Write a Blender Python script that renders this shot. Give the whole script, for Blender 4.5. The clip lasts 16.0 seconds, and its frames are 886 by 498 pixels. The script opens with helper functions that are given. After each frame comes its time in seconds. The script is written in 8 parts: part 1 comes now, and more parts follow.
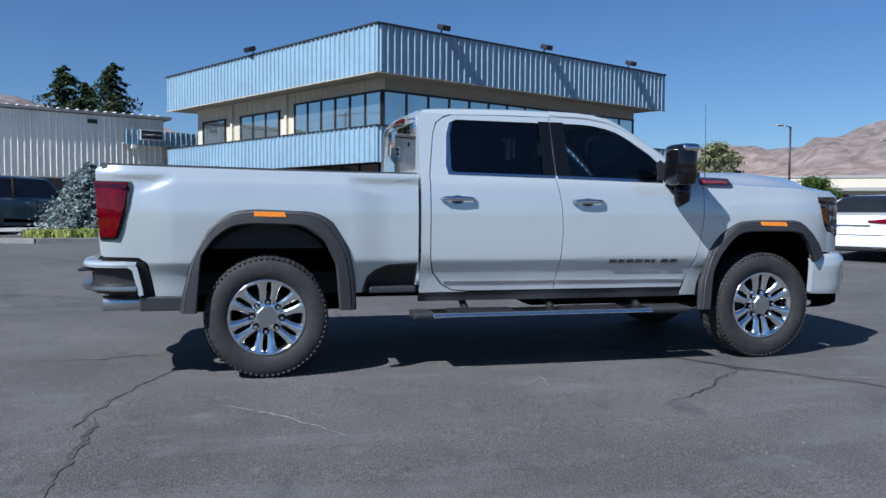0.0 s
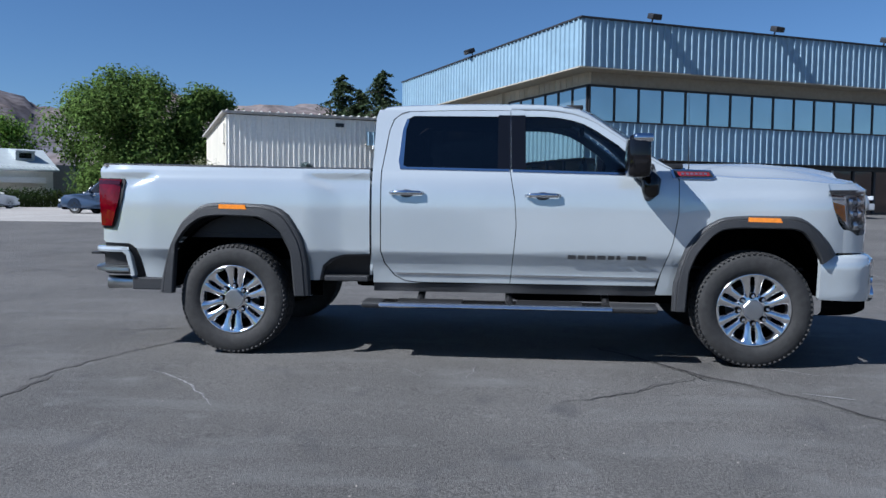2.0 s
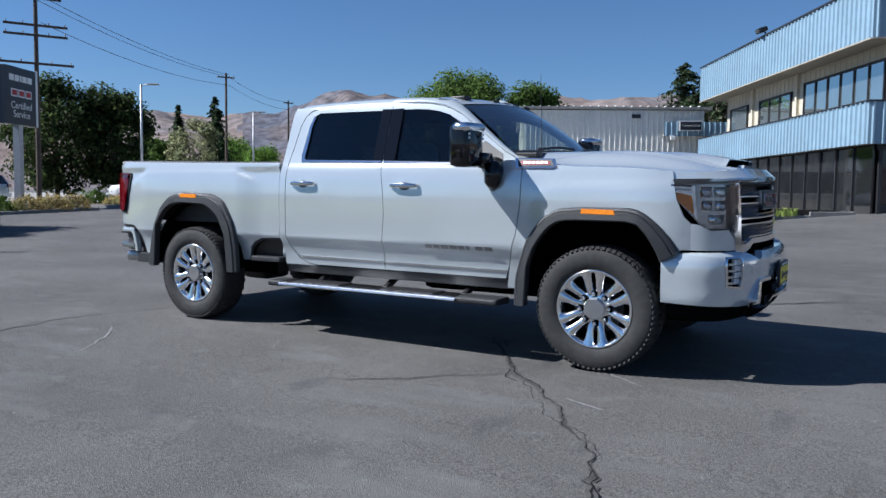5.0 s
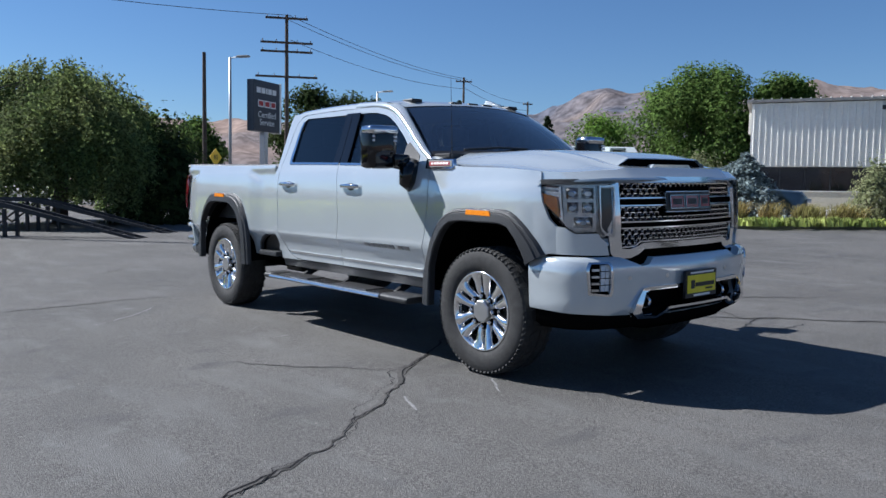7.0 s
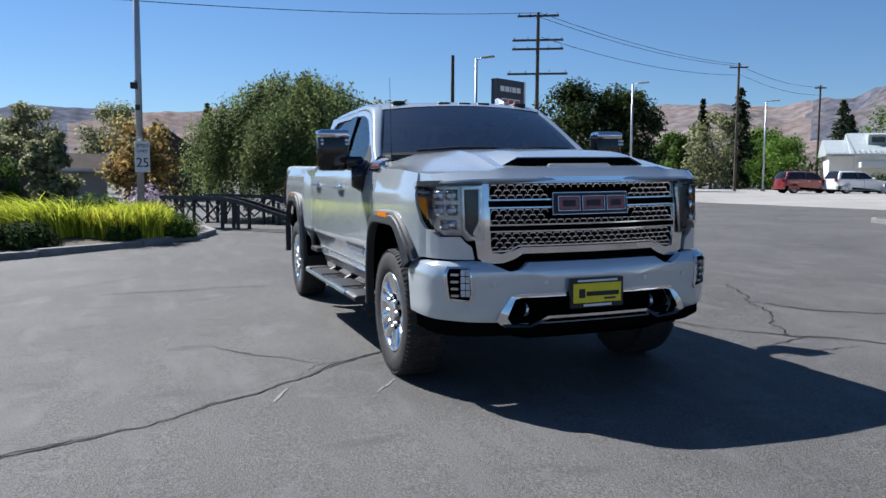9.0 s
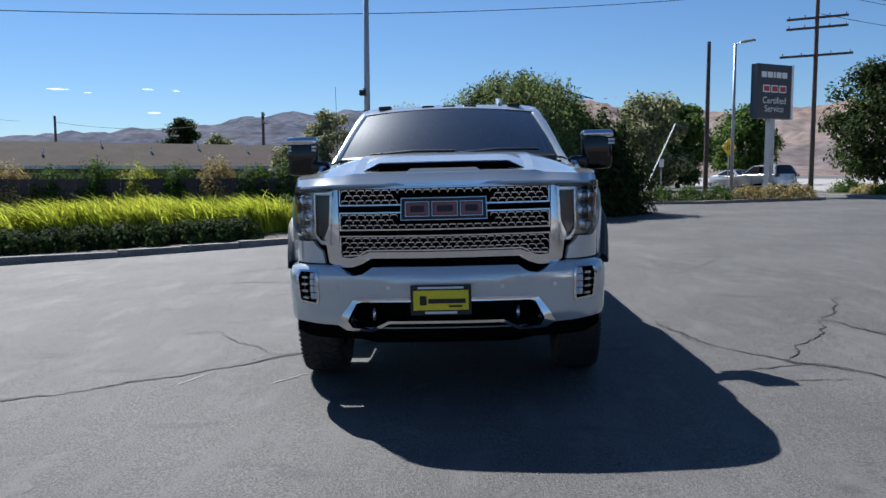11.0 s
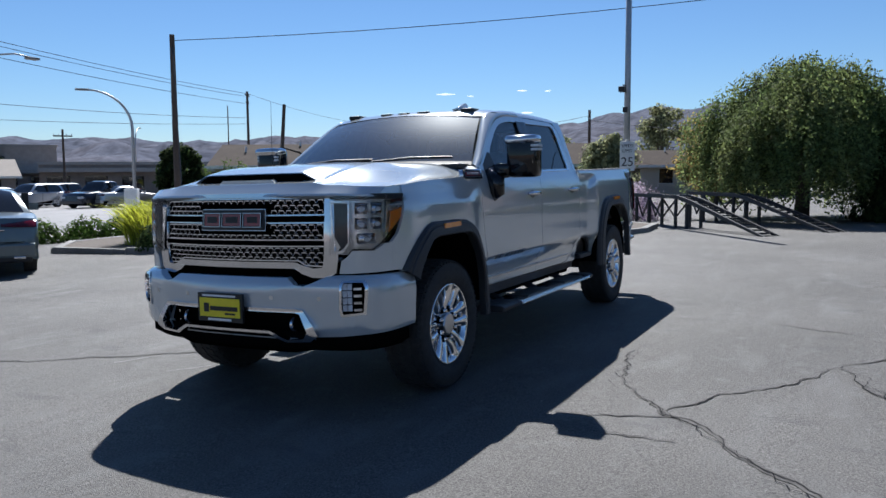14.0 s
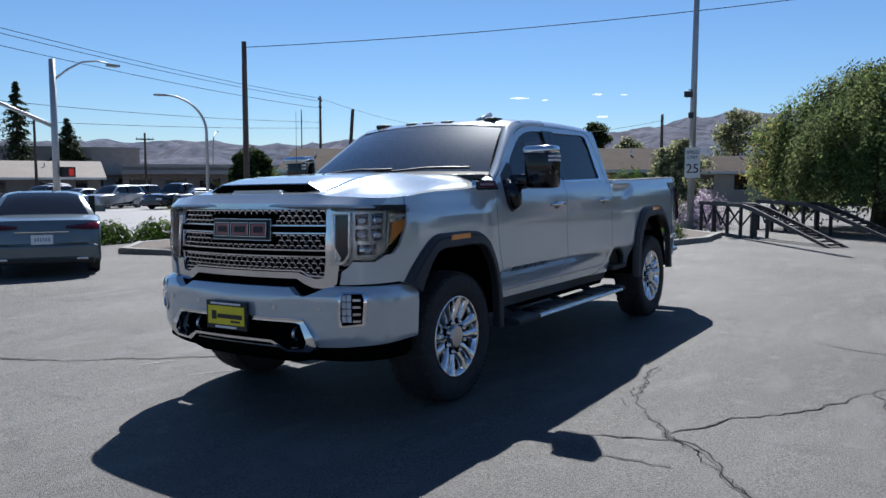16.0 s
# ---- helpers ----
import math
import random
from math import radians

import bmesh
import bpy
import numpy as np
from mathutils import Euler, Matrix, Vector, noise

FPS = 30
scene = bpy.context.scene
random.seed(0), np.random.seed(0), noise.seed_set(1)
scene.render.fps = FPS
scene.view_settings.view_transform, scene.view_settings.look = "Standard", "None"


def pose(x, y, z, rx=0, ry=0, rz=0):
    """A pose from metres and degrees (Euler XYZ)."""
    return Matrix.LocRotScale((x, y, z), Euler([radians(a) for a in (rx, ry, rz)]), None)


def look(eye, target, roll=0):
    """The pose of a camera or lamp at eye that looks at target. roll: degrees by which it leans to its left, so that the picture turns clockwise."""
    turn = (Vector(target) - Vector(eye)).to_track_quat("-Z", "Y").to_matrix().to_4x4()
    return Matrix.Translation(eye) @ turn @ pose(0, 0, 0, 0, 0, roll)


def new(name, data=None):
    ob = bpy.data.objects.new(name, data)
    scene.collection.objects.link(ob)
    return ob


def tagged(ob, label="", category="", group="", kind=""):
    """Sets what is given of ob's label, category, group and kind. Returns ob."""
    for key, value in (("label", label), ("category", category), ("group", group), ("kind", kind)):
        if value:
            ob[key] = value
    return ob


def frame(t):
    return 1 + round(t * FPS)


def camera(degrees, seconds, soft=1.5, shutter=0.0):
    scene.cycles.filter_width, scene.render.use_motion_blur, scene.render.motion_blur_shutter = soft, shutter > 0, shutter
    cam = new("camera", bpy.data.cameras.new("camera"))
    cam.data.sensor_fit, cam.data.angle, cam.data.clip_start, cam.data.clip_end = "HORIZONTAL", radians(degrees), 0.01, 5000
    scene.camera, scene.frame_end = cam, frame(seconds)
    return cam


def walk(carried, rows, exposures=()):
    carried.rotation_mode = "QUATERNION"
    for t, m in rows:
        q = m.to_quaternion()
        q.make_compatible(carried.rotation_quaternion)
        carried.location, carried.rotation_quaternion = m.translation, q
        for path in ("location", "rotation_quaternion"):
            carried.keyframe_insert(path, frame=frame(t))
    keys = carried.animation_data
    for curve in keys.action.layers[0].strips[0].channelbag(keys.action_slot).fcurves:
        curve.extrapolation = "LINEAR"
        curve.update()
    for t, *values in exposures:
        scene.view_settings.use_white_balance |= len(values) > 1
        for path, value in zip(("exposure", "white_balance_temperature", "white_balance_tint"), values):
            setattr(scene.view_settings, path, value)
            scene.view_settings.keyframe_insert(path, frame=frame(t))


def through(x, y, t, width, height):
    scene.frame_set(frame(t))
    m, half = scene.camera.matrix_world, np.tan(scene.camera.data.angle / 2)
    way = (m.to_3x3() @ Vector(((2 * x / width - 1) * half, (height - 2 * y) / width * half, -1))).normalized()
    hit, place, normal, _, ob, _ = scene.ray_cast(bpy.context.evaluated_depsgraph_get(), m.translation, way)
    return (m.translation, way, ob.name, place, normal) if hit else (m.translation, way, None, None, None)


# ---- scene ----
cam = camera(58.6, 16.0)
PATH = [
    (0, (-0.086, -6.784, 1.189), (0.379, -4.842, 1.093), 0.32),
    (0.5, (0.475, -6.934, 1.186), (0.760, -4.957, 1.088), 0.43),
    (1, (1.053, -7.034, 1.175), (1.161, -5.040, 1.073), 0.53),
    (1.5, (1.674, -7.112, 1.172), (1.622, -5.116, 1.067), 0.53),
    (2, (2.297, -7.122, 1.182), (2.098, -5.135, 1.073), 0.52),
    (2.5, (2.951, -7.118, 1.185), (2.617, -5.150, 1.073), 0.50),
    (3, (3.569, -7.047, 1.203), (3.101, -5.106, 1.084), 0.58),
    (3.5, (4.210, -6.944, 1.213), (3.601, -5.043, 1.090), 0.57),
    (4, (4.811, -6.738, 1.200), (4.056, -4.890, 1.072), 0.66),
    (6.3, (7.327, -5.310, 1.200), (5.957, -3.860, 1.055), 0.83),
    (6.5, (7.511, -5.136, 1.221), (6.095, -3.731, 1.075), 0.86),
    (7, (7.976, -4.694, 1.242), (6.452, -3.407, 1.095), 0.92),
    (7.5, (8.349, -4.211, 1.268), (6.724, -3.055, 1.116), 0.88),
    (8, (8.718, -3.675, 1.293), (6.998, -2.666, 1.133), 0.74),
    (8.5, (8.983, -3.101, 1.308), (7.176, -2.260, 1.144), 0.69),
    (9, (9.263, -2.495, 1.319), (7.384, -1.831, 1.150), 0.44),
    (11.5, (9.732, 0.765, 1.411), (7.755, 0.523, 1.225), -0.30),
    (12, (9.601, 1.395, 1.433), (7.655, 0.974, 1.244), -0.42),
    (12.5, (9.414, 1.998, 1.458), (7.512, 1.411, 1.265), -0.45),
    (13, (9.199, 2.591, 1.469), (7.347, 1.861, 1.277), -0.58),
    (13.5, (8.978, 3.085, 1.483), (7.174, 2.242, 1.293), -0.51),
    (14, (8.749, 3.433, 1.478), (6.986, 2.507, 1.289), -0.33),
    (14.5, (8.593, 3.633, 1.501), (6.863, 2.647, 1.314), -0.25),
    (15, (8.525, 3.768, 1.527), (6.821, 2.737, 1.342), -0.17),
    (15.5, (8.505, 3.790, 1.531), (6.821, 2.726, 1.347), 0.02),
    (16, (8.495, 3.775, 1.526), (6.823, 2.692, 1.347), 0.11),
]
walk(cam, [(t, look(eye, target, roll)) for t, eye, target, roll in PATH], exposures=[(0.0, 0.60, 5550, 10), (3.5, 0.74, 5700, 10), (7.0, 0.80, 5850, 10), (9.0, 0.90, 5950, 10), (11.5, 0.80, 5950, 10), (14.0, 0.84, 6000, 10), (16.0, 0.84, 6000, 10)])

from mathutils.geometry import tessellate_polygon

# ---- light ----
SUN_TO = Vector((-0.87, -0.56, 1.0)).normalized()
world = bpy.data.worlds.new("world")
scene.world = world
world.use_nodes = True
wn = world.node_tree
wn.nodes.clear()
sky = wn.nodes.new("ShaderNodeTexSky")
sky.sky_type, sky.sun_disc = "NISHITA", False
sky.sun_elevation, sky.sun_rotation = radians(44.0), radians(237.2)
sky.air_density, sky.dust_density, sky.ozone_density = 1.0, 0.0, 8.0
bg = wn.nodes.new("ShaderNodeBackground")
bg.inputs["Strength"].default_value = 0.052
wo = wn.nodes.new("ShaderNodeOutputWorld")
wn.links.new(sky.outputs[0], bg.inputs["Color"])
wn.links.new(bg.outputs[0], wo.inputs[0])
sun_data = bpy.data.lights.new("sun", "SUN")
sun_data.energy, sun_data.angle, sun_data.color = 5.0, radians(0.5), (1.0, 0.95, 0.88)
sun_ob = new("sun", sun_data)
sun_ob.matrix_world = look(SUN_TO * 100, (0, 0, 0))


# ---- materials ----
def material(name, base, rough=0.6, metal=0.0, spots=0.0, scale=8.0, spots2=0.0, scale2=0.8, bump=0.0, bump_scale=60.0,
             coat=0.0, spec=0.5, rand=0.0, island=0.0, alt=None, rough_var=0.0, emit=None, trans=0.0):
    """A principled material with colour variation at two scales, fine relief and, on request, variation from piece to piece."""
    m = bpy.data.materials.new(name)
    m.use_nodes = True
    nt = m.node_tree
    b = nt.nodes["Principled BSDF"]
    b.inputs["Roughness"].default_value = rough
    b.inputs["Metallic"].default_value = metal
    b.inputs["Specular IOR Level"].default_value = spec
    b.inputs["Coat Weight"].default_value = coat
    b.inputs["Coat Roughness"].default_value = 0.03
    b.inputs["Transmission Weight"].default_value = trans
    col = nt.nodes.new("ShaderNodeRGB")
    col.outputs[0].default_value = (*base, 1)
    out = col.outputs[0]
    geo = nt.nodes.new("ShaderNodeTexCoord")

    def noise_tex(sc, detail=4.0):
        n = nt.nodes.new("ShaderNodeTexNoise")
        n.inputs["Scale"].default_value = sc
        n.inputs["Detail"].default_value = detail
        nt.links.new(geo.outputs["Object"], n.inputs["Vector"])
        return n.outputs["Fac"]

    def vary(out, fac, amount, other=None):
        mr = nt.nodes.new("ShaderNodeMapRange")
        mr.inputs["From Min"].default_value, mr.inputs["From Max"].default_value = 0.3, 0.7
        nt.links.new(fac, mr.inputs["Value"])
        mx = nt.nodes.new("ShaderNodeMix")
        mx.data_type = "RGBA"
        if other is None:
            mx.blend_type = "MULTIPLY"
            mx.inputs[0].default_value = 1.0
            mr.inputs["To Min"].default_value, mr.inputs["To Max"].default_value = 1 - amount, 1 + amount
            cb = nt.nodes.new("ShaderNodeCombineColor")
            for i in range(3):
                nt.links.new(mr.outputs[0], cb.inputs[i])
            nt.links.new(out, mx.inputs[6])
            nt.links.new(cb.outputs[0], mx.inputs[7])
        else:
            nt.links.new(mr.outputs[0], mx.inputs[0])
            nt.links.new(out, mx.inputs[6])
            mx.inputs[7].default_value = (*other, 1)
        return mx.outputs[2]

    if alt:
        out = vary(out, noise_tex(scale2 * 0.6), 1.0, alt)
    if spots:
        out = vary(out, noise_tex(scale), spots)
    if spots2:
        out = vary(out, noise_tex(scale2), spots2)
    if rand:
        oi = nt.nodes.new("ShaderNodeObjectInfo")
        out = vary(out, oi.outputs["Random"], rand)
    if island:
        gi = nt.nodes.new("ShaderNodeNewGeometry")
        out = vary(out, gi.outputs["Random Per Island"], island)
    nt.links.new(out, b.inputs["Base Color"])
    if rough_var:
        mr = nt.nodes.new("ShaderNodeMapRange")
        mr.inputs["To Min"].default_value, mr.inputs["To Max"].default_value = rough - rough_var, rough + rough_var
        nt.links.new(noise_tex(scale2 * 2), mr.inputs["Value"])
        nt.links.new(mr.outputs[0], b.inputs["Roughness"])
    if bump:
        bp = nt.nodes.new("ShaderNodeBump")
        bp.inputs["Strength"].default_value = bump
        bp.inputs["Distance"].default_value = 0.02
        nt.links.new(noise_tex(bump_scale), bp.inputs["Height"])
        nt.links.new(bp.outputs[0], b.inputs["Normal"])
    if emit:
        b.inputs["Emission Color"].default_value = (*emit[:3], 1)
        b.inputs["Emission Strength"].default_value = emit[3]
    return m


def foliage(name, base, alt, through=0.55):
    """Leaf material: matt, a little light comes through, each leaf its own shade."""
    m = material(name, base, 0.7, alt=alt, scale2=1.2, island=0.45, spec=0.06)
    nt = m.node_tree
    b = nt.nodes["Principled BSDF"]
    src = b.inputs["Base Color"].links[0].from_socket
    tr = nt.nodes.new("ShaderNodeBsdfTranslucent")
    nt.links.new(src, tr.inputs["Color"])
    mx = nt.nodes.new("ShaderNodeMixShader")
    mx.inputs[0].default_value = through
    nt.links.new(b.outputs[0], mx.inputs[1])
    nt.links.new(tr.outputs[0], mx.inputs[2])
    nt.links.new(mx.outputs[0], nt.nodes["Material Output"].inputs["Surface"])
    return m


def glass(name, tint, rough=0.0, gloss=0.06, dust=0.0):
    """A thin tinted pane: what lies behind shows through it, and it mirrors more at a slant."""
    m = bpy.data.materials.new(name)
    m.use_nodes = True
    nt = m.node_tree
    nt.nodes.clear()
    tr = nt.nodes.new("ShaderNodeBsdfTransparent")
    tr.inputs[0].default_value = (*tint, 1)
    gl = nt.nodes.new("ShaderNodeBsdfGlossy")
    gl.inputs["Roughness"].default_value = rough
    fr = nt.nodes.new("ShaderNodeFresnel")
    fr.inputs[0].default_value = 1.5
    ad = nt.nodes.new("ShaderNodeMath")
    ad.inputs[1].default_value = gloss - 0.04
    mx = nt.nodes.new("ShaderNodeMixShader")
    o = nt.nodes.new("ShaderNodeOutputMaterial")
    nt.links.new(fr.outputs[0], ad.inputs[0])
    nt.links.new(ad.outputs[0], mx.inputs[0])
    nt.links.new(tr.outputs[0], mx.inputs[1])
    nt.links.new(gl.outputs[0], mx.inputs[2])
    nt.links.new(mx.outputs[0], o.inputs[0])
    if dust:
        df = nt.nodes.new("ShaderNodeBsdfGlossy")     # fine dust that catches the sun
        df.inputs["Color"].default_value = (0.75, 0.78, 0.78, 1)
        df.inputs["Roughness"].default_value = 0.42
        m2 = nt.nodes.new("ShaderNodeMixShader")
        m2.inputs[0].default_value = dust
        nt.links.new(mx.outputs[0], m2.inputs[1])
        nt.links.new(df.outputs[0], m2.inputs[2])
        nt.links.new(m2.outputs[0], o.inputs[0])
    return m


def asphalt_material():
    """Aged asphalt: stone grain, paler worn drifts and streaks, darker stains."""
    m = material("asphalt", (0.097, 0.093, 0.088), 0.72, spots=0.55, scale=85, spots2=0.22, scale2=0.5, bump=0.55, bump_scale=150, rough_var=0.12, spec=0.25)
    nt = m.node_tree
    b = nt.nodes["Principled BSDF"]
    out = b.inputs["Base Color"].links[0].from_socket
    tc = nt.nodes.new("ShaderNodeTexCoord")
    for scale, stretch, lo, hi, colour, amount in ((0.9, (1.0, 3.2, 1.0), 0.52, 0.72, (0.135, 0.133, 0.130), 0.7), (5.0, (1.0, 1.0, 1.0), 0.60, 0.75, (0.15, 0.148, 0.145), 0.6), (190.0, (1.0, 1.0, 1.0), 0.62, 0.72, (0.26, 0.25, 0.24), 0.7), (24.0, (1.0, 1.6, 1.0), 0.66, 0.74, (0.20, 0.195, 0.185), 0.6), (1.6, (2.0, 1.0, 1.0), 0.60, 0.80, (0.045, 0.046, 0.050), 0.7)):
        mp = nt.nodes.new("ShaderNodeMapping")
        mp.inputs["Scale"].default_value = stretch
        mp.inputs["Rotation"].default_value = (0, 0, 0.5 * scale)
        nz = nt.nodes.new("ShaderNodeTexNoise")
        nz.inputs["Scale"].default_value = scale
        nz.inputs["Detail"].default_value = 5
        mr = nt.nodes.new("ShaderNodeMapRange")
        mr.inputs["From Min"].default_value, mr.inputs["From Max"].default_value = lo, hi
        mr.inputs["To Max"].default_value = amount
        mx = nt.nodes.new("ShaderNodeMix")
        mx.data_type = "RGBA"
        mx.inputs[7].default_value = (*colour, 1)
        nt.links.new(tc.outputs["Object"], mp.inputs["Vector"])
        nt.links.new(mp.outputs[0], nz.inputs["Vector"])
        nt.links.new(nz.outputs["Fac"], mr.inputs["Value"])
        nt.links.new(mr.outputs[0], mx.inputs[0])
        nt.links.new(out, mx.inputs[6])
        out = mx.outputs[2]
    nt.links.new(out, b.inputs["Base Color"])
    return m


MAT_ASPHALT = asphalt_material()
MAT_STREET = material("street_concrete", (0.30, 0.285, 0.265), 0.8, spots=0.2, scale=30, spots2=0.15, scale2=0.3, bump=0.3, bump_scale=80)
MAT_ROAD = material("road_surface", (0.17, 0.17, 0.175), 0.75, spots=0.2, scale=60, spots2=0.15, scale2=0.3, bump=0.3)
MAT_SEAL = material("crack_edge", (0.066, 0.063, 0.060), 0.8, spec=0.3, spots=0.4, scale=25, spots2=0.3, scale2=4)
MAT_CRACK = material("crack_filler", (0.014, 0.014, 0.016), 0.95, spec=0.1, spots=0.5, scale=40)
MAT_SCUFF = material("pale_scuff", (0.20, 0.20, 0.20), 0.8, spots=0.5, scale=30)
MAT_KERB = material("kerb_concrete", (0.21, 0.205, 0.195), 0.85, spots=0.25, scale=25, spots2=0.2, scale2=2, bump=0.4, bump_scale=50)
MAT_YELLOW = material("yellow_kerb_paint", (0.75, 0.48, 0.06), 0.6, spots=0.15, scale=20)
MAT_SOIL = material("bed_soil", (0.075, 0.058, 0.044), 0.9, spots=0.4, scale=20, bump=0.6, bump_scale=25)
MAT_GRAVEL = material("bed_gravel", (0.24, 0.22, 0.20), 0.9, spots=0.5, scale=45, bump=0.8, bump_scale=45)
# Distance haze is put into these colours: hills paler, rock and far slopes bluer.
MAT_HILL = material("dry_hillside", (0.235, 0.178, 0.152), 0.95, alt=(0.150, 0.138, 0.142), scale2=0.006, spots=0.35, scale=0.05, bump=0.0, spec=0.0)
MAT_HAZEHILL = material("far_hillside_haze", (0.130, 0.128, 0.150), 0.95, alt=(0.090, 0.105, 0.140), scale2=0.008, spots=0.35, scale=0.05, spec=0.0)
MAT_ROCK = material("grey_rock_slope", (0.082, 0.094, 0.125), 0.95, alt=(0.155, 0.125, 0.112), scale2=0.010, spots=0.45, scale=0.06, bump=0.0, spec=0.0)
MAT_BLUE = material("blue_sheet_metal", (0.225, 0.330, 0.410), 0.42, spots=0.06, scale=3, spots2=0.08, scale2=0.5, spec=0.5)
MAT_BEIGE = material("beige_panel", (0.56, 0.51, 0.40), 0.7, spots=0.06, scale=12, spots2=0.08, scale2=0.6)
# About 0.6 of the panel beige, for undersides, trim and head wall.
MAT_DARKBEIGE = material("darker_beige", (0.34, 0.31, 0.25), 0.8, spots=0.08, scale=6)
MAT_WHITEWALL = material("white_sheet_metal", (0.76, 0.74, 0.68), 0.6, spots=0.05, scale=6, spots2=0.08, scale2=0.5)
MAT_CREAM = material("cream_sheet_metal", (0.54, 0.51, 0.43), 0.6, spots=0.05, scale=6, spots2=0.08, scale2=0.5)
MAT_ROOF = material("grey_roof", (0.30, 0.29, 0.27), 0.8, spots=0.15, scale=10)
# One near-black brown for every fence board and post.
MAT_DARKBOARD = material("dark_brown_board", (0.05, 0.042, 0.04), 0.8, spots=0.25, scale=14)
MAT_SHINGLE = material("brown_shingle", (0.072, 0.058, 0.049), 0.95, spec=0.1, spots=0.25, scale=14, spots2=0.12, scale2=1)
MAT_SILVERROOF = material("pale_metal_roof", (0.38, 0.42, 0.43), 0.45, spots=0.08, scale=2)
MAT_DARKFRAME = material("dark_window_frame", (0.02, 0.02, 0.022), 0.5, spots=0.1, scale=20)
MAT_WINDOW = material("mirror_window", (0.55, 0.61, 0.60), 0.03, spots=0.06, scale=0.7, metal=0.9)
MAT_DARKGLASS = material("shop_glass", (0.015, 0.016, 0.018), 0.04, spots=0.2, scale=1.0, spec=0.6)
MAT_STEEL = material("galvanised_steel", (0.42, 0.43, 0.44), 0.5, metal=0.6, spots=0.1, scale=12)
MAT_BLACKSTEEL = material("black_painted_steel", (0.022, 0.022, 0.024), 0.5, spots=0.3, scale=14)
MAT_POLEWOOD = material("creosote_wood", (0.085, 0.062, 0.047), 0.85, spots=0.3, scale=30, spots2=0.2, scale2=2, bump=0.5, bump_scale=60)
MAT_BARK = material("bark", (0.11, 0.085, 0.065), 0.9, spots=0.35, scale=18, bump=0.7, bump_scale=30)
MAT_LEAF = foliage("broad_leaf", (0.085, 0.145, 0.036), (0.115, 0.17, 0.045))
MAT_LEAF_BRIGHT = foliage("fresh_leaf", (0.10, 0.20, 0.035), (0.16, 0.24, 0.05))
MAT_LEAF_DARK = foliage("dark_leaf", (0.034, 0.060, 0.022), (0.055, 0.070, 0.024))
MAT_WEEP = foliage("weeping_leaf", (0.125, 0.180, 0.060), (0.190, 0.215, 0.085), 0.55)
MAT_OLIVE = foliage("turning_leaf", (0.38, 0.23, 0.085), (0.24, 0.23, 0.09))
MAT_CONIFER = foliage("conifer_needle", (0.034, 0.056, 0.026), (0.055, 0.072, 0.036), 0.3)
MAT_SPRUCE = foliage("blue_spruce_needle", (0.20, 0.25, 0.25), (0.28, 0.33, 0.32), 0.25)
MAT_WILLOW = foliage("grey_willow_leaf", (0.20, 0.225, 0.115), (0.27, 0.27, 0.15))
MAT_GRASS = foliage("lime_grass", (0.35, 0.42, 0.038), (0.50, 0.50, 0.06), 0.45)
MAT_COVER = foliage("pale_ground_cover", (0.27, 0.36, 0.09), (0.38, 0.40, 0.13), 0.35)
MAT_SHRUB = foliage("shrub_leaf", (0.05, 0.10, 0.02), (0.09, 0.13, 0.03))
MAT_GOLD = foliage("golden_shrub", (0.42, 0.40, 0.07), (0.30, 0.36, 0.06), 0.4)
MAT_PAMPAS = foliage("dry_grass", (0.38, 0.27, 0.12), (0.25, 0.24, 0.09), 0.4)
MAT_LAVENDER = foliage("lavender_bloom", (0.46, 0.36, 0.46), (0.55, 0.47, 0.52), 0.3)
MAT_SIGNWHITE = material("sign_white", (0.78, 0.78, 0.76), 0.45, spots=0.04, scale=8)
MAT_SIGNNAVY = material("sign_navy", (0.025, 0.03, 0.042), 0.35, spots=0.1, scale=4)
MAT_SIGNYELLOW = material("sign_yellow", (0.85, 0.55, 0.02), 0.45, spots=0.05, scale=8)
MAT_SIGNRED = material("sign_red", (0.42, 0.03, 0.03), 0.45, spots=0.05, scale=8)
MAT_BLACK = material("black_plastic", (0.012, 0.012, 0.013), 0.5, spots=0.2, scale=30)
MAT_WIRE = material("black_wire", (0.03, 0.03, 0.032), 0.6)
MAT_LAMPRED = material("red_signal", (0.14, 0.006, 0.006), 0.4, emit=(1.0, 0.06, 0.04, 0.14))
# Clouds give off light: their sunlit brightness is emitted by the material.
MAT_CLOUD = material("glowing_cloud_white", (0.9, 0.9, 0.9), 1.0, emit=(0.9, 0.94, 1.0, 0.55))


# ---- mesh helpers ----
def bm_object(name, bm, mat, parent=None, label="", smooth=False):
    me = bpy.data.meshes.new(name)
    bm.normal_update()
    bm.to_mesh(me)
    bm.free()
    if smooth:
        me.polygons.foreach_set("use_smooth", [True] * len(me.polygons))
        if smooth > 1:
            me.set_sharp_from_angle(angle=radians(smooth))
    me.materials.append(mat)
    ob = new(name, me)
    if parent:
        ob.parent = parent
    if label:
        ob["label"] = label
    return ob


def part(name, bm, mat, parent, label="", smooth=False):
    return bm_object(name, bm, mat, parent, label, smooth)


def raw_object(name, verts, faces, mat, parent=None, label="", smooth=False):
    me = bpy.data.meshes.new(name)
    me.from_pydata(verts, [], faces)
    if smooth:
        me.polygons.foreach_set("use_smooth", [True] * len(me.polygons))
    me.materials.append(mat)
    me.update()
    ob = new(name, me)
    if parent:
        ob.parent = parent
    if label:
        ob["label"] = label
    return ob


def thing(name, m, label, category, group="", kind=""):
    ob = new(name)
    ob.empty_display_size = 0.2
    ob.matrix_world = m
    return tagged(ob, label, category, group, kind)


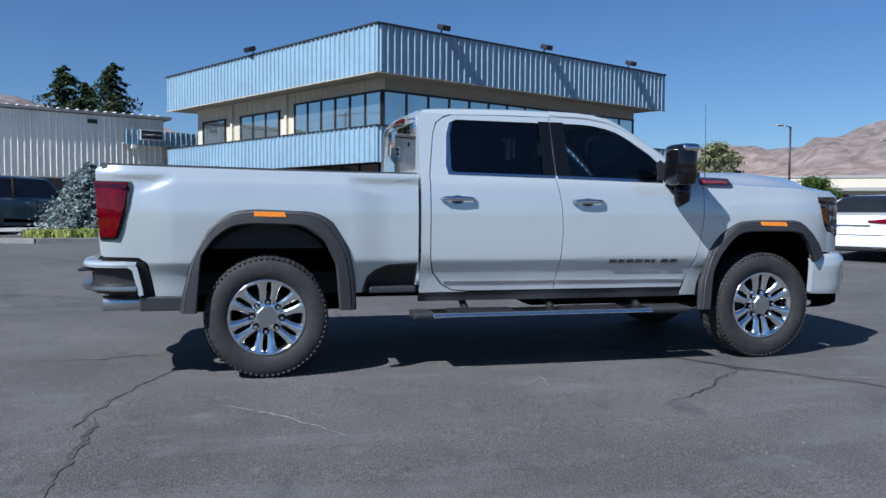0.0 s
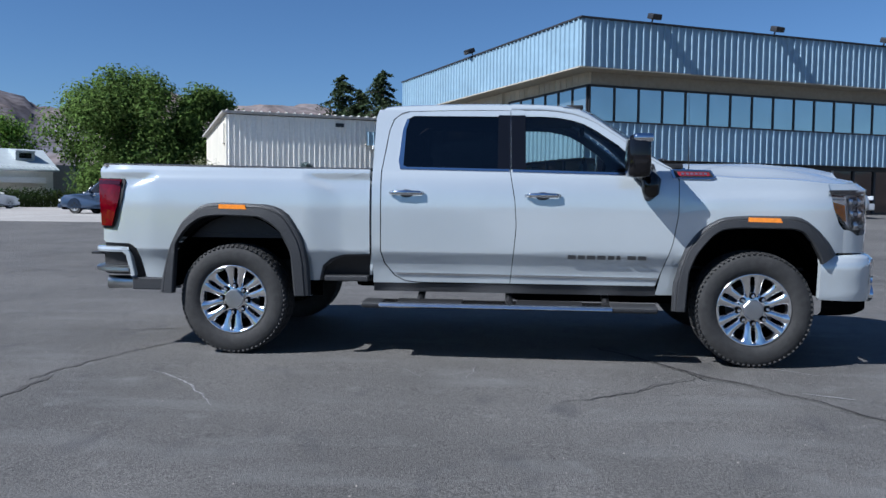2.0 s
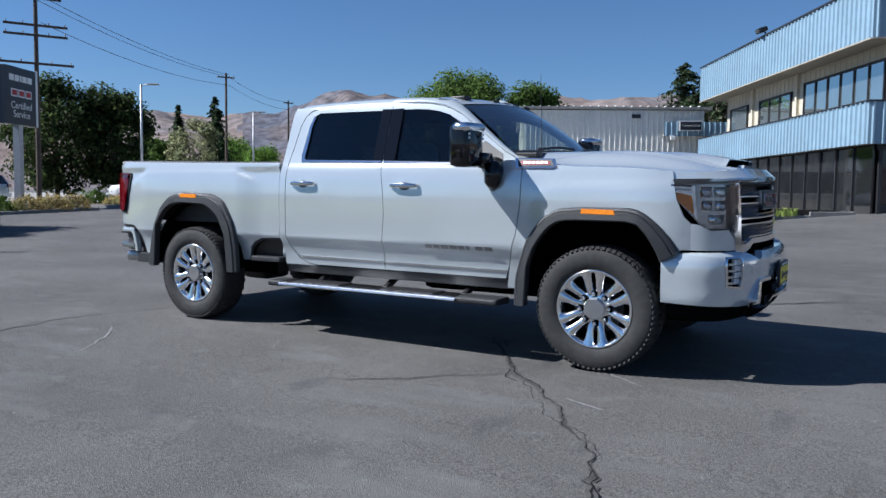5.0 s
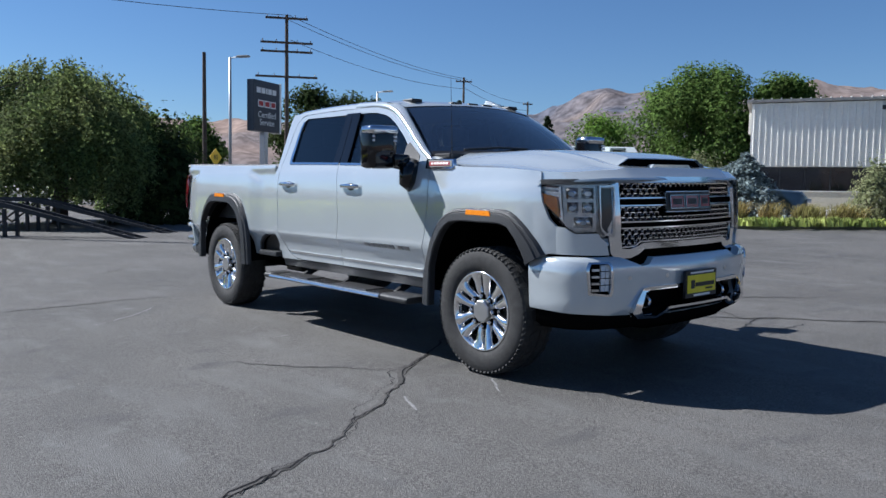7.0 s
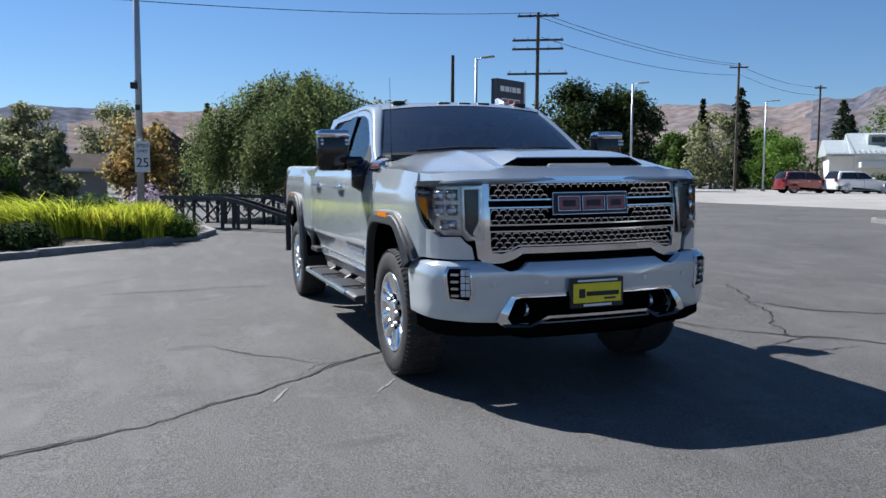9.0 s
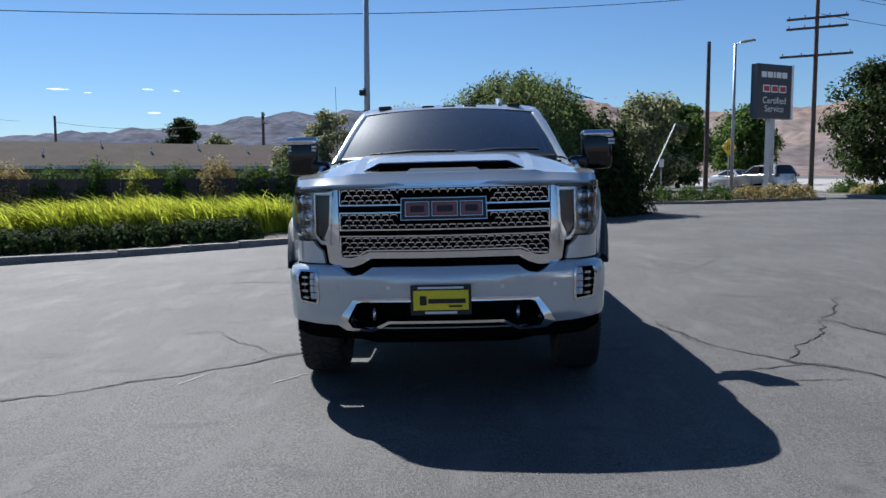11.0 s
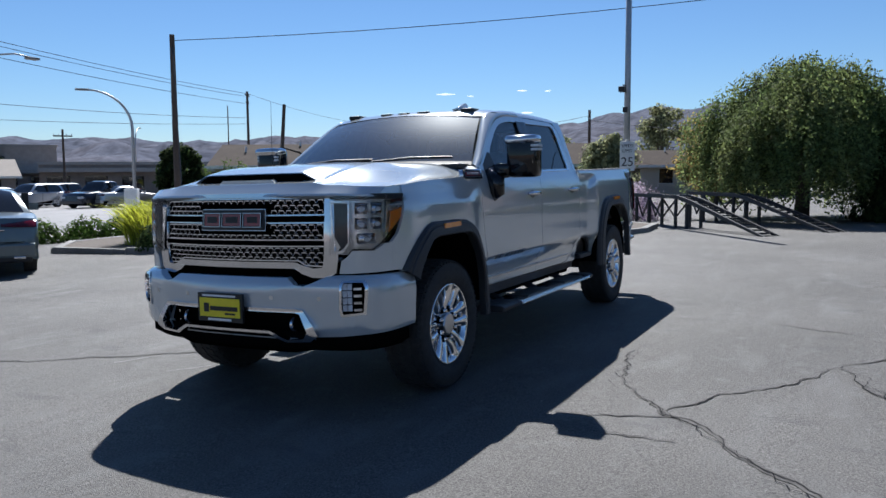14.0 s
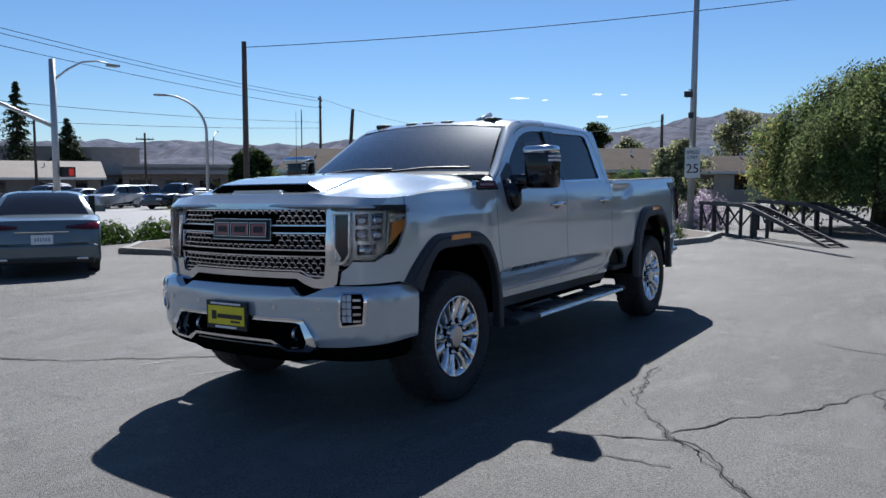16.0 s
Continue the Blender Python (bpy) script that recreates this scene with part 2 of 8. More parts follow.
def add_box(bm, x0, x1, y0, y1, z0, z1, bevel=0.0, m=None):
    r = bmesh.ops.create_cube(bm, size=1.0)
    vs = r["verts"]
    for v in vs:
        v.co = Vector(((x0 + x1) / 2 + v.co.x * (x1 - x0), (y0 + y1) / 2 + v.co.y * (y1 - y0), (z0 + z1) / 2 + v.co.z * (z1 - z0)))
    if bevel:
        es = {e for v in vs for e in v.link_edges}
        vs = list({v for f in bmesh.ops.bevel(bm, geom=list(es), offset=bevel, segments=2, affect="EDGES", profile=0.6)["faces"] for v in f.verts} | {v for v in vs if v.is_valid})
    if m is not None:
        bmesh.ops.transform(bm, matrix=m, verts=vs)
    return vs


def box_bm(x0, x1, y0, y1, z0, z1, bevel=0.0, m=None):
    bm = bmesh.new()
    add_box(bm, x0, x1, y0, y1, z0, z1, bevel, m)
    return bm


def add_tube(bm, pts, radii, n=8, caps=True):
    """A round bar through the points."""
    pts = [Vector(p) for p in pts]
    if not hasattr(radii, "__len__"):
        radii = [radii] * len(pts)
    rings = []
    side = None
    for i, p in enumerate(pts):
        d = (pts[min(i + 1, len(pts) - 1)] - pts[max(i - 1, 0)]).normalized()
        if side is None:
            side = d.orthogonal().normalized()
        side = (side - d * side.dot(d)).normalized()
        up = d.cross(side)
        rings.append([bm.verts.new(p + (side * math.cos(a) + up * math.sin(a)) * radii[i]) for a in [2 * math.pi * k / n for k in range(n)]])
    for a, b in zip(rings, rings[1:]):
        for k in range(n):
            bm.faces.new((a[k], a[(k + 1) % n], b[(k + 1) % n], b[k]))
    if caps:
        bm.faces.new(list(reversed(rings[0])))
        bm.faces.new(rings[-1])


def tube_bm(pts, radii, n=8):
    bm = bmesh.new()
    add_tube(bm, pts, radii, n)
    return bm


def add_prism(bm, outline, a, b, axis="y"):
    """A flat outline of (u, v) pushed from a to b along an axis. axis y: u is x and v is z; x: u is y and v is z; z: u is x and v is y."""
    def at(u, v, w):
        return (u, w, v) if axis == "y" else (w, u, v) if axis == "x" else (u, v, w)
    lo = [bm.verts.new(at(u, v, a)) for u, v in outline]
    hi = [bm.verts.new(at(u, v, b)) for u, v in outline]
    n = len(outline)
    bm.faces.new(lo)
    bm.faces.new(list(reversed(hi)))
    for i in range(n):
        bm.faces.new((lo[i], hi[i], hi[(i + 1) % n], lo[(i + 1) % n]))
    bmesh.ops.recalc_face_normals(bm, faces=bm.faces[:])


def prism_bm(outline, a, b, axis="y", bevel=0.0):
    bm = bmesh.new()
    add_prism(bm, outline, a, b, axis)
    if bevel:
        bmesh.ops.bevel(bm, geom=bm.edges[:], offset=bevel, segments=2, affect="EDGES", profile=0.6, clamp_overlap=True)
    return bm


def text_object(name, words, size, mat, parent, m, depth=0.004):
    """Raised lettering in the built-in font, as a mesh."""
    cu = bpy.data.curves.new(name, "FONT")
    cu.body, cu.size, cu.extrude, cu.align_x, cu.align_y = words, size, depth, "CENTER", "CENTER"
    tmp = new(name, cu)
    me = bpy.data.meshes.new_from_object(tmp.evaluated_get(bpy.context.evaluated_depsgraph_get()))
    bpy.data.objects.remove(tmp)
    me.materials.clear()
    me.materials.append(mat)
    ob = new(name, me)
    ob.parent = parent
    ob.matrix_local = m
    return ob


def smooth01(v):
    v = max(0.0, min(1.0, v))
    return v * v * (3 - 2 * v)


def ground_z(x, y):
    """The lot rises gently away to the north, more so towards the shop front."""
    return 0.84 * math.tanh(y / 40) + 0.45 * smooth01((y - 13) / 10) * smooth01((x + 1) / 8)


def on_ground(x, y, rz=0.0, dz=0.0):
    return pose(x, y, ground_z(x, y) + dz, 0, 0, rz)

# ---- ground ----
def spread(limit, fine, step):
    out = [0.0]
    d = step
    while out[-1] < limit:
        if out[-1] > fine:
            d *= 1.35
        out.append(out[-1] + d)
    return [-v for v in reversed(out[1:])] + out


def sheet(name, xs, ys, mat, dz, label, category, inside=None):
    verts = [(x, y, ground_z(x, y) + dz) for y in ys for x in xs]
    n = len(xs)
    faces = []
    for j in range(len(ys) - 1):
        for i in range(n - 1):
            cx, cy = (xs[i] + xs[i + 1]) / 2, (ys[j] + ys[j + 1]) / 2
            if inside is None or inside(cx, cy):
                faces.append((j * n + i, j * n + i + 1, (j + 1) * n + i + 1, (j + 1) * n + i))
    return tagged(raw_object(name, verts, faces, mat, smooth=True), label, category, kind="structure")


def steps(a, b, d):
    n = max(1, round((b - a) / d))
    return [a + (b - a) * i / n for i in range(n + 1)]


sheet("ground", spread(4500, 40, 2.0), spread(4500, 40, 2.0), MAT_ASPHALT, 0.0, "worn dark grey asphalt of the car lot", "ground")
sheet("street", steps(-400, -7, 6), steps(22.3, 62, 2), MAT_STREET, 0.004, "pale worn concrete side street behind the lot", "road",
      lambda x, y: y > 22 and y < 62)
sheet("road", steps(-300, 300, 6), steps(-58.5, -20.5, 2), MAT_ROAD, 0.004, "light grey main road beside the lot", "road")
sheet("pavement", steps(-300, 300, 6), steps(-20.4, -18.2, 1.1), MAT_STREET, 0.006, "pale concrete footway along the main road", "pavement")


def ribbon(name, pts, width, mat, label, category, dz=0.004, wobble=0.5, seed=1):
    """A narrow wandering band that lies on the asphalt."""
    rnd = random.Random(seed)
    dense = []
    for (x0, y0), (x1, y1) in zip(pts, pts[1:]):
        n = max(2, int(math.hypot(x1 - x0, y1 - y0) / 0.05))
        for k in range(n):
            f = k / n
            dense.append((x0 + (x1 - x0) * f, y0 + (y1 - y0) * f))
    dense.append(pts[-1])
    verts, faces = [], []
    off = 0.0
    for i, (x, y) in enumerate(dense):
        a, b = dense[max(i - 1, 0)], dense[min(i + 1, len(dense) - 1)]
        dx, dy = b[0] - a[0], b[1] - a[1]
        ln = math.hypot(dx, dy) or 1
        nx, ny = -dy / ln, dx / ln
        off = off * 0.84 + rnd.uniform(-1, 1) * 0.032 * wobble
        swell = 0.62 + 0.45 * math.sin(i * 0.21 + seed) * math.sin(i * 0.083 + 2.0 * seed)
        w = width * max(0.06, swell) * rnd.uniform(0.6, 1.0) * (0.3 + 0.7 * min(1, i / 6, (len(dense) - 1 - i) / 6))
        for s in (-0.5, 0.5):
            px, py = x + nx * (off + s * w), y + ny * (off + s * w)
            verts.append((px, py, ground_z(px, py) + dz))
        if i:
            faces.append((2 * i - 2, 2 * i, 2 * i + 1, 2 * i - 1))
    return tagged(raw_object(name, verts, faces, mat), label, category, kind="stuff")


def crack(pts, w, seed, split=True):
    """A worn seam in the asphalt with one or two thin black splits wandering along it."""
    ribbon("crack", pts, w * 0.8, MAT_SEAL, "worn grey seam along a crack in the asphalt", "crack", 0.004, 0.7, seed)
    if not split:
        return
    ribbon("crack", pts, 0.012, MAT_CRACK, "thin black split in the asphalt", "crack", 0.0065, 0.9, seed)
    if w > 0.045:
        ribbon("crack", [(x + 0.014, y + 0.012) for x, y in pts], 0.009, MAT_CRACK, "thin black split in the asphalt", "crack", 0.0065, 1.3, seed + 50)


crack([(2.9, -0.3), (3.26, -0.89), (3.64, -1.44), (4.06, -1.85), (4.64, -2.64), (4.91, -3.29), (5.6, -4.4)], 0.085, 3)
crack([(2.4, -2.25), (3.06, -1.9), (3.55, -1.42)], 0.03, 4)
crack([(-1.1, -4.33), (-2.75, -2.9), (-3.63, -1.41), (-5.2, 0.6)], 0.03, 5, False)
crack([(2.42, 1.85), (3.47, 2.03), (4.04, 2.45), (4.29, 2.7), (4.63, 2.95), (5.3, 3.5)], 0.085, 6)
crack([(4.04, 2.45), (3.66, 2.6), (3.07, 3.11), (2.45, 3.39), (1.2, 4.1)], 0.04, 7)
crack([(2.45, 3.39), (3.21, 3.65), (3.9, 4.4)], 0.07, 8)
crack([(4.29, 1.93), (4.22, 2.22), (4.12, 2.59)], 0.04, 9)
crack([(4.66, 1.78), (4.61, 2.17), (4.6, 2.63)], 0.04, 10)
crack([(2.15, -7.6), (2.26, -5.82), (1.3, -5.58)], 0.03, 11, False)
crack([(0.74, 1.31), (0.82, 2.76), (1.11, 3.58)], 0.03, 12, False)
crack([(-1.09, -2.05), (-1.07, -1.73), (-0.84, -1.06), (-0.68, -0.45)], 0.05, 13, False)
crack([(-1.94, -0.08), (-1.4, -0.1), (-0.7, 0.02)], 0.03, 14, False)
crack([(-1.03, -1.84), (-1.01, -2.64), (-0.98, -3.3)], 0.07, 15, False)
crack([(-9.0, -0.6), (-7.6, 1.5), (-6.2, 3.6), (-4.0, 6.5)], 0.03, 16, False)
crack([(-1.0, 3.0), (-3.0, 4.2), (-6.0, 5.0)], 0.03, 17, False)
SCUFFS = [([(-0.43, -1.63), (-0.15, -1.8), (0.44, -2.51)], 0.024), ([(-0.15, -1.8), (0.15, -1.92)], 0.02), ([(1.36, -1.3), (1.61, -1.62)], 0.024), ([(4.19, -1.03), (4.47, -1.22)], 0.045),
          ([(1.92, -1.63), (1.96, -1.24)], 0.02), ([(4.15, -1.75), (4.45, -1.85)], 0.05)]
for i, (pts, w) in enumerate(SCUFFS):
    ribbon("scuff_mark", pts, w, MAT_SCUFF, "pale scuff scratched into the asphalt", "mark", 0.005, 0.4, i + 40)


def pebbles():
    """Small pale stones and grit strewn over the lot."""
    rng = np.random.default_rng(12)
    verts, faces = [], []
    for k in range(900):
        x, y = rng.uniform(-6, 9), rng.uniform(-6.5, 6.5)
        r = 0.003 + 0.005 * rng.uniform() ** 4
        i = len(verts)
        z = ground_z(x, y)
        for q in range(5):
            a = 2 * math.pi * q / 5 + rng.uniform(-0.3, 0.3)
            verts.append((x + r * math.cos(a) * rng.uniform(0.7, 1.3), y + r * math.sin(a) * rng.uniform(0.7, 1.3), z))
        verts.append((x, y, z + r * 0.9))
        faces += [(i + q, i + (q + 1) % 5, i + 5) for q in range(5)]
    tagged(raw_object("grit", verts, faces, MAT_GRAVEL), "pale grit and small stones strewn over the asphalt", "grit", kind="stuff")


pebbles()


# ---- hills ----
RIDGE = [(-180, 4.7), (-170, 4.7), (-164, 4.2), (-160, 3.4), (-150, 3.0), (-140, 2.75), (-125, 2.5), (-100, 2.3), (-60, 2.2), (-20, 2.6), (20, 4.0), (40, 5.6), (47, 6.1),
         (52, 4.8), (60, 4.5), (80, 5.4), (91, 4.8), (98.5, 6.1), (102, 7.0), (105, 7.3), (111, 7.1), (115, 7.6), (120, 6.9), (122.8, 6.3), (125.6, 7.9), (126.8, 7.6), (128.3, 8.0), (130, 7.0), (133, 6.0), (137, 5.45), (144, 5.6),
         (152, 5.0), (161, 4.5), (171, 5.4), (175, 5.1), (180, 4.7)]


def ridge_at(az):
    for (a, h), (b, k) in zip(RIDGE, RIDGE[1:]):
        if a <= az <= b:
            return h + (k - h) * (az - a) / (b - a)
    return 4.0


def build_hills():
    na, nr = 900, 34
    verts, faces = [], []
    for j in range(nr):
        r = 620 + 1500 * (j / (nr - 1)) ** 1.1
        up = j / (nr - 1)
        for i in range(na):
            az = -180 + 360 * i / na
            x, y = r * math.cos(radians(az)), r * math.sin(radians(az))
            top = ridge_at(az) + 0.35 * noise.noise(Vector((x * 0.011, y * 0.011, 3.1)))
            full = 1800 * math.tan(radians(top))
            prof = smooth01(up / 0.86) if up < 0.86 else 1 - 0.25 * (up - 0.86) / 0.14
            gully = noise.ridged_multi_fractal(Vector((x * 0.0042, y * 0.0042, 0.0)), 0.9, 2.1, 5, 0.9, 2.0)
            z = full * prof + (gully - 1.2) * 46 * math.sin(math.pi * min(1, up / 0.9)) * (0.35 + 0.65 * up)
            verts.append((x, y, z - 6 if j else -8))
    for j in range(nr - 1):
        for i in range(na):
            k = (i + 1) % na
            faces.append((j * na + i, j * na + k, (j + 1) * na + k, (j + 1) * na + i))
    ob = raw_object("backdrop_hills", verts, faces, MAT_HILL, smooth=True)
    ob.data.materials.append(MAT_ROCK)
    # bluish haze colour for the southern slopes
    ob.data.materials.append(MAT_HAZEHILL)
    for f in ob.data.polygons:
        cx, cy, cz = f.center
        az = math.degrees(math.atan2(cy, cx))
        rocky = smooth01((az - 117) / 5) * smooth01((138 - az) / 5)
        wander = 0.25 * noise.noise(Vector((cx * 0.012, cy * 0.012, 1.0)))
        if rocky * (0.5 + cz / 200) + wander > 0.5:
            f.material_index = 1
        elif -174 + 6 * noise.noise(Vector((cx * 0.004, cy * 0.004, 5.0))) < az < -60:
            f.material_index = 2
    return tagged(ob, "dry brown and grey hills on the horizon", "hills", kind="structure")


build_hills()


# ---- showroom ----
CORNER = Vector((4.32, 22.0, 0.0))


def face_frame(origin, degrees):
    """x runs along a facade, y goes into the building, z is up."""
    return Matrix.Translation(origin) @ Matrix.Rotation(radians(degrees), 4, "Z")


def corrugated(length, z0, z1, pitch=0.305, depth=0.055, top=0.05, slope=0.03, y=0.0, flip=False):
    """A ribbed metal sheet, ribs proud of its plane."""
    bm = bmesh.new()
    prof = []
    s = 0.0
    while s < length - 1e-6:
        a = s + pitch / 2 - top / 2 - slope
        for px, py in ((s, 0), (a, 0), (a + slope, -depth), (a + slope + top, -depth), (a + 2 * slope + top, 0)):
            if px <= length:
                prof.append((px, y + py))
        s += pitch
    prof.append((length, y))
    if flip:
        prof = [(-px, py) for px, py in prof]
    lo = [bm.verts.new((px, py, z0)) for px, py in prof]
    hi = [bm.verts.new((px, py, z1)) for px, py in prof]
    for i in range(len(prof) - 1):
        bm.faces.new((lo[i], lo[i + 1], hi[i + 1], hi[i]))
    return bm


def showroom():
    b = thing("showroom_building", Matrix.Translation((0, 0, 0)), "two-storey showroom with blue ribbed metal bands and mirrored windows", "building")
    R = face_frame(CORNER, 25.1)                       # right front: x runs along it
    L = face_frame(CORNER, 120.8 - 180)                # left front: x runs from -17 to 0
    u, v = R.col[0].to_3d(), -L.col[0].to_3d()

    def plan(a, c, z):
        return CORNER + u * a + v * c + Vector((0, 0, z))

    def slab(name, a0, a1, c0, c1, z0, z1, mat, label=""):
        bm = bmesh.new()
        lo = [bm.verts.new(plan(a, c, z0)) for a, c in ((a0, c0), (a1, c0), (a1, c1), (a0, c1))]
        hi = [bm.verts.new(plan(a, c, z1)) for a, c in ((a0, c0), (a1, c0), (a1, c1), (a0, c1))]
        bm.faces.new(list(reversed(lo)))
        bm.faces.new(hi)
        for i in range(4):
            bm.faces.new((lo[i], lo[(i + 1) % 4], hi[(i + 1) % 4], hi[i]))
        return part(name, bm, mat, b, label)

    LR, LL = 17.2, 17.1
    slab("upper_core", 1.0, LR - 1.2, 1.0, LL - 1.3, 2.6, 7.6, MAT_BEIGE)
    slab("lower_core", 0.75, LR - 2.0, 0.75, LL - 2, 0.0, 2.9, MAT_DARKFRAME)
    slab("roof", 0.06, LR - 0.06, 0.06, LL - 0.06, 7.5, 7.62, MAT_ROOF)
    slab("soffit", 0.08, LR - 0.08, 0.08, LL - 0.08, 6.27, 6.36, MAT_DARKBEIGE)
    slab("floor_band_deck", 0.08, LR - 0.08, 0.08, LL - 0.08, 3.0, 3.08, MAT_DARKBEIGE)
    for name, length, fr, flip in (("upper_fascia", LR, R, False), ("upper_fascia", LL, L, True)):
        ob = part(name, corrugated(length, 6.27, 7.98, flip=flip), MAT_BLUE, b, "blue ribbed metal fascia")
        ob.matrix_local = fr
        cap = part("coping", box_bm(-length - 0.03 if flip else -0.06, 0.06 if flip else length + 0.03, -0.07, 0.12, 7.98, 8.05, 0.01), MAT_DARKFRAME, ob)
        drip = part("lower_trim", box_bm(-length if flip else 0, 0 if flip else length, -0.05, 0.03, 6.22, 6.27), MAT_DARKBEIGE, ob)
    for name, length, fr, flip in (("lower_band", LR + 0.1, R, False), ("lower_band", LL, L, True)):
        ob = part(name, corrugated(length, 2.98, 4.3, flip=flip), MAT_BLUE, b, "blue ribbed metal band")
        ob.matrix_local = fr
        part("coping", box_bm(-length if flip else -0.05, 0.05 if flip else length, -0.06, 0.1, 4.3, 4.35, 0.01), MAT_DARKFRAME, ob)
    e1 = slab("end_fascia", LR - 0.05, LR, 0.06, LL, 6.27, 7.98, MAT_BLUE)
    e2 = slab("end_fascia", 0.06, LR, LL - 0.05, LL, 6.27, 7.98, MAT_BLUE)
    e3 = slab("end_band", LR + 0.02, LR + 0.07, 0.06, LL, 2.98, 4.3, MAT_BLUE)

    # upper windows of the right front: a row of tall mirrored panes
    def window_row(fr, y, s0, s1, n, z0, z1, mat, name="window"):
        win = part(name, box_bm(s0 - 0.06, s1 + 0.06, y - 0.02, y + 0.06, z0 - 0.07, z0), MAT_DARKFRAME, b)
        win.matrix_local = fr
        part("head", box_bm(s0 - 0.06, s1 + 0.06, y - 0.04, y + 0.06, z1, z1 + 0.08), MAT_DARKFRAME, win)
        w = (s1 - s0) / n
        for i in range(n):
            part("pane", box_bm(s0 + i * w + 0.035, s0 + (i + 1) * w - 0.035, y, y + 0.03, z0, z1), mat, win)
            part("mullion", box_bm(s0 + i * w - 0.035, s0 + i * w + 0.035, y - 0.04, y + 0.05, z0, z1), MAT_DARKFRAME, win)
        part("mullion", box_bm(s1 - 0.035, s1 + 0.035, y - 0.04, y + 0.05, z0, z1), MAT_DARKFRAME, win)
        return win
    window_row(R, 0.93, 0.90, 15.9, 14, 4.36, 5.72, MAT_WINDOW)
    window_row(L, 0.93, -6.75, -0.90, 6, 4.36, 5.72, MAT_WINDOW)
    window_row(L, 0.93, -11.3, -8.0, 3, 4.45, 5.55, MAT_WINDOW)
    window_row(L, 0.93, -15.0, -12.8, 1, 4.45, 5.55, MAT_WINDOW)
    # beige wall panels with pilasters on the left front
    pan = part("panel_wall", corrugated(14.7, 4.3, 6.3, 0.4, 0.025, 0.03, 0.015, y=0.985, flip=True), MAT_BEIGE, b)
    pan.matrix_local = L @ Matrix.Translation((-1.0, 0, 0))
    for s in (-7.4, -12.1):
        ob = part("pilaster", box_bm(s - 0.09, s + 0.09, 0.86, 1.0, 4.3, 6.27), MAT_BEIGE, b)
        ob.matrix_local = L
    head = part("head_wall", box_bm(1.0, 16.0, 0.96, 1.02, 5.8, 6.27), MAT_DARKBEIGE, b)
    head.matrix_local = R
    # ground floor shop front under the band
    z0 = 0.92
    front = part("shop_front", box_bm(0.5, 15.6, 0.42, 0.52, 2.80, 2.98), MAT_DARKFRAME, b)
    front.matrix_local = R
    xs = [0.6 + 1.16 * i for i in range(14)]
    for i, s in enumerate(xs[:-1]):
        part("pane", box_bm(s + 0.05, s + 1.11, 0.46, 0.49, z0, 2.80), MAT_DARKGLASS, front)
        part("mullion", box_bm(s - 0.05, s + 0.05, 0.40, 0.52, z0 - 0.4, 2.80), MAT_STEEL if i % 4 in (1, 2) else MAT_DARKFRAME, front)
        part("kick_plate", box_bm(s + 0.05, s + 1.11, 0.43, 0.5, z0 - 0.4, z0 + 0.12), MAT_DARKFRAME, front)
        if i % 4 == 1:
            part("door_rail", box_bm(s + 0.05, s + 1.11, 0.42, 0.5, 1.75, 1.82), MAT_STEEL, front)
    for s, z, w, h, mat in ((0.9, 2.52, 0.3, 0.2, MAT_SIGNWHITE), (1.25, 2.52, 0.3, 0.2, MAT_SIGNWHITE), (2.1, 2.5, 0.35, 0.22, MAT_SIGNWHITE), (2.5, 2.5, 0.3, 0.22, MAT_SIGNWHITE), (3.6, 2.2, 0.42, 0.5, MAT_SIGNWHITE), (5.4, 2.45, 0.5, 0.14, MAT_SIGNRED), (5.5, 1.9, 0.3, 0.35, MAT_SIGNWHITE), (7.6, 2.2, 0.5, 0.4, MAT_SIGNWHITE), (9.9, 2.1, 0.4, 0.3, MAT_SIGNWHITE)):
        part("notice", box_bm(s, s + w, 0.445, 0.455, z, z + h), mat, front, "paper notice on the shop glass")
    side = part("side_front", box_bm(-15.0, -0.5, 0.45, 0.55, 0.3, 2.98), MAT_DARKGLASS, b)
    side.matrix_local = L
    for k in range(12):
        q = part("mullion", box_bm(-14.9 + 1.2 * k, -14.82 + 1.2 * k, 0.40, 0.45, 0.3, 2.98), MAT_DARKFRAME, side)
    return R, L


FR, FL = showroom()


def flood_lamp(m):
    t = thing("flood_lamp", m, "small dark flood lamp on the roof edge", "flood lamp", "roof flood lamps")
    part("bracket", tube_bm([(0, 0, 0), (0, -0.05, 0.16)], 0.03, 8), MAT_DARKFRAME, t)
    part("housing", box_bm(-0.21, 0.21, -0.3, 0.08, 0.13, 0.34, 0.05, Matrix.Rotation(radians(18), 4, "X")), MAT_DARKFRAME, t)
    part("lens", box_bm(-0.17, 0.17, -0.315, -0.302, 0.16, 0.31, 0.0, Matrix.Rotation(radians(18), 4, "X")), MAT_DARKGLASS, t)


for fr, s in ((FR, 2.95), (FR, 8.6), (FR, 14.3), (FL, -8.6)):
    flood_lamp(fr @ pose(s, 0.02, 8.05))

walkway = part("shop_walkway", box_bm(1.0, 17.0, -2.2, 0.4, 0.2, 0.86, 0.02), MAT_KERB, None)
walkway.matrix_world = FR
tagged(walkway, "raised pale concrete walkway along the shop front", "pavement", kind="structure")
kerb = part("yellow_kerb", box_bm(1.0, 17.0, -2.36, -2.203, 0.2, 0.865, 0.02), MAT_YELLOW, None)
kerb.matrix_world = FR
tagged(kerb, "yellow painted kerb before the shop front", "kerb", kind="structure")


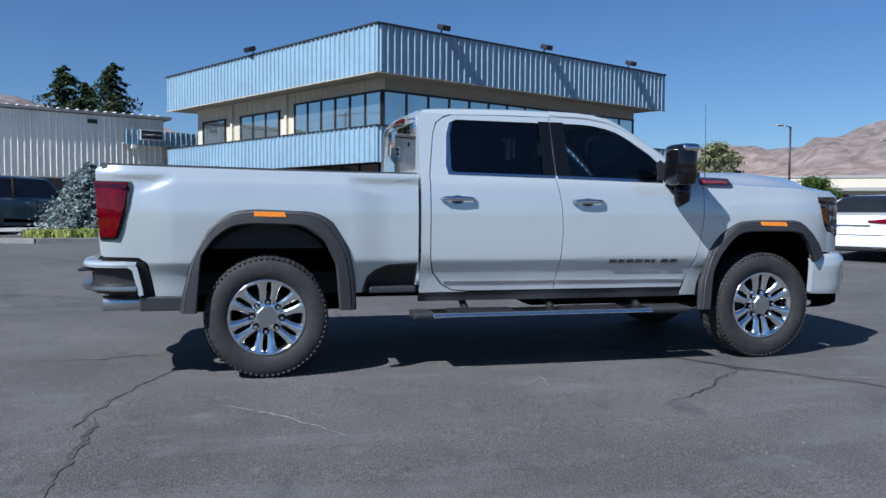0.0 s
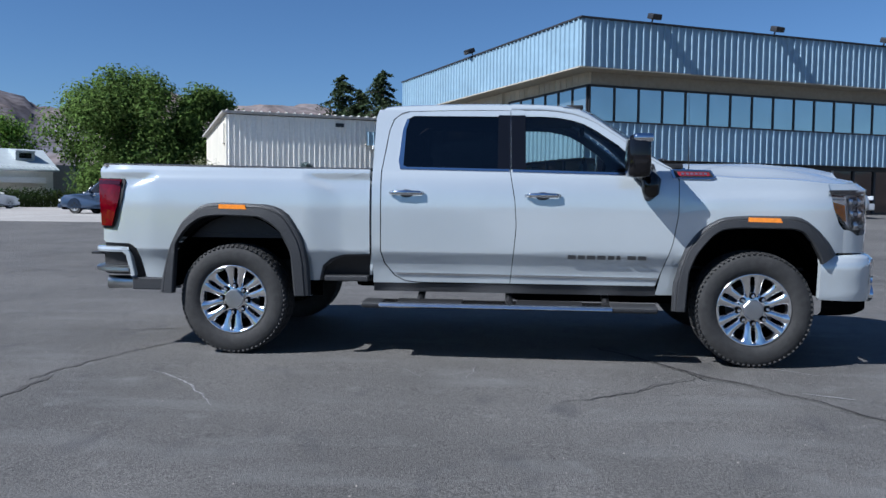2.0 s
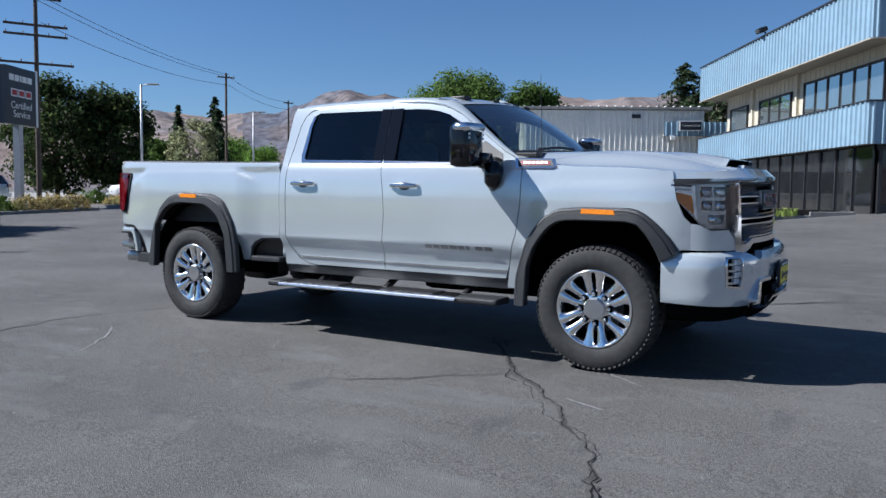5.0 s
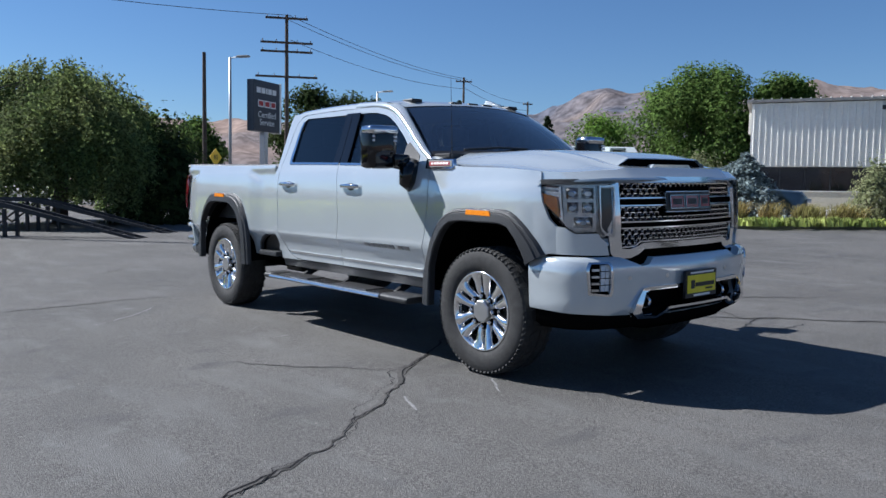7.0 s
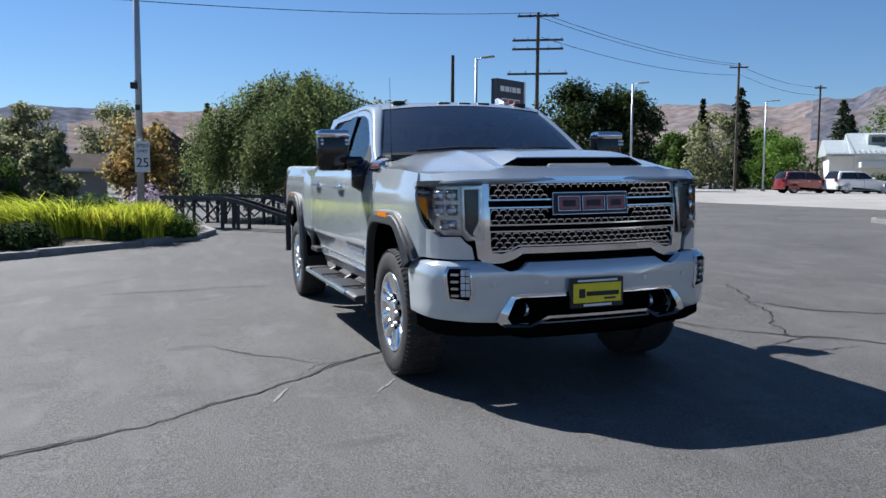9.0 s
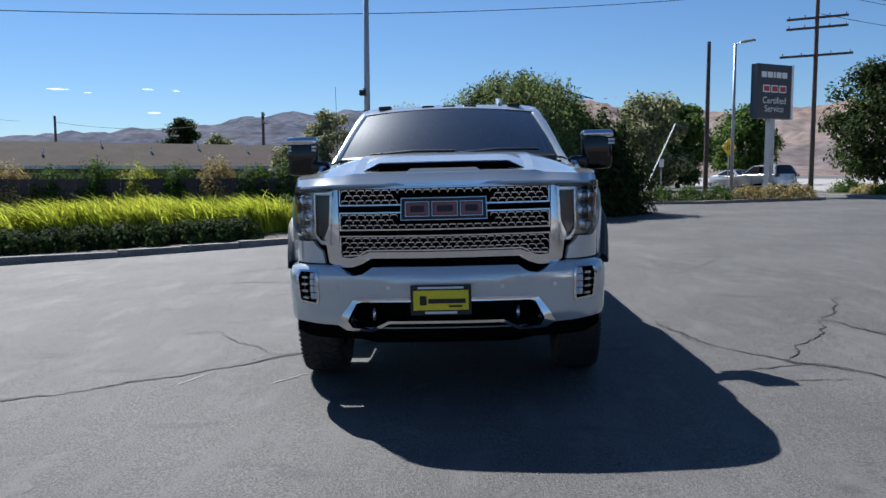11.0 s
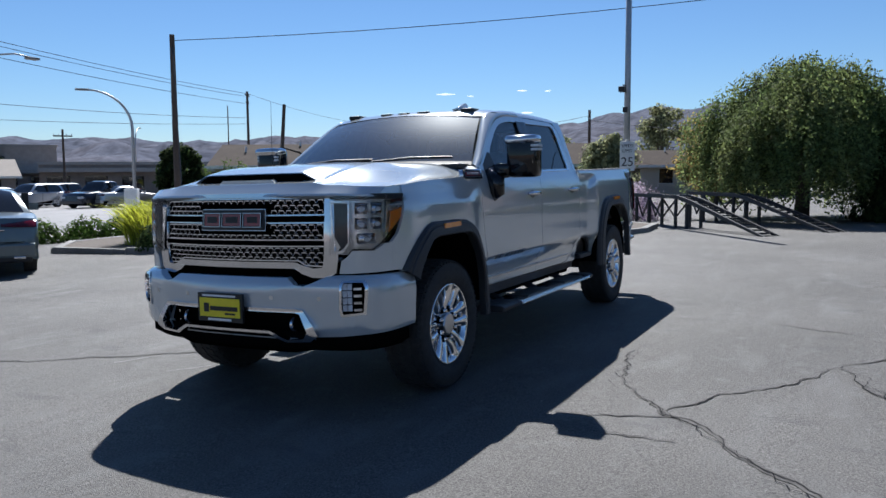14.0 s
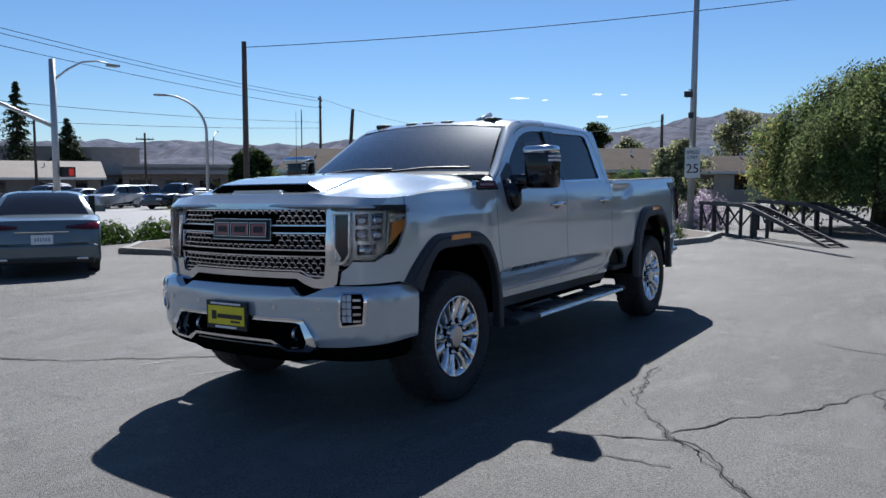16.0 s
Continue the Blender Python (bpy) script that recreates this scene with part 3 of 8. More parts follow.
def service_building():
    W = Vector((-14.07, 35.41, 0))
    F = face_frame(W, 27)
    b = thing("service_building", F, "white ribbed metal service building with a flat-looking roof", "building")
    wall = corrugated(10.2, 2.85, 6.15, 0.3, 0.04, 0.05, 0.025)
    part("front_wall", wall, MAT_WHITEWALL, b)
    bm = bmesh.new()
    add_prism(bm, [(0.02, 0.2), (13.0, 0.2), (13.0, 5.85), (5.5, 6.02), (0.02, 6.15)], 0.0, 0.2, "x")
    part("gable_wall", bm, MAT_CREAM, b)
    part("back_core", box_bm(0.25, 10.35, 0.75, 12.9, 0.2, 3.8), MAT_WHITEWALL, b)
    bm = bmesh.new()
    add_prism(bm, [(-0.19, 6.2), (5.5, 6.05), (13.3, 5.88), (13.3, 6.02), (5.5, 6.19), (-0.19, 6.34)], -0.25, 10.6, "x")
    part("roof", bm, MAT_ROOF, b)
    for i in range(22):
        part("roof_rib", box_bm(i * 0.47, i * 0.47 + 0.06, -0.21, 0.3, 6.33, 6.40), MAT_WHITEWALL, b)
    part("undercroft", box_bm(0.3, 10.2, 0.5, 0.6, 0.2, 2.9), MAT_DARKFRAME, b)
    part("lintel", box_bm(0.2, 10.2, 0.03, 0.6, 2.80, 2.86), MAT_WHITEWALL, b)
    part("sill_wall", box_bm(0.2, 10.2, 0.1, 0.45, 0.2, 1.5), MAT_BEIGE, b)
    for i in range(8):
        s = 0.3 + 1.22 * i
        part("window_pane", box_bm(s + 0.04, s + 1.18, 0.26, 0.28, 1.56, 2.78), MAT_DARKGLASS, b)
        part("post", box_bm(s - 0.04, s + 0.04, 0.22, 0.34, 1.5, 2.80), MAT_DARKFRAME if i else MAT_WHITEWALL, b)
    part("window_sill", box_bm(0.2, 10.2, 0.07, 0.30, 1.50, 1.555), MAT_WHITEWALL, b)
    part("vent", box_bm(6.15, 6.65, -0.08, 0.0, 5.7, 5.92, 0.01), MAT_DARKFRAME, b)
    box = part("wall_unit", box_bm(-0.14, 0.0, 0.6, 1.3, 4.6, 5.7, 0.02), MAT_WHITEWALL, b)
    # drive-through canopy that ties it to the showroom
    c = thing("service_canopy", F @ pose(7.9, -0.4, 0), "blue ribbed canopy over the service drive", "canopy")
    part("canopy_band", corrugated(7.0, 4.68, 5.48, 0.3, 0.04, 0.05, 0.025), MAT_BLUE, c)
    part("canopy_roof", box_bm(0, 7.0, 0.03, 6, 4.70, 4.80), MAT_DARKBEIGE, c)
    part("back_wall", box_bm(2.5, 7, 3.0, 3.15, 0.4, 4.70), MAT_BEIGE, c)
    part("side_wall", box_bm(2.35, 2.5, 0.45, 3.15, 0.4, 4.70), MAT_BEIGE, c)
    s = thing("canopy_sign", F @ pose(9.35, -0.6, 0), "small dark service sign with white lettering bars", "sign")
    part("panel", box_bm(-0.58, 0.58, 0, 0.12, 5.02, 5.48, 0.02), MAT_SIGNNAVY, s)
    part("border", box_bm(-0.64, 0.64, 0.02, 0.1, 4.96, 5.54), MAT_SIGNWHITE, s)
    text_object("lettering", "Certified Service", 0.15, MAT_SIGNWHITE, s, pose(0, -0.01, 5.25, 90))
    for k in (-2.2, 0.6, 2.4):
        q = thing("wall_lamp", F @ pose(10.6 + k, -0.5, 4.66), "small pale wall lamp under the canopy edge", "lamp", "canopy lamps")
        part("housing", box_bm(-0.14, 0.14, -0.05, 0.1, -0.2, 0.02, 0.02), MAT_SIGNWHITE, q)


service_building()


def barn():
    b = thing("barn_house", on_ground(-46, 62, 50), "low white building with a pale ribbed metal roof and dormers", "building")
    part("wall", box_bm(-3.9, 4.6, 0, 8, 0, 3.5), MAT_WHITEWALL, b)
    part("wing_wall", box_bm(-6.0, -3.9, 0.5, 7.5, 0, 3.3), MAT_WHITEWALL, b)
    for name, x0, x1, y0, ridge in (("roof", -4.3, 4.95, -0.8, 5.65), ("wing_roof", -6.4, -4.303, -0.6, 5.0)):
        bm = bmesh.new()
        add_prism(bm, [(y0, 3.35), (8 - y0, 3.35), (8 - y0, 3.5), (4, ridge), (y0, 3.5)], x0, x1, "x")
        roof = part(name, bm, MAT_SILVERROOF, b)
        k = (ridge - 3.5) / (4 - y0)
        for i in range(int((x1 - x0) / 0.45)):
            x = x0 + 0.2 + 0.45 * i
            q = part("roof_seam", box_bm(x, x + 0.05, y0, 4.0, 0.0, 0.05), MAT_SILVERROOF, roof)
            q.matrix_local = Matrix(((1, 0, 0, 0), (0, 1, 0, 0), (0, k, 1, 3.5 - k * y0), (0, 0, 0, 1)))
    for x in (-1.8, 2.5):
        bm = bmesh.new()
        add_prism(bm, [(1.2, 4.2), (3.6, 4.2), (3.6, 5.62), (1.0, 5.35), (1.0, 5.22), (1.2, 5.22)], x - 0.85, x + 0.85, "x")
        d = part("dormer", bm, MAT_SILVERROOF, b)
        part("window", box_bm(x - 0.55, x + 0.55, 1.16, 1.2, 4.62, 5.1), MAT_DARKGLASS, d)
    part("annex", box_bm(4.6, 9.6, 1.0, 7.0, 0, 4.1), MAT_ROOF, b, "flat-roofed grey annex")
    part("awning", box_bm(-3.6, 3.2, -2.4, 0, 2.2, 2.7, 0.03), MAT_SIGNWHITE, b)


barn()


MAT_TANROOF = material("tan_roof", (0.165, 0.142, 0.122), 0.8, spots=0.15, scale=12, spots2=0.1, scale2=0.5)
MAT_TAUPE = material("taupe_wall", (0.33, 0.31, 0.29), 0.85, spots=0.1, scale=2, spots2=0.12, scale2=0.2)
# Brown wall colour that also holds the shade on walls turned from the sun.
MAT_BROWNWALL = material("brown_wall_with_shade", (0.24, 0.20, 0.17), 0.85, spots=0.1, scale=2, spots2=0.12, scale2=0.2)


def brown_house(m, length, label, depth=9.0, eave=2.5, ridge=4.2, wallmat=MAT_BEIGE, roofmat=MAT_SHINGLE):
    b = thing("house", m, label, "house")
    part("wall", box_bm(-length / 2, length / 2, 0, depth, 0, eave), wallmat, b)
    bm = bmesh.new()
    add_prism(bm, [(-0.6, eave), (depth + 0.6, eave), (depth / 2 + 0.3, ridge), (depth / 2 - 0.3, ridge)], -length / 2 - 0.5, length / 2 + 0.5, "x")
    part("roof", bm, roofmat, b)
    part("fascia", box_bm(-length / 2 - 0.5, length / 2 + 0.5, -0.66, -0.6, eave - 0.1, eave + 0.1), MAT_WHITEWALL, b)
    rnd = random.Random(int(length * 7))
    for i in range(int(length / 3)):
        x = -length / 2 + 1.5 + i * 3 + rnd.uniform(-0.6, 0.6)
        w = part("window", box_bm(x - 0.5, x + 0.5, -0.03, 0.0, 0.9, 2.0), MAT_DARKGLASS, b)
        part("frame", box_bm(x - 0.56, x + 0.56, -0.02, 0.0, 0.84, 0.9), MAT_WHITEWALL, w)
        if rnd.random() < 0.8:
            y = rnd.uniform(0.8, depth / 2 - 0.6)
            zz = eave + (ridge - eave) * (y + 0.6) / (depth / 2 + 0.3)
            part("roof_vent", tube_bm([(x, y, zz - 0.1), (x, y, zz + 0.35)], 0.07, 8), MAT_SIGNWHITE, b)
    return b


# brown in place of beige walls: their shade is put into the colour
brown_house(on_ground(-35.4, -22.0, 119.4), 25, "long low house with a brown shingle roof", 9, 2.4, 4.0, MAT_BROWNWALL)
brown_house(on_ground(-53.5, -10.3, 105), 8, "small beige house with a brown shingle roof", 7, 2.2, 3.5)
brown_house(on_ground(-50, -0.1, 180), 9, "grey-brown gabled house behind the trees", 4.8, 2.7, 4.6, MAT_SHINGLE)
brown_house(on_ground(-60, -14, 110), 8, "small pale house behind the trees", 7, 2.3, 3.8)


def commercial_block(m, length, h, label, mat):
    b = thing("commercial_building", m, label, "building")
    part("wall", box_bm(-length / 2, length / 2, 0, 14, 0, h), mat, b)
    part("parapet", box_bm(-length / 2 - 0.1, length / 2 + 0.1, -0.1, 0.2, h, h + 0.3), MAT_ROOF, b)
    n = int(length / 3.2)
    for i in range(n):
        x = -length / 2 + (i + 0.5) * length / n
        part("window", box_bm(x - 1.0, x + 1.0, -0.04, 0.0, 0.5, 2.2), MAT_DARKGLASS, b)
    part("awning", box_bm(-length / 2, length / 2, -1.2, 0, 2.6, 3.0), MAT_ROOF, b)


commercial_block(on_ground(-37.6, -81.3, 146), 26, 5.4, "taupe flat-roofed shop across the main road", MAT_TAUPE)
commercial_block(on_ground(-50.7, -55.0, 139), 29.6, 3.3, "long low brown flat-roofed shop across the main road", MAT_BROWNWALL)
commercial_block(on_ground(70, 74, -30), 40, 4.2, "low cream building at the far end of the lot", MAT_BEIGE)
commercial_block(on_ground(84, 60, -40), 20, 3.2, "low white building with a blue roof", MAT_WHITEWALL)
# restaurant walls brown instead of beige, darkened for the shade on them
brown_house(on_ground(-29.8, -67.5, 151), 15.4, "low restaurant with a beige hipped roof", 11, 2.2, 3.9, MAT_BROWNWALL, MAT_TANROOF)

# ---- pickup truck ----
MAT_PAINT = material("silver_white_paint", (0.52, 0.567, 0.588), 0.15, metal=0.38, spec=0.5, coat=0.8, spots=0.05, scale=900, spots2=0.02, scale2=2)
MAT_CHROME = material("chrome", (0.66, 0.67, 0.69), 0.09, metal=1.0, spots=0.03, scale=5)
MAT_WHEEL = material("polished_wheel", (0.80, 0.80, 0.80), 0.16, metal=1.0, spots=0.06, scale=30)
MAT_DIMCHROME = material("dim_chrome", (0.38, 0.385, 0.40), 0.22, metal=1.0, spots=0.1, scale=20)
MAT_SATIN = material("satin_silver", (0.55, 0.56, 0.57), 0.28, metal=1.0, spots=0.05, scale=10)
MAT_BOARD = material("brushed_grey", (0.62, 0.62, 0.63), 0.22, metal=1.0, spots=0.08, scale=20)
MAT_MESH = material("mesh_chrome", (0.60, 0.61, 0.63), 0.16, metal=1.0, spots=0.1, scale=20)
MAT_LAMPBODY = material("lamp_housing", (0.26, 0.27, 0.28), 0.25, metal=0.9, spots=0.3, scale=30)
MAT_BADGE = material("grey_badge", (0.16, 0.165, 0.17), 0.3, metal=0.8)
MAT_TRIM = material("dark_grey_plastic", (0.027, 0.028, 0.030), 0.48, spots=0.12, scale=60, bump=0.25, bump_scale=700)
MAT_TYRE = material("tyre_rubber", (0.024, 0.0238, 0.0235), 0.78, spots=0.25, scale=25, spots2=0.2, scale2=6, bump=0.3, bump_scale=200)
# Near black without gloss: shade in gaps, recesses and underneath is in the colour.
MAT_GAPSHADE = material("gap_shade_black", (0.004, 0.004, 0.004), 0.95, spec=0.0)
MAT_GLOSS = material("gloss_black", (0.005, 0.005, 0.006), 0.05, spec=0.45)
MAT_RED = material("red_lens", (0.095, 0.0006, 0.005), 0.06, spec=0.35, coat=0.25, spots=0.3, scale=14)
MAT_DARKRED = material("dark_red_lens", (0.035, 0.001, 0.003), 0.08, coat=0.3, spots=0.2, scale=14)
MAT_AMBER = material("amber_lens", (0.85, 0.26, 0.02), 0.15, coat=0.8, spots=0.12, scale=40)
MAT_LAMPCHROME = material("lamp_reflector", (0.66, 0.67, 0.69), 0.16, metal=1.0, spots=0.3, scale=30)
MAT_LED = material("clear_led_block", (0.60, 0.62, 0.64), 0.1, spots=0.2, scale=50, spec=0.8)
MAT_REDBADGE = material("red_badge", (0.22, 0.018, 0.022), 0.25, coat=0.6)
MAT_PLATE = material("yellow_plate", (0.80, 0.66, 0.02), 0.45, spots=0.05, scale=20)
MAT_CABIN = material("dark_cabin", (0.17, 0.165, 0.155), 0.8, spots=0.2, scale=20)
MAT_TINT = glass("privacy_glass", (0.05, 0.055, 0.06))
MAT_FRONTGLASS = glass("tinted_glass", (0.70, 0.76, 0.74))
MAT_SHIELD = glass("windscreen_glass", (0.78, 0.88, 0.84), rough=0.012, gloss=0.28, dust=0.042)
MAT_CLEAR = glass("clear_lens", (0.92, 0.93, 0.94), gloss=0.05)


def curve_fn(table):
    """A smooth function through a short table."""
    xs, ys = [p[0] for p in table], [p[1] for p in table]
    n = len(xs)
    sl = [(ys[i + 1] - ys[i]) / (xs[i + 1] - xs[i]) for i in range(n - 1)]
    tg = [sl[0]] + [0.0 if sl[i] * sl[i + 1] <= 0 else 2 * sl[i] * sl[i + 1] / (sl[i] + sl[i + 1]) for i in range(n - 2)] + [sl[-1]]

    def f(x):
        if x <= xs[0]:
            return ys[0]
        if x >= xs[-1]:
            return ys[-1]
        i = max(k for k in range(n - 1) if xs[k] <= x)
        h = xs[i + 1] - xs[i]
        t = (x - xs[i]) / h
        return ((2 * t ** 3 - 3 * t * t + 1) * ys[i] + (t ** 3 - 2 * t * t + t) * h * tg[i] + (3 * t * t - 2 * t ** 3) * ys[i + 1] + (t ** 3 - t * t) * h * tg[i + 1])
    return f


side_w = curve_fn([(0.35, 0.93), (0.5, 0.915), (0.60, 0.935), (0.68, 0.949), (0.75, 0.970), (0.80, 0.996), (0.825, 1.0115), (0.84, 1.0185), (0.86, 1.0205), (1.15, 1.020), (1.30, 1.012), (1.38, 1.000), (1.43, 0.985), (1.47, 0.965),
                   (1.52, 0.945), (1.60, 0.915), (1.93, 0.800), (2.02, 0.765)])


def body_w(x, z):
    w = side_w(z)
    if z < 1.6:
        low = smooth01((1.465 - z) / 0.05)
        if x < 1.12:
            top = 1.456 - 0.42 * max(0.0, abs(x + 0.02) - 0.60)
            m = smooth01((top - z) / 0.060) * smooth01((x + 0.96) / 0.34) * smooth01((0.92 - x) / 0.34)
            w += 0.034 * m - 0.018 * low
            if z > 1.3:
                w += 0.02 * smooth01((z - 1.38) / 0.08)
            if x < -0.85:
                w -= 0.10 * ((-0.85 - x) / 0.35) ** 2
        if x > 3.47:
            m = smooth01((x - 3.5) / 0.2) * smooth01((4.75 - x) / 0.2)
            w += 0.02 * m * smooth01((1.36 - z) / 0.1)
            if x > 4.3:
                w -= 0.09 * ((x - 4.3) / 0.45) ** 2
    return w


def panel(name, outline, mapping, mat, parent, holes=(), step=0.07, depth=0.02, label="", regions=()):
    """A curved sheet: the outline (u, v) is filled, cut into a grid and laid on mapping(u, v, inward), with a turned-in edge."""
    bm = bmesh.new()
    for group in ([(r,) for r in regions] if regions else [(outline, *holes)]):
        flat = [p for loop in group for p in loop]
        vs = [bm.verts.new((u, 0, v)) for u, v in flat]
        for tri in tessellate_polygon([[Vector((u, v, 0)) for u, v in loop] for loop in group]):
            if abs((flat[tri[1]][0] - flat[tri[0]][0]) * (flat[tri[2]][1] - flat[tri[0]][1]) - (flat[tri[2]][0] - flat[tri[0]][0]) * (flat[tri[1]][1] - flat[tri[0]][1])) > 1e-9:
                bm.faces.new([vs[k] for k in tri])
    if regions:
        bmesh.ops.remove_doubles(bm, verts=bm.verts[:], dist=1e-4)
    elif not holes:
        bmesh.ops.dissolve_limit(bm, angle_limit=0.01, verts=bm.verts[:], edges=[e for e in bm.edges if not e.is_boundary])
    us, vs2 = [p[0] for p in outline], [p[1] for p in outline]
    for axis, lo, hi in ((0, min(us), max(us)), (2, min(vs2), max(vs2))):
        k = math.floor(lo / step) + 1
        while k * step < hi - 1e-4:
            co, no = [0, 0, 0], [0, 0, 0]
            co[axis], no[axis] = k * step + 0.00037, 1
            bmesh.ops.bisect_plane(bm, geom=bm.verts[:] + bm.edges[:] + bm.faces[:], plane_co=co, plane_no=no, dist=1e-5)
            k += 1
    uv = {v: (v.co.x, v.co.z) for v in bm.verts}
    edge = [e for e in bm.edges if e.is_boundary]
    for v in bm.verts:
        v.co = mapping(*uv[v], 0.0)
    bm.normal_update()
    flip = []
    for f in bm.faces:
        u, v = (sum(uv[q][k] for q in f.verts) / len(f.verts) for k in (0, 1))
        if f.normal.dot(mapping(u, v, 0.0) - mapping(u, v, 0.02)) < 0:
            flip.append(f)
    if flip:
        bmesh.ops.reverse_faces(bm, faces=flip)
    for e in edge:
        e.smooth = False
    if depth:
        ret = bmesh.ops.extrude_edge_only(bm, edges=edge)
        fresh = {v for v in ret["geom"] if isinstance(v, bmesh.types.BMVert)}
        for v in fresh:
            old = next(o for e in v.link_edges for o in (e.other_vert(v),) if o not in fresh)
            v.co = mapping(*uv[old], depth)
    return part(name, bm, mat, parent, label, smooth=True)


def side_map(s, proud=0.0):
    return lambda x, z, d: Vector((x, s * (body_w(x, z) + proud - d), z))


def loft(name, rows, mat, parent, label="", closed=False, smooth=True):
    """A sheet through rows of points with the same count."""
    bm = bmesh.new()
    vs = [[bm.verts.new(p) for p in r] for r in rows]
    for a, b in zip(vs, vs[1:]):
        n = len(a)
        for i in range(n if closed else n - 1):
            k = (i + 1) % n
            bm.faces.new((a[i], a[k], b[k], b[i]))
    bmesh.ops.recalc_face_normals(bm, faces=bm.faces[:])
    return part(name, bm, mat, parent, label, smooth)


def polar(cx, cz, pts):
    return [(cx + x, cz + z) for x, z in pts]


bonnet_edge = curve_fn([(3.34, 1.52), (3.5, 1.475), (3.7, 1.444), (3.9, 1.430), (4.2, 1.422), (4.45, 1.405), (4.56, 1.392), (4.8, 1.385), (4.95, 1.385)])
bonnet_mid = curve_fn([(3.34, 1.553), (3.7, 1.558), (4.1, 1.546), (4.4, 1.515), (4.6, 1.472), (4.75, 1.428), (4.88, 1.405), (4.95, 1.40)])
truck = thing("pickup_truck", pose(0, 0, 0, 1.2, 0, 0), "large silver-white crew cab pickup truck with chrome grille and wheels", "pickup truck")

ARCH_OUT = [(0.641, 0.49), (0.629, 0.735), (0.585, 0.94), (0.475, 1.12), (0.40, 1.175), (0.313, 1.203), (-0.083, 1.217), (-0.20, 1.206), (-0.27, 1.18), (-0.40, 1.07), (-0.515, 0.85), (-0.575, 0.62), (-0.592, 0.49)]
ARCH_IN = [(0.515, 0.49), (0.488, 0.822), (0.40, 0.997), (0.30, 1.07), (0.225, 1.103), (-0.084, 1.113), (-0.18, 1.105), (-0.262, 1.083), (-0.36, 1.01), (-0.445, 0.89), (-0.468, 0.60), (-0.475, 0.49)]
FARCH_OUT = [(3.428, 0.425), (3.436, 0.636), (3.512, 0.895), (3.60, 1.02), (3.66, 1.073), (3.74, 1.12), (3.80, 1.14), (3.953, 1.152), (4.30, 1.150), (4.37, 1.13), (4.468, 1.055), (4.56, 0.955), (4.612, 0.872)]
FARCH_IN = [(3.527, 0.425), (3.545, 0.724), (3.60, 0.86), (3.661, 0.943), (3.72, 1.01), (3.79, 1.048), (3.90, 1.058), (4.28, 1.055), (4.35, 1.035), (4.41, 0.97), (4.476, 0.865), (4.50, 0.80)]


def inset(pts, cx, cz, k):
    return [(cx + (x - cx) * k, cz + (z - cz) * k) for x, z in pts]


def resample(pts, n):
    """n points at even steps along a line of points."""
    c = [0.0]
    for a, b in zip(pts, pts[1:]):
        c.append(c[-1] + math.hypot(b[0] - a[0], b[1] - a[1]))
    out = []
    for k in range(n):
        d = c[-1] * k / (n - 1)
        i = max(j for j in range(len(c) - 1) if c[j] <= d + 1e-9)
        f = (d - c[i]) / (c[i + 1] - c[i])
        out.append((pts[i][0] + (pts[i + 1][0] - pts[i][0]) * f, pts[i][1] + (pts[i + 1][1] - pts[i][1]) * f))
    return out


def flare(name, s, outer, inner):
    """A moulded arch: a chamfered raised lip, a broad face and a turned-in inner edge."""
    rows = []
    for (ox, oz), (ix, iz) in zip(resample(outer, 34), resample(inner, 34)):
        row = []
        for f, k in ((0.0, -0.01), (0.0, 0.006), (0.10, 0.026), (0.24, 0.032), (0.30, 0.030), (0.36, 0.040), (0.90, 0.046), (1.0, 0.036), (1.0, -0.015)):
            x, z = ox + (ix - ox) * f, oz + (iz - oz) * f
            row.append((x, s * (body_w(x, max(z, 0.86)) + k), z))
        rows.append(row)
    ob = loft(name, rows, MAT_TRIM, truck, "dark grey moulded wheel arch flare")
    ob.data.set_sharp_from_angle(angle=radians(24))
    return ob


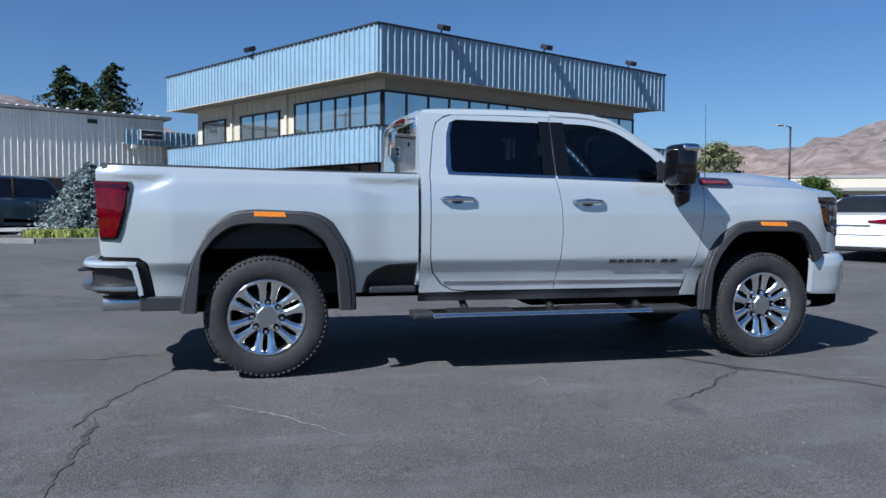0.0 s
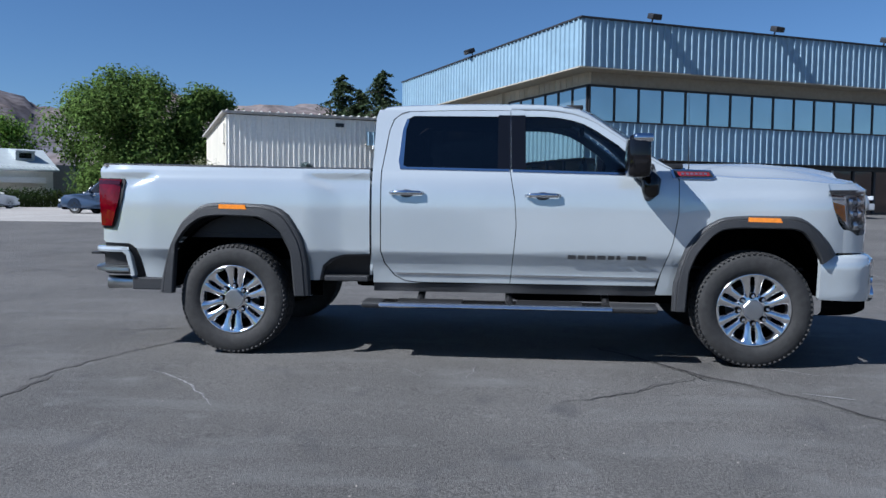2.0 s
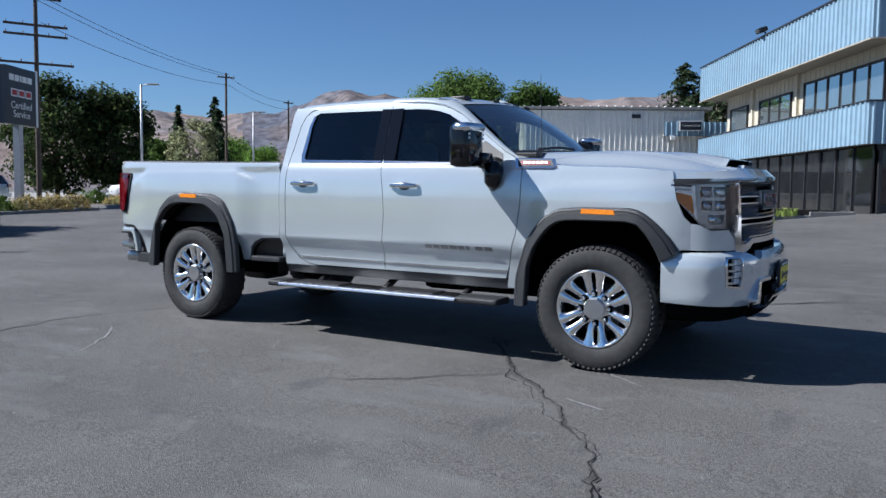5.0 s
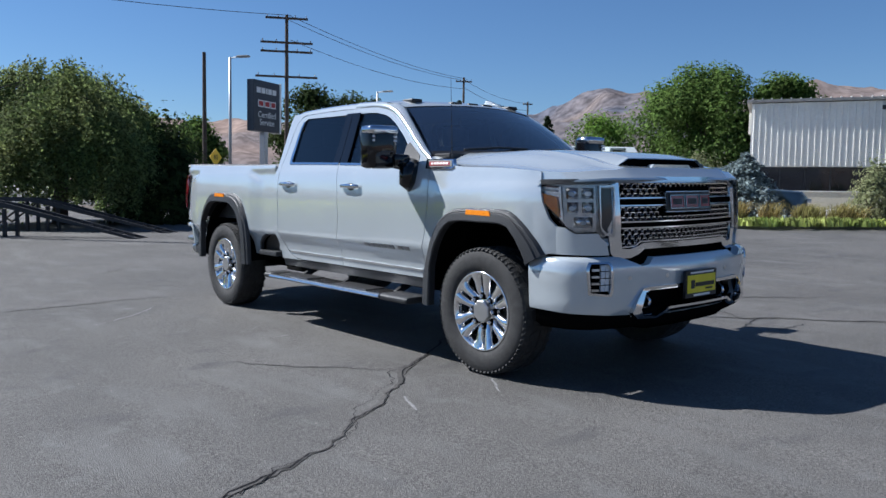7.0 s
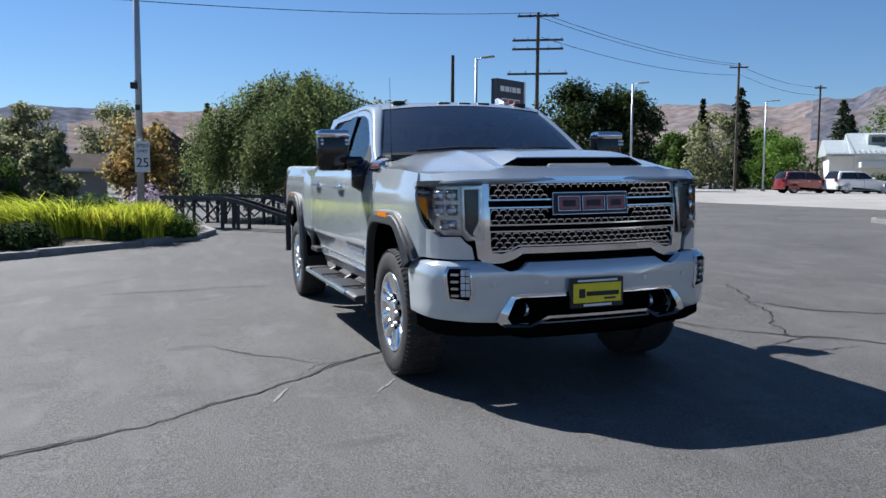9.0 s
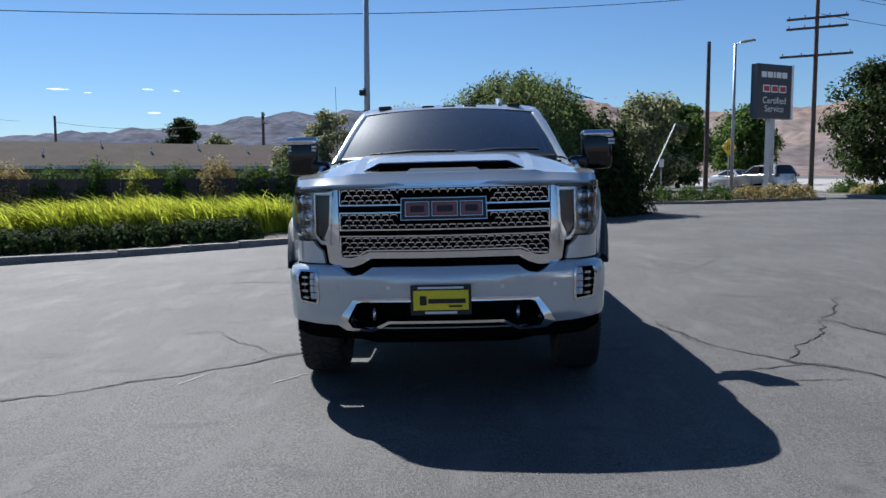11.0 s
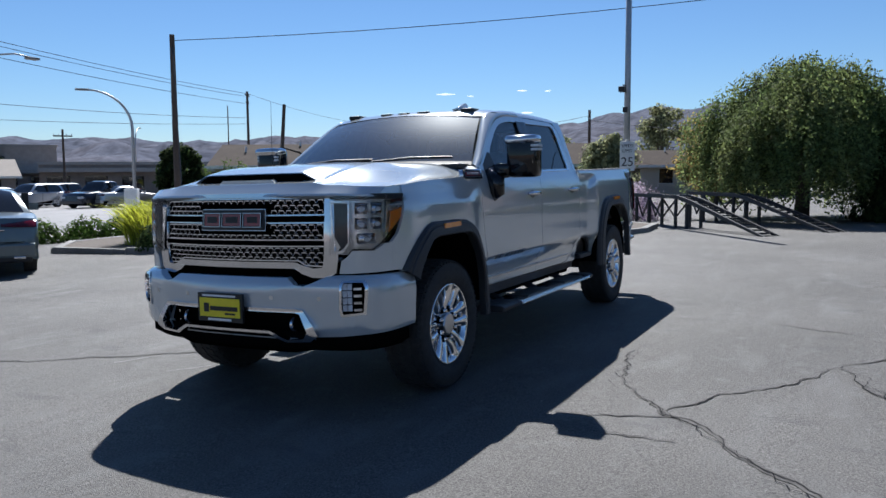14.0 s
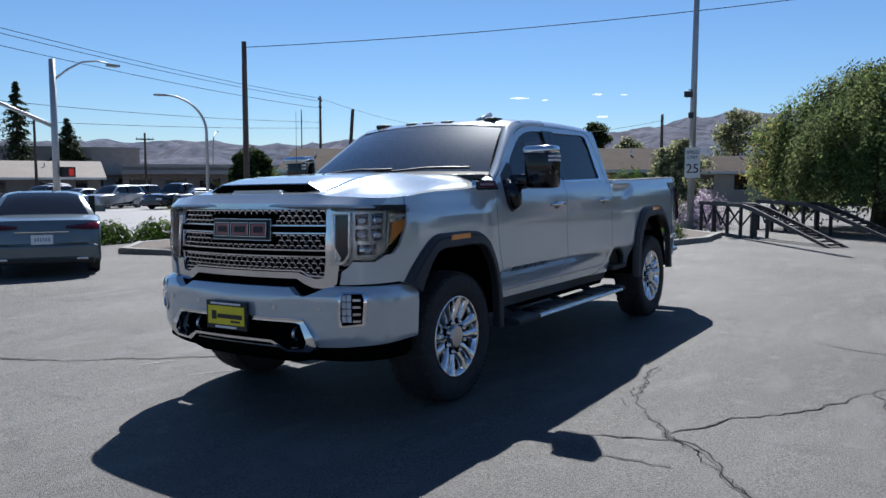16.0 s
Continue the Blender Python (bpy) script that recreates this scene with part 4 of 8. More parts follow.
def truck_side(s):
    mp = side_map(s)
    # load bed side
    arch = [(x, max(z, 0.6)) for x, z in inset(ARCH_OUT, 0.02, 0.5, 0.955)]
    bed = [(1.105, 0.818), (1.105, 1.482), (0.6, 1.486), (0.0, 1.492), (-0.6, 1.503), (-1.03, 1.512), (-1.115, 1.508), (-1.142, 1.48), (-1.142, 1.40), (-1.112, 1.0), (-1.115, 0.90), (-1.09, 0.882), (-0.86, 0.878), (-0.80, 0.84), (-0.775, 0.70), (-0.76, 0.602)]
    bed += list(reversed(arch)) + [(0.69, 0.602), (0.725, 0.716), (0.79, 0.77), (0.884, 0.807)]
    panel("bed_side", bed, mp, MAT_PAINT, truck, step=0.024)
    flare("rear_wheel_flare", s, ARCH_OUT, ARCH_IN)
    panel("side_marker", [(-0.088, 1.168), (0.137, 1.164), (0.125, 1.198), (-0.085, 1.202)], side_map(s, 0.043), MAT_AMBER, truck, depth=0.02, label="amber side marker lamp")
    # step well behind the cab
    notch = [(1.098, 0.602), (1.098, 0.81), (0.888, 0.80), (0.80, 0.762), (0.735, 0.71), (0.70, 0.602)]
    panel("corner_step_well", notch, side_map(s, -0.05), MAT_BLACK, truck, depth=0.02)
    panel("step_well_lip", [(1.1, 0.82), (0.884, 0.812), (0.785, 0.775), (0.722, 0.72), (0.69, 0.602), (0.708, 0.602), (0.738, 0.708), (0.80, 0.758), (0.888, 0.797), (1.1, 0.804)], side_map(s, 0.004), MAT_TRIM, truck, depth=0.03)
    part("corner_step", box_bm(0.74, 1.09, s * 0.94 - 0.05, s * 0.94 + 0.05, 0.60, 0.645, 0.01), MAT_TRIM, truck)
    # tail lamp
    tl = [(-1.150, 1.405), (-0.905, 1.400), (-0.895, 1.38), (-0.915, 1.25), (-0.965, 1.08), (-0.990, 1.015), (-1.01, 1.0), (-1.112, 1.0)]
    lamp = panel("tail_lamp", tl, side_map(s, 0.012), MAT_BLACK, truck, step=0.035, depth=0.03, label="dark red tail lamp")
    panel("lamp_lens", [(-1.147, 1.398), (-0.925, 1.393), (-0.94, 1.25), (-0.985, 1.09), (-1.008, 1.02), (-1.112, 1.02)], lambda x, z, d: Vector((x, s * (body_w(x, z) + 0.018 + 0.012 * smooth01((-0.93 - x) / 0.05) - d), z)), MAT_RED, lamp, step=0.03, depth=0.012)
    panel("lamp_cap", [(-1.145, 1.388), (-0.93, 1.384), (-0.934, 1.352), (-1.142, 1.356)], side_map(s, 0.032), MAT_DARKRED, lamp, depth=0.004)
    # doors
    rear_door = [(2.203, 0.60), (2.229, 0.841), (2.248, 1.05), (2.235, 1.25), (2.200, 1.448), (2.196, 1.70), (2.192, 1.952), (1.75, 1.953), (1.40, 1.945), (1.33, 1.925), (1.275, 1.88), (1.245, 1.80), (1.20, 1.48), (1.20, 0.85), (1.225, 0.75), (1.30, 0.655), (1.38, 0.612), (1.50, 0.60)]
    hole_r = [(1.372, 1.50), (2.175, 1.487), (2.178, 1.905), (1.43, 1.912), (1.378, 1.885), (1.352, 1.80), (1.335, 1.55), (1.345, 1.51)]
    door = panel("rear_door", rear_door, mp, MAT_PAINT, truck, holes=[hole_r], depth=0.025, step=0.028)
    panel("door_glass", hole_r, side_map(s, -0.012), MAT_TINT, door, depth=0, step=0.2, label="dark privacy glass")
    panel("window_trim", [(1.34, 1.488), (2.19, 1.472), (2.19, 1.49), (1.39, 1.505), (1.365, 1.52), (1.372, 1.80), (1.395, 1.88), (1.375, 1.89), (1.345, 1.80), (1.325, 1.55)], side_map(s, 0.006), MAT_CHROME, door, depth=0.012)
    panel("pillar_cover", [(2.10, 1.492), (2.1985, 1.490), (2.1955, 1.70), (2.1925, 1.915), (2.10, 1.917)], side_map(s, 0.006), MAT_GLOSS, door, depth=0.01)
    front_door = [(2.215, 0.60), (3.315, 0.60), (3.35, 0.70), (3.428, 0.945), (3.462, 1.157), (3.464, 1.40), (3.44, 1.475), (3.30, 1.545), (3.17, 1.635), (3.04, 1.728), (2.87, 1.842), (2.78, 1.885), (2.69, 1.917), (2.55, 1.942), (2.44, 1.95), (2.204, 1.952), (2.208, 1.70), (2.212, 1.448), (2.247, 1.25), (2.260, 1.05), (2.241, 0.841)]
    front_door = [(x - 0.0065 if x < 2.27 else x, z) for x, z in front_door]
    hole_f = [(2.235, 1.487), (3.10, 1.465), (3.115, 1.56), (3.095, 1.61), (3.03, 1.672), (2.86, 1.79), (2.76, 1.845), (2.67, 1.875), (2.55, 1.897), (2.43, 1.905), (2.228, 1.906)]
    fd = panel("front_door", front_door, mp, MAT_PAINT, truck, holes=[hole_f], depth=0.025, step=0.028)
    panel("door_glass", hole_f, side_map(s, -0.012), MAT_FRONTGLASS, fd, depth=0, step=0.2, label="tinted side glass")
    panel("pillar_cover", [(2.2065, 1.490), (2.32, 1.488), (2.31, 1.915), (2.1990, 1.915), (2.2025, 1.70)], side_map(s, 0.006), MAT_GLOSS, fd, depth=0.01)
    panel("window_trim", [(2.215, 1.470), (3.11, 1.448), (3.11, 1.466), (2.215, 1.489)], side_map(s, 0.006), MAT_CHROME, fd, depth=0.012)
    panel("mirror_sail", [(3.075, 1.468), (3.30, 1.46), (3.285, 1.53), (3.12, 1.63), (3.09, 1.61)], side_map(s, 0.004), MAT_BLACK, fd, depth=0.015)
    for d, a in ((door, 1.27), (fd, 2.32)):
        x0, z = a, 1.298 if d is door else 1.285
        # flat dark oval puts the shade of the hand hollow into colour
        panel("handle_cup", [(x0 + 0.07 + 0.055 * math.cos(k * math.pi / 8) + 0.06, z + 0.032 * math.sin(k * math.pi / 8)) for k in range(16)], side_map(s, 0.001), MAT_TRIM, d, depth=0.003)
        bm = bmesh.new()
        y = s * (side_w(z) + 0.03)
        add_tube(bm, [(x0, y - s * 0.025, z + 0.004), (x0 + 0.03, y, z + 0.006), (x0 + 0.13, y + s * 0.006, z + 0.008), (x0 + 0.23, y, z + 0.006), (x0 + 0.262, y - s * 0.025, z + 0.004)], [0.012, 0.017, 0.019, 0.017, 0.012], 10)
        bmesh.ops.scale(bm, vec=(1, 0.8, 1.0), space=Matrix.Translation((0, -y, 0)), verts=bm.verts[:])
        part("door_handle", bm, MAT_CHROME, d, "chrome pull handle", True)
    x = 2.645
    for i, w in enumerate((0.062, 0.052, 0.062, 0.062, 0.05, 0.03, 0, 0.062, 0.062)):
        if w:
            panel("badge_bar", [(x, 0.805), (x + w, 0.805), (x + w, 0.835), (x, 0.837)], side_map(s, 0.007), MAT_BADGE, fd, depth=0.006)
        x += (w or 0.02) + 0.016
    panel("door_strip", [(2.222, 0.655), (3.325, 0.650), (3.328, 0.664), (2.224, 0.670)], side_map(s, 0.008), MAT_SATIN, fd, depth=0.006)
    panel("door_strip", [(1.315, 0.660), (2.207, 0.655), (2.208, 0.670), (1.300, 0.675)], side_map(s, 0.008), MAT_SATIN, door, depth=0.006)
    # cab side structure round the doors
    panel("cab_corner", [(1.125, 0.59), (1.50, 0.592), (1.38, 0.604), (1.295, 0.647), (1.217, 0.745), (1.192, 0.85), (1.192, 1.48), (1.237, 1.80), (1.268, 1.885), (1.33, 1.935), (1.40, 1.955), (1.15, 1.965), (1.128, 1.90), (1.125, 1.5)], mp, MAT_PAINT, truck)
    panel("rocker", [(1.125, 0.52), (3.325, 0.52), (3.32, 0.592), (1.125, 0.585)], side_map(s, -0.012), MAT_TRIM, truck)
    # near-black sheet behind the doors puts shade into the shut lines
    jamb = [(1.14, 0.55), (3.45, 0.55), (3.45, 1.45), (1.14, 1.47)]
    panel("door_jamb", jamb, side_map(s, -0.03), MAT_GAPSHADE, truck, depth=0, step=0.1)
    # front wing
    farch = inset(FARCH_OUT, 4.02, 0.5, 0.96)
    wing = [(x, bonnet_edge(x)) for x in (3.470, 3.55, 3.62, 3.7, 3.8, 3.9, 4.05, 4.2, 4.32, 4.45, 4.55)] + [(4.56, 1.33), (4.585, 1.21), (4.63, 1.10), (4.70, 1.02), (4.735, 0.985), (4.75, 0.885), (4.625, 0.880)]
    wing += [p for p in reversed(farch) if p[1] > 0.53 and p[1] < 1.2] + [(3.46, 0.53), (3.322, 0.53), (3.356, 0.70), (3.434, 0.945), (3.468, 1.157)]
    wp = panel("front_wing", wing, mp, MAT_PAINT, truck)
    flare("front_wheel_flare", s, FARCH_OUT, FARCH_IN)
    panel("side_marker", [(3.955, 1.108), (4.20, 1.103), (4.185, 1.136), (3.96, 1.140)], side_map(s, 0.043), MAT_AMBER, truck, depth=0.02, label="amber side marker lamp")
    vent = panel("wing_badge", [(3.40, 1.495), (3.55, 1.494), (3.70, 1.488), (3.735, 1.43), (3.70, 1.42), (3.42, 1.425)], lambda x, z, d: Vector((x, s * (body_w(x, 1.43) + 0.012 - d - 0.45 * (z - 1.43)), z)), MAT_CHROME, wp, depth=0.03, label="chrome engine badge with a red bar")
    vp = lambda k: (lambda x, z, d: Vector((x, s * (body_w(x, 1.43) + 0.012 + k - d - 0.45 * (z - 1.43)), z)))
    panel("badge_field", [(3.425, 1.486), (3.69, 1.480), (3.715, 1.437), (3.44, 1.434)], vp(0.004), MAT_BLACK, vent, depth=0.004)
    panel("badge_bar", [(3.45, 1.476), (3.68, 1.472), (3.69, 1.445), (3.46, 1.446)], vp(0.008), MAT_REDBADGE, vent, depth=0.004)
    for k in range(6):
        x = 3.478 + k * 0.033
        panel("badge_bar", [(x, 1.469), (x + 0.022, 1.468), (x + 0.024, 1.453), (x + 0.002, 1.454)], vp(0.011), MAT_SATIN, vent, depth=0.003)
    # wheel housings, their shade put in as near black
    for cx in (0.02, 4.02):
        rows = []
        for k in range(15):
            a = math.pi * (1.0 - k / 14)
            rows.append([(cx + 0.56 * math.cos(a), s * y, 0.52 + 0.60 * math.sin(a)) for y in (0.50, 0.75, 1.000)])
        loft("wheel_housing", rows, MAT_GAPSHADE, truck)
        part("housing_wall", box_bm(cx - 0.58, cx + 0.58, s * 0.5 - 0.01, s * 0.5 + 0.01, 0.42, 1.14), MAT_GAPSHADE, truck)
    # towing mirror
    m = part("wing_mirror", box_bm(3.045, 3.21, s * 1.215 - 0.122, s * 1.215 + 0.122, 1.425, 1.735, 0.045), MAT_GLOSS, truck, "tall black towing mirror with chrome cap", True)
    part("cap", box_bm(3.075, 3.222, s * 1.215 - 0.127, s * 1.215 + 0.127, 1.675, 1.742, 0.03), MAT_CHROME, m, "chrome mirror cap", True)
    for z in (1.632, 1.660):
        part("indicator", box_bm(3.10, 3.208, s * 1.225 - 0.095, s * 1.225 + 0.127, z - 0.009, z + 0.009, 0.003), MAT_LED, m)
    part("mirror_glass", box_bm(3.052, 3.059, s * 1.215 - 0.095, s * 1.215 + 0.095, 1.46, 1.70), MAT_CHROME, m)
    bm = bmesh.new()
    add_tube(bm, [(3.20, s * 0.94, 1.43), (3.19, s * 1.02, 1.47), (3.15, s * 1.13, 1.49)], [0.07, 0.06, 0.055], 12)
    part("arm", bm, MAT_GLOSS, m, "", True)
    part("arm_shell", box_bm(3.10, 3.235, min(s * 0.99, s * 1.13), max(s * 0.99, s * 1.13), 1.44, 1.535, 0.025), MAT_GLOSS, m, "", True)
    bm = bmesh.new()
    add_tube(bm, [(3.24, s * 0.96, 1.46), (3.255, s * 1.03, 1.40), (3.25, s * 1.035, 1.32), (3.235, s * 0.995, 1.27)], [0.06, 0.075, 0.065, 0.03], 12)
    part("foot", bm, MAT_GLOSS, m, "", True)
    # running board
    rb = part("running_board", prism_bm([(s * 0.86, 0.448), (s * 0.89, 0.455), (s * 1.105, 0.455), (s * 1.122, 0.448), (s * 1.13, 0.428), (s * 1.11, 0.416), (s * 0.88, 0.416)], 1.20, 2.98, "x", 0.004), MAT_BOARD, truck, "bright grey running board with black step pads")
    for x0, x1 in ((1.06, 1.215), (2.965, 3.32)):
        part("end_cap", prism_bm([(s * 0.87, 0.448), (s * 0.90, 0.460), (s * 1.08, 0.460), (s * 1.115, 0.446), (s * 1.105, 0.408), (s * 0.88, 0.404)], x0, x1, "x", 0.016), MAT_TRIM, rb)
    for x0, x1 in ((1.34, 1.84), (2.26, 2.76)):
        part("step_pad", box_bm(x0, x1, min(s * 0.90, s * 1.085), max(s * 0.90, s * 1.085), 0.453, 0.464, 0.004), MAT_BLACK, rb)
    for x in (1.5, 2.2, 2.95):
        part("bracket", tube_bm([(x, s * 0.70, 0.55), (x, s * 0.93, 0.44)], 0.03, 8), MAT_BLACK, rb)
    # rear bumper corner: a bright bar, a black recess with a step, and a bright upright at its end
    rr = [(-0.88, 0.992), (-0.96, 0.992), (-1.05, 0.98), (-1.13, 0.945), (-1.20, 0.89), (-1.25, 0.80), (-1.29, 0.5), (-1.295, 0.0)]

    def along(name, prof, mat, parent, first=0, sharp=30):
        rows = []
        for i, (x, y) in enumerate(rr):
            if i < first:
                continue
            a, b = rr[max(i - 1, 0)], rr[min(i + 1, len(rr) - 1)]
            n = Vector((b[1] - a[1], a[0] - b[0])).normalized()
            rows.append([(x + n.x * q, s * (y + n.y * q), z) for z, q in prof])
        ob = loft(name, rows, mat, parent, closed=True)
        ob.data.set_sharp_from_angle(angle=radians(sharp))
        return ob
    bp = along("rear_bumper", [(0.800, -0.03), (0.806, 0.0), (0.825, 0.006), (0.842, 0.0), (0.850, -0.02), (0.850, -0.09), (0.80, -0.09)], MAT_PAINT, truck)
    along("bumper_recess", [(0.62, -0.06), (0.82, -0.05), (0.82, -0.09), (0.62, -0.09)], MAT_BLACK, bp)
    along("bumper_step", [(0.645, -0.05), (0.642, -0.005), (0.655, 0.012), (0.678, 0.010), (0.688, -0.01), (0.690, -0.055)], MAT_SATIN, bp)
    part("bumper_upright", prism_bm([(-0.945, 0.848), (-0.90, 0.846), (-0.868, 0.80), (-0.830, 0.615), (-0.862, 0.604), (-0.905, 0.785), (-0.935, 0.803)], min(s * 0.94, s * 0.996), max(s * 0.94, s * 0.996), "y", 0.006), MAT_PAINT, bp)
    panel("bumper_filler", [(-0.86, 0.60), (-0.775, 0.60), (-0.79, 0.72), (-0.82, 0.84), (-0.87, 0.895), (-1.11, 0.90), (-1.11, 0.83), (-0.91, 0.83), (-0.87, 0.78)], side_map(s, -0.02), MAT_BLACK, truck, depth=0.03)
    part("valance", box_bm(-0.86, -0.55, s * 0.93 - 0.05, s * 0.93 + 0.05, 0.50, 0.60, 0.01), MAT_TRIM, truck)


for s in (-1, 1):
    truck_side(s)


def truck_roof():
    top = curve_fn([(1.13, 1.93), (1.16, 1.982), (1.22, 2.002), (1.5, 2.014), (1.9, 2.020), (2.3, 2.014), (2.6, 1.996), (2.80, 1.972), (2.92, 1.945)])
    rows = []
    for k in range(25):
        x = 1.128 + (2.62 - 1.128) * k / 24
        z = top(x)
        sec = []
        for y, dz in ((-0.792, -0.062), (-0.783, -0.045), (-0.765, -0.026), (-0.735, -0.012), (-0.68, -0.003), (-0.5, 0.006), (-0.25, 0.012), (0, 0.014)):
            sec.append((y, dz))
        sec = sec + [(-y, dz) for y, dz in reversed(sec[:-1])]
        rows.append([(x, y, z + dz) for y, dz in sec])
    loft("roof", rows, MAT_PAINT, truck)
    # windscreen and pillars
    bot = lambda t: Vector((3.49 - 0.15 * t * t, 0.87 * t, 1.545 - 0.015 * t * t))
    tp = lambda t: Vector((2.90 - 0.10 * t * t, 0.70 * t, 1.972 - 0.035 * t * t))
    rows = []
    for k in range(9):
        f = k / 8
        row = []
        for i in range(17):
            t = -1 + i / 8
            p = bot(t).lerp(tp(t), f)
            p += Vector((0.5, 0, 0.8)) * 0.022 * math.sin(math.pi * f)
            row.append(p)
        rows.append(row)
    ws = loft("windscreen", rows, MAT_SHIELD, truck, "large tinted windscreen")
    dark = []
    for k, f in ((0, -0.02), (1, 0.05)):
        dark.append([bot(-1 + i / 8).lerp(tp(-1 + i / 8), f) + Vector((0, 0, 0.006)) for i in range(17)])
    loft("screen_frit", dark, MAT_BLACK, ws)
    for s in (-1, 1):
        door_line = [(2.20, 1.954), (2.44, 1.952), (2.55, 1.944), (2.69, 1.919), (2.78, 1.887), (2.87, 1.844), (3.04, 1.730), (3.17, 1.637), (3.30, 1.547), (3.44, 1.477)]
        inner = [(2.20, 0.72, 2.008), (2.44, 0.715, 2.000), (2.60, 0.71, 1.988), (2.74, 0.705, 1.965)] + [tuple(bot(1).lerp(tp(1), f)) for f in (0.98, 0.87, 0.62, 0.42, 0.22, 0.0)]
        rows = []
        for (x, z), (ix, iy, iz) in zip(door_line, inner):
            a = Vector((x, side_w(z), z))
            b = Vector((ix, iy + 0.004, iz + 0.004))
            mid = (a + b) / 2 + Vector((0.05, 0.35, 0.35)).normalized() * 0.018
            row = [a - Vector((0, 0.02, 0)), a, a.lerp(mid, 0.55) + Vector((0, 0.004, 0.003)), mid, mid.lerp(b, 0.55) + Vector((0, 0.002, 0.004)), b, b - Vector((0, 0, 0.03))]
            rows.append([(p.x, s * p.y, p.z) for p in row])
        loft("screen_pillar", rows, MAT_PAINT, truck)
    # painted header between the glass and the roof
    def sill(t, f):
        a = tp(t) + Vector((0.012, 0.02 * t, -0.004))
        y = 0.775 * t
        b = Vector((2.60, y, top(2.60) + 0.016 - 0.030 * abs(t) ** 8))
        return a.lerp(b, f) + Vector((0.02, 0.0, 0.035)) * math.sin(math.pi * f) * (0.55 - 0.25 * abs(t))
    loft("roof_header", [[sill(-1 + i / 10, f) for i in range(21)] for f in (0.0, 0.06, 0.15, 0.3, 0.5, 0.75, 1.0)], MAT_PAINT, truck)
    # cab back with its window
    back = lambda y, z, d: Vector((1.128 + 0.02 * (z - 1.5) / 0.45 + d - 0.02 * (1 - (y / 0.8) ** 2), y, z))
    out = [(-0.95, 0.65), (0.95, 0.65), (0.95, 1.5), (0.90, 1.62), (0.795, 1.925), (0.74, 1.965), (0, 1.985), (-0.74, 1.965), (-0.795, 1.925), (-0.90, 1.62), (-0.95, 1.5)]
    hole = [(-0.76, 1.52), (0.76, 1.52), (0.70, 1.86), (0.64, 1.90), (-0.64, 1.90), (-0.70, 1.86)]
    cb = panel("cab_back", out, back, MAT_PAINT, truck, holes=[hole])
    panel("rear_window", hole, lambda y, z, d: back(y, z, 0.01), MAT_TINT, cb, depth=0, label="dark rear window")
    panel("high_brake_lamp", [(-0.28, 1.925), (0.28, 1.925), (0.27, 1.955), (-0.27, 1.955)], lambda y, z, d: back(y, z, d - 0.02), MAT_RED, cb, depth=0.02)
    # marker lamps and antenna fin on the roof
    for y in (-0.56, -0.18, 0, 0.18, 0.56):
        x = 2.80 - 0.09 * (y / 0.6) ** 2
        z = top(x) + 0.016
        bm = bmesh.new()
        add_box(bm, x - 0.09, x + 0.05, y - 0.055, y + 0.055, z - 0.02, z + 0.014, 0.012)
        part("roof_marker_lamp", bm, MAT_BLACK, truck, "smoked roof marker lamp", True)
    part("marker_strip", box_bm(2.72, 2.82, -0.30, 0.30, top(2.78) - 0.01, top(2.78) + 0.016, 0.008), MAT_PAINT, truck)
    bm = bmesh.new()
    z = top(2.64) + 0.01
    add_prism(bm, [(2.78, z), (2.52, z), (2.53, z + 0.07), (2.56, z + 0.075), (2.66, z + 0.035)], 0.415, 0.465, "y")
    bmesh.ops.bevel(bm, geom=bm.edges[:], offset=0.012, segments=2, affect="EDGES")
    part("antenna_fin", bm, MAT_PAINT, truck, "silver antenna fin on the roof", True)
    part("mast_antenna", tube_bm([(3.56, -0.86, 1.42), (3.555, -0.86, 1.75), (3.545, -0.86, 2.10)], [0.005, 0.0022, 0.0016], 6), MAT_BLACK, truck)
    # bonnet: a flat top that ends in a short steep nose
    nose = curve_fn([(0.0, 4.975), (0.3, 4.97), (0.5, 4.955), (0.65, 4.932), (0.75, 4.905), (0.83, 4.868), (0.89, 4.815), (0.93, 4.75), (0.955, 4.66), (0.968, 4.56)])

    def bonnet_z(x, y):
        t = min(1.0, abs(y) / 0.965)
        f = smooth01((1 - t) / 0.40)
        return bonnet_edge(x) + (bonnet_mid(x) - bonnet_edge(x)) * (0.25 * (1 - t * t) + 0.75 * f) + 0.016 * smooth01((0.62 - abs(y)) / 0.06) * smooth01((x - 3.7) / 0.5)

    dist = [0.0, 0.02, 0.045, 0.066, 0.070, 0.10, 0.14, 0.18, 0.25, 0.33, 0.42, 0.52, 0.62, 0.72, 0.82, 0.92, 1.02, 1.12, 1.22, 1.32, 1.40, 1.475]
    rows = []
    ny = 56
    for d in dist:
        row = []
        f = 1 - d / 1.475
        for j in range(ny + 1):
            t = -1 + 2 * j / ny
            yf = abs(t) * 0.968
            xb = 3.50 - 0.15 * t * t
            x = xb + (nose(yf) - xb) * f
            xe = 3.35 + (4.56 - 3.35) * f
            we = body_w(xe, bonnet_edge(xe)) - 0.006
            y = t * (we + (0.968 - we) * f ** 6 if abs(t) == 1 else we)
            z = bonnet_z(x, y)
            if d < 0.07:
                zf = 1.352 - 0.012 * smooth01((abs(y) - 0.7) / 0.25)
                k = d / 0.07
                z = zf + (z - zf) * (0.97 * k + 0.03)
            row.append((x, y, z))
        rows.append(row)
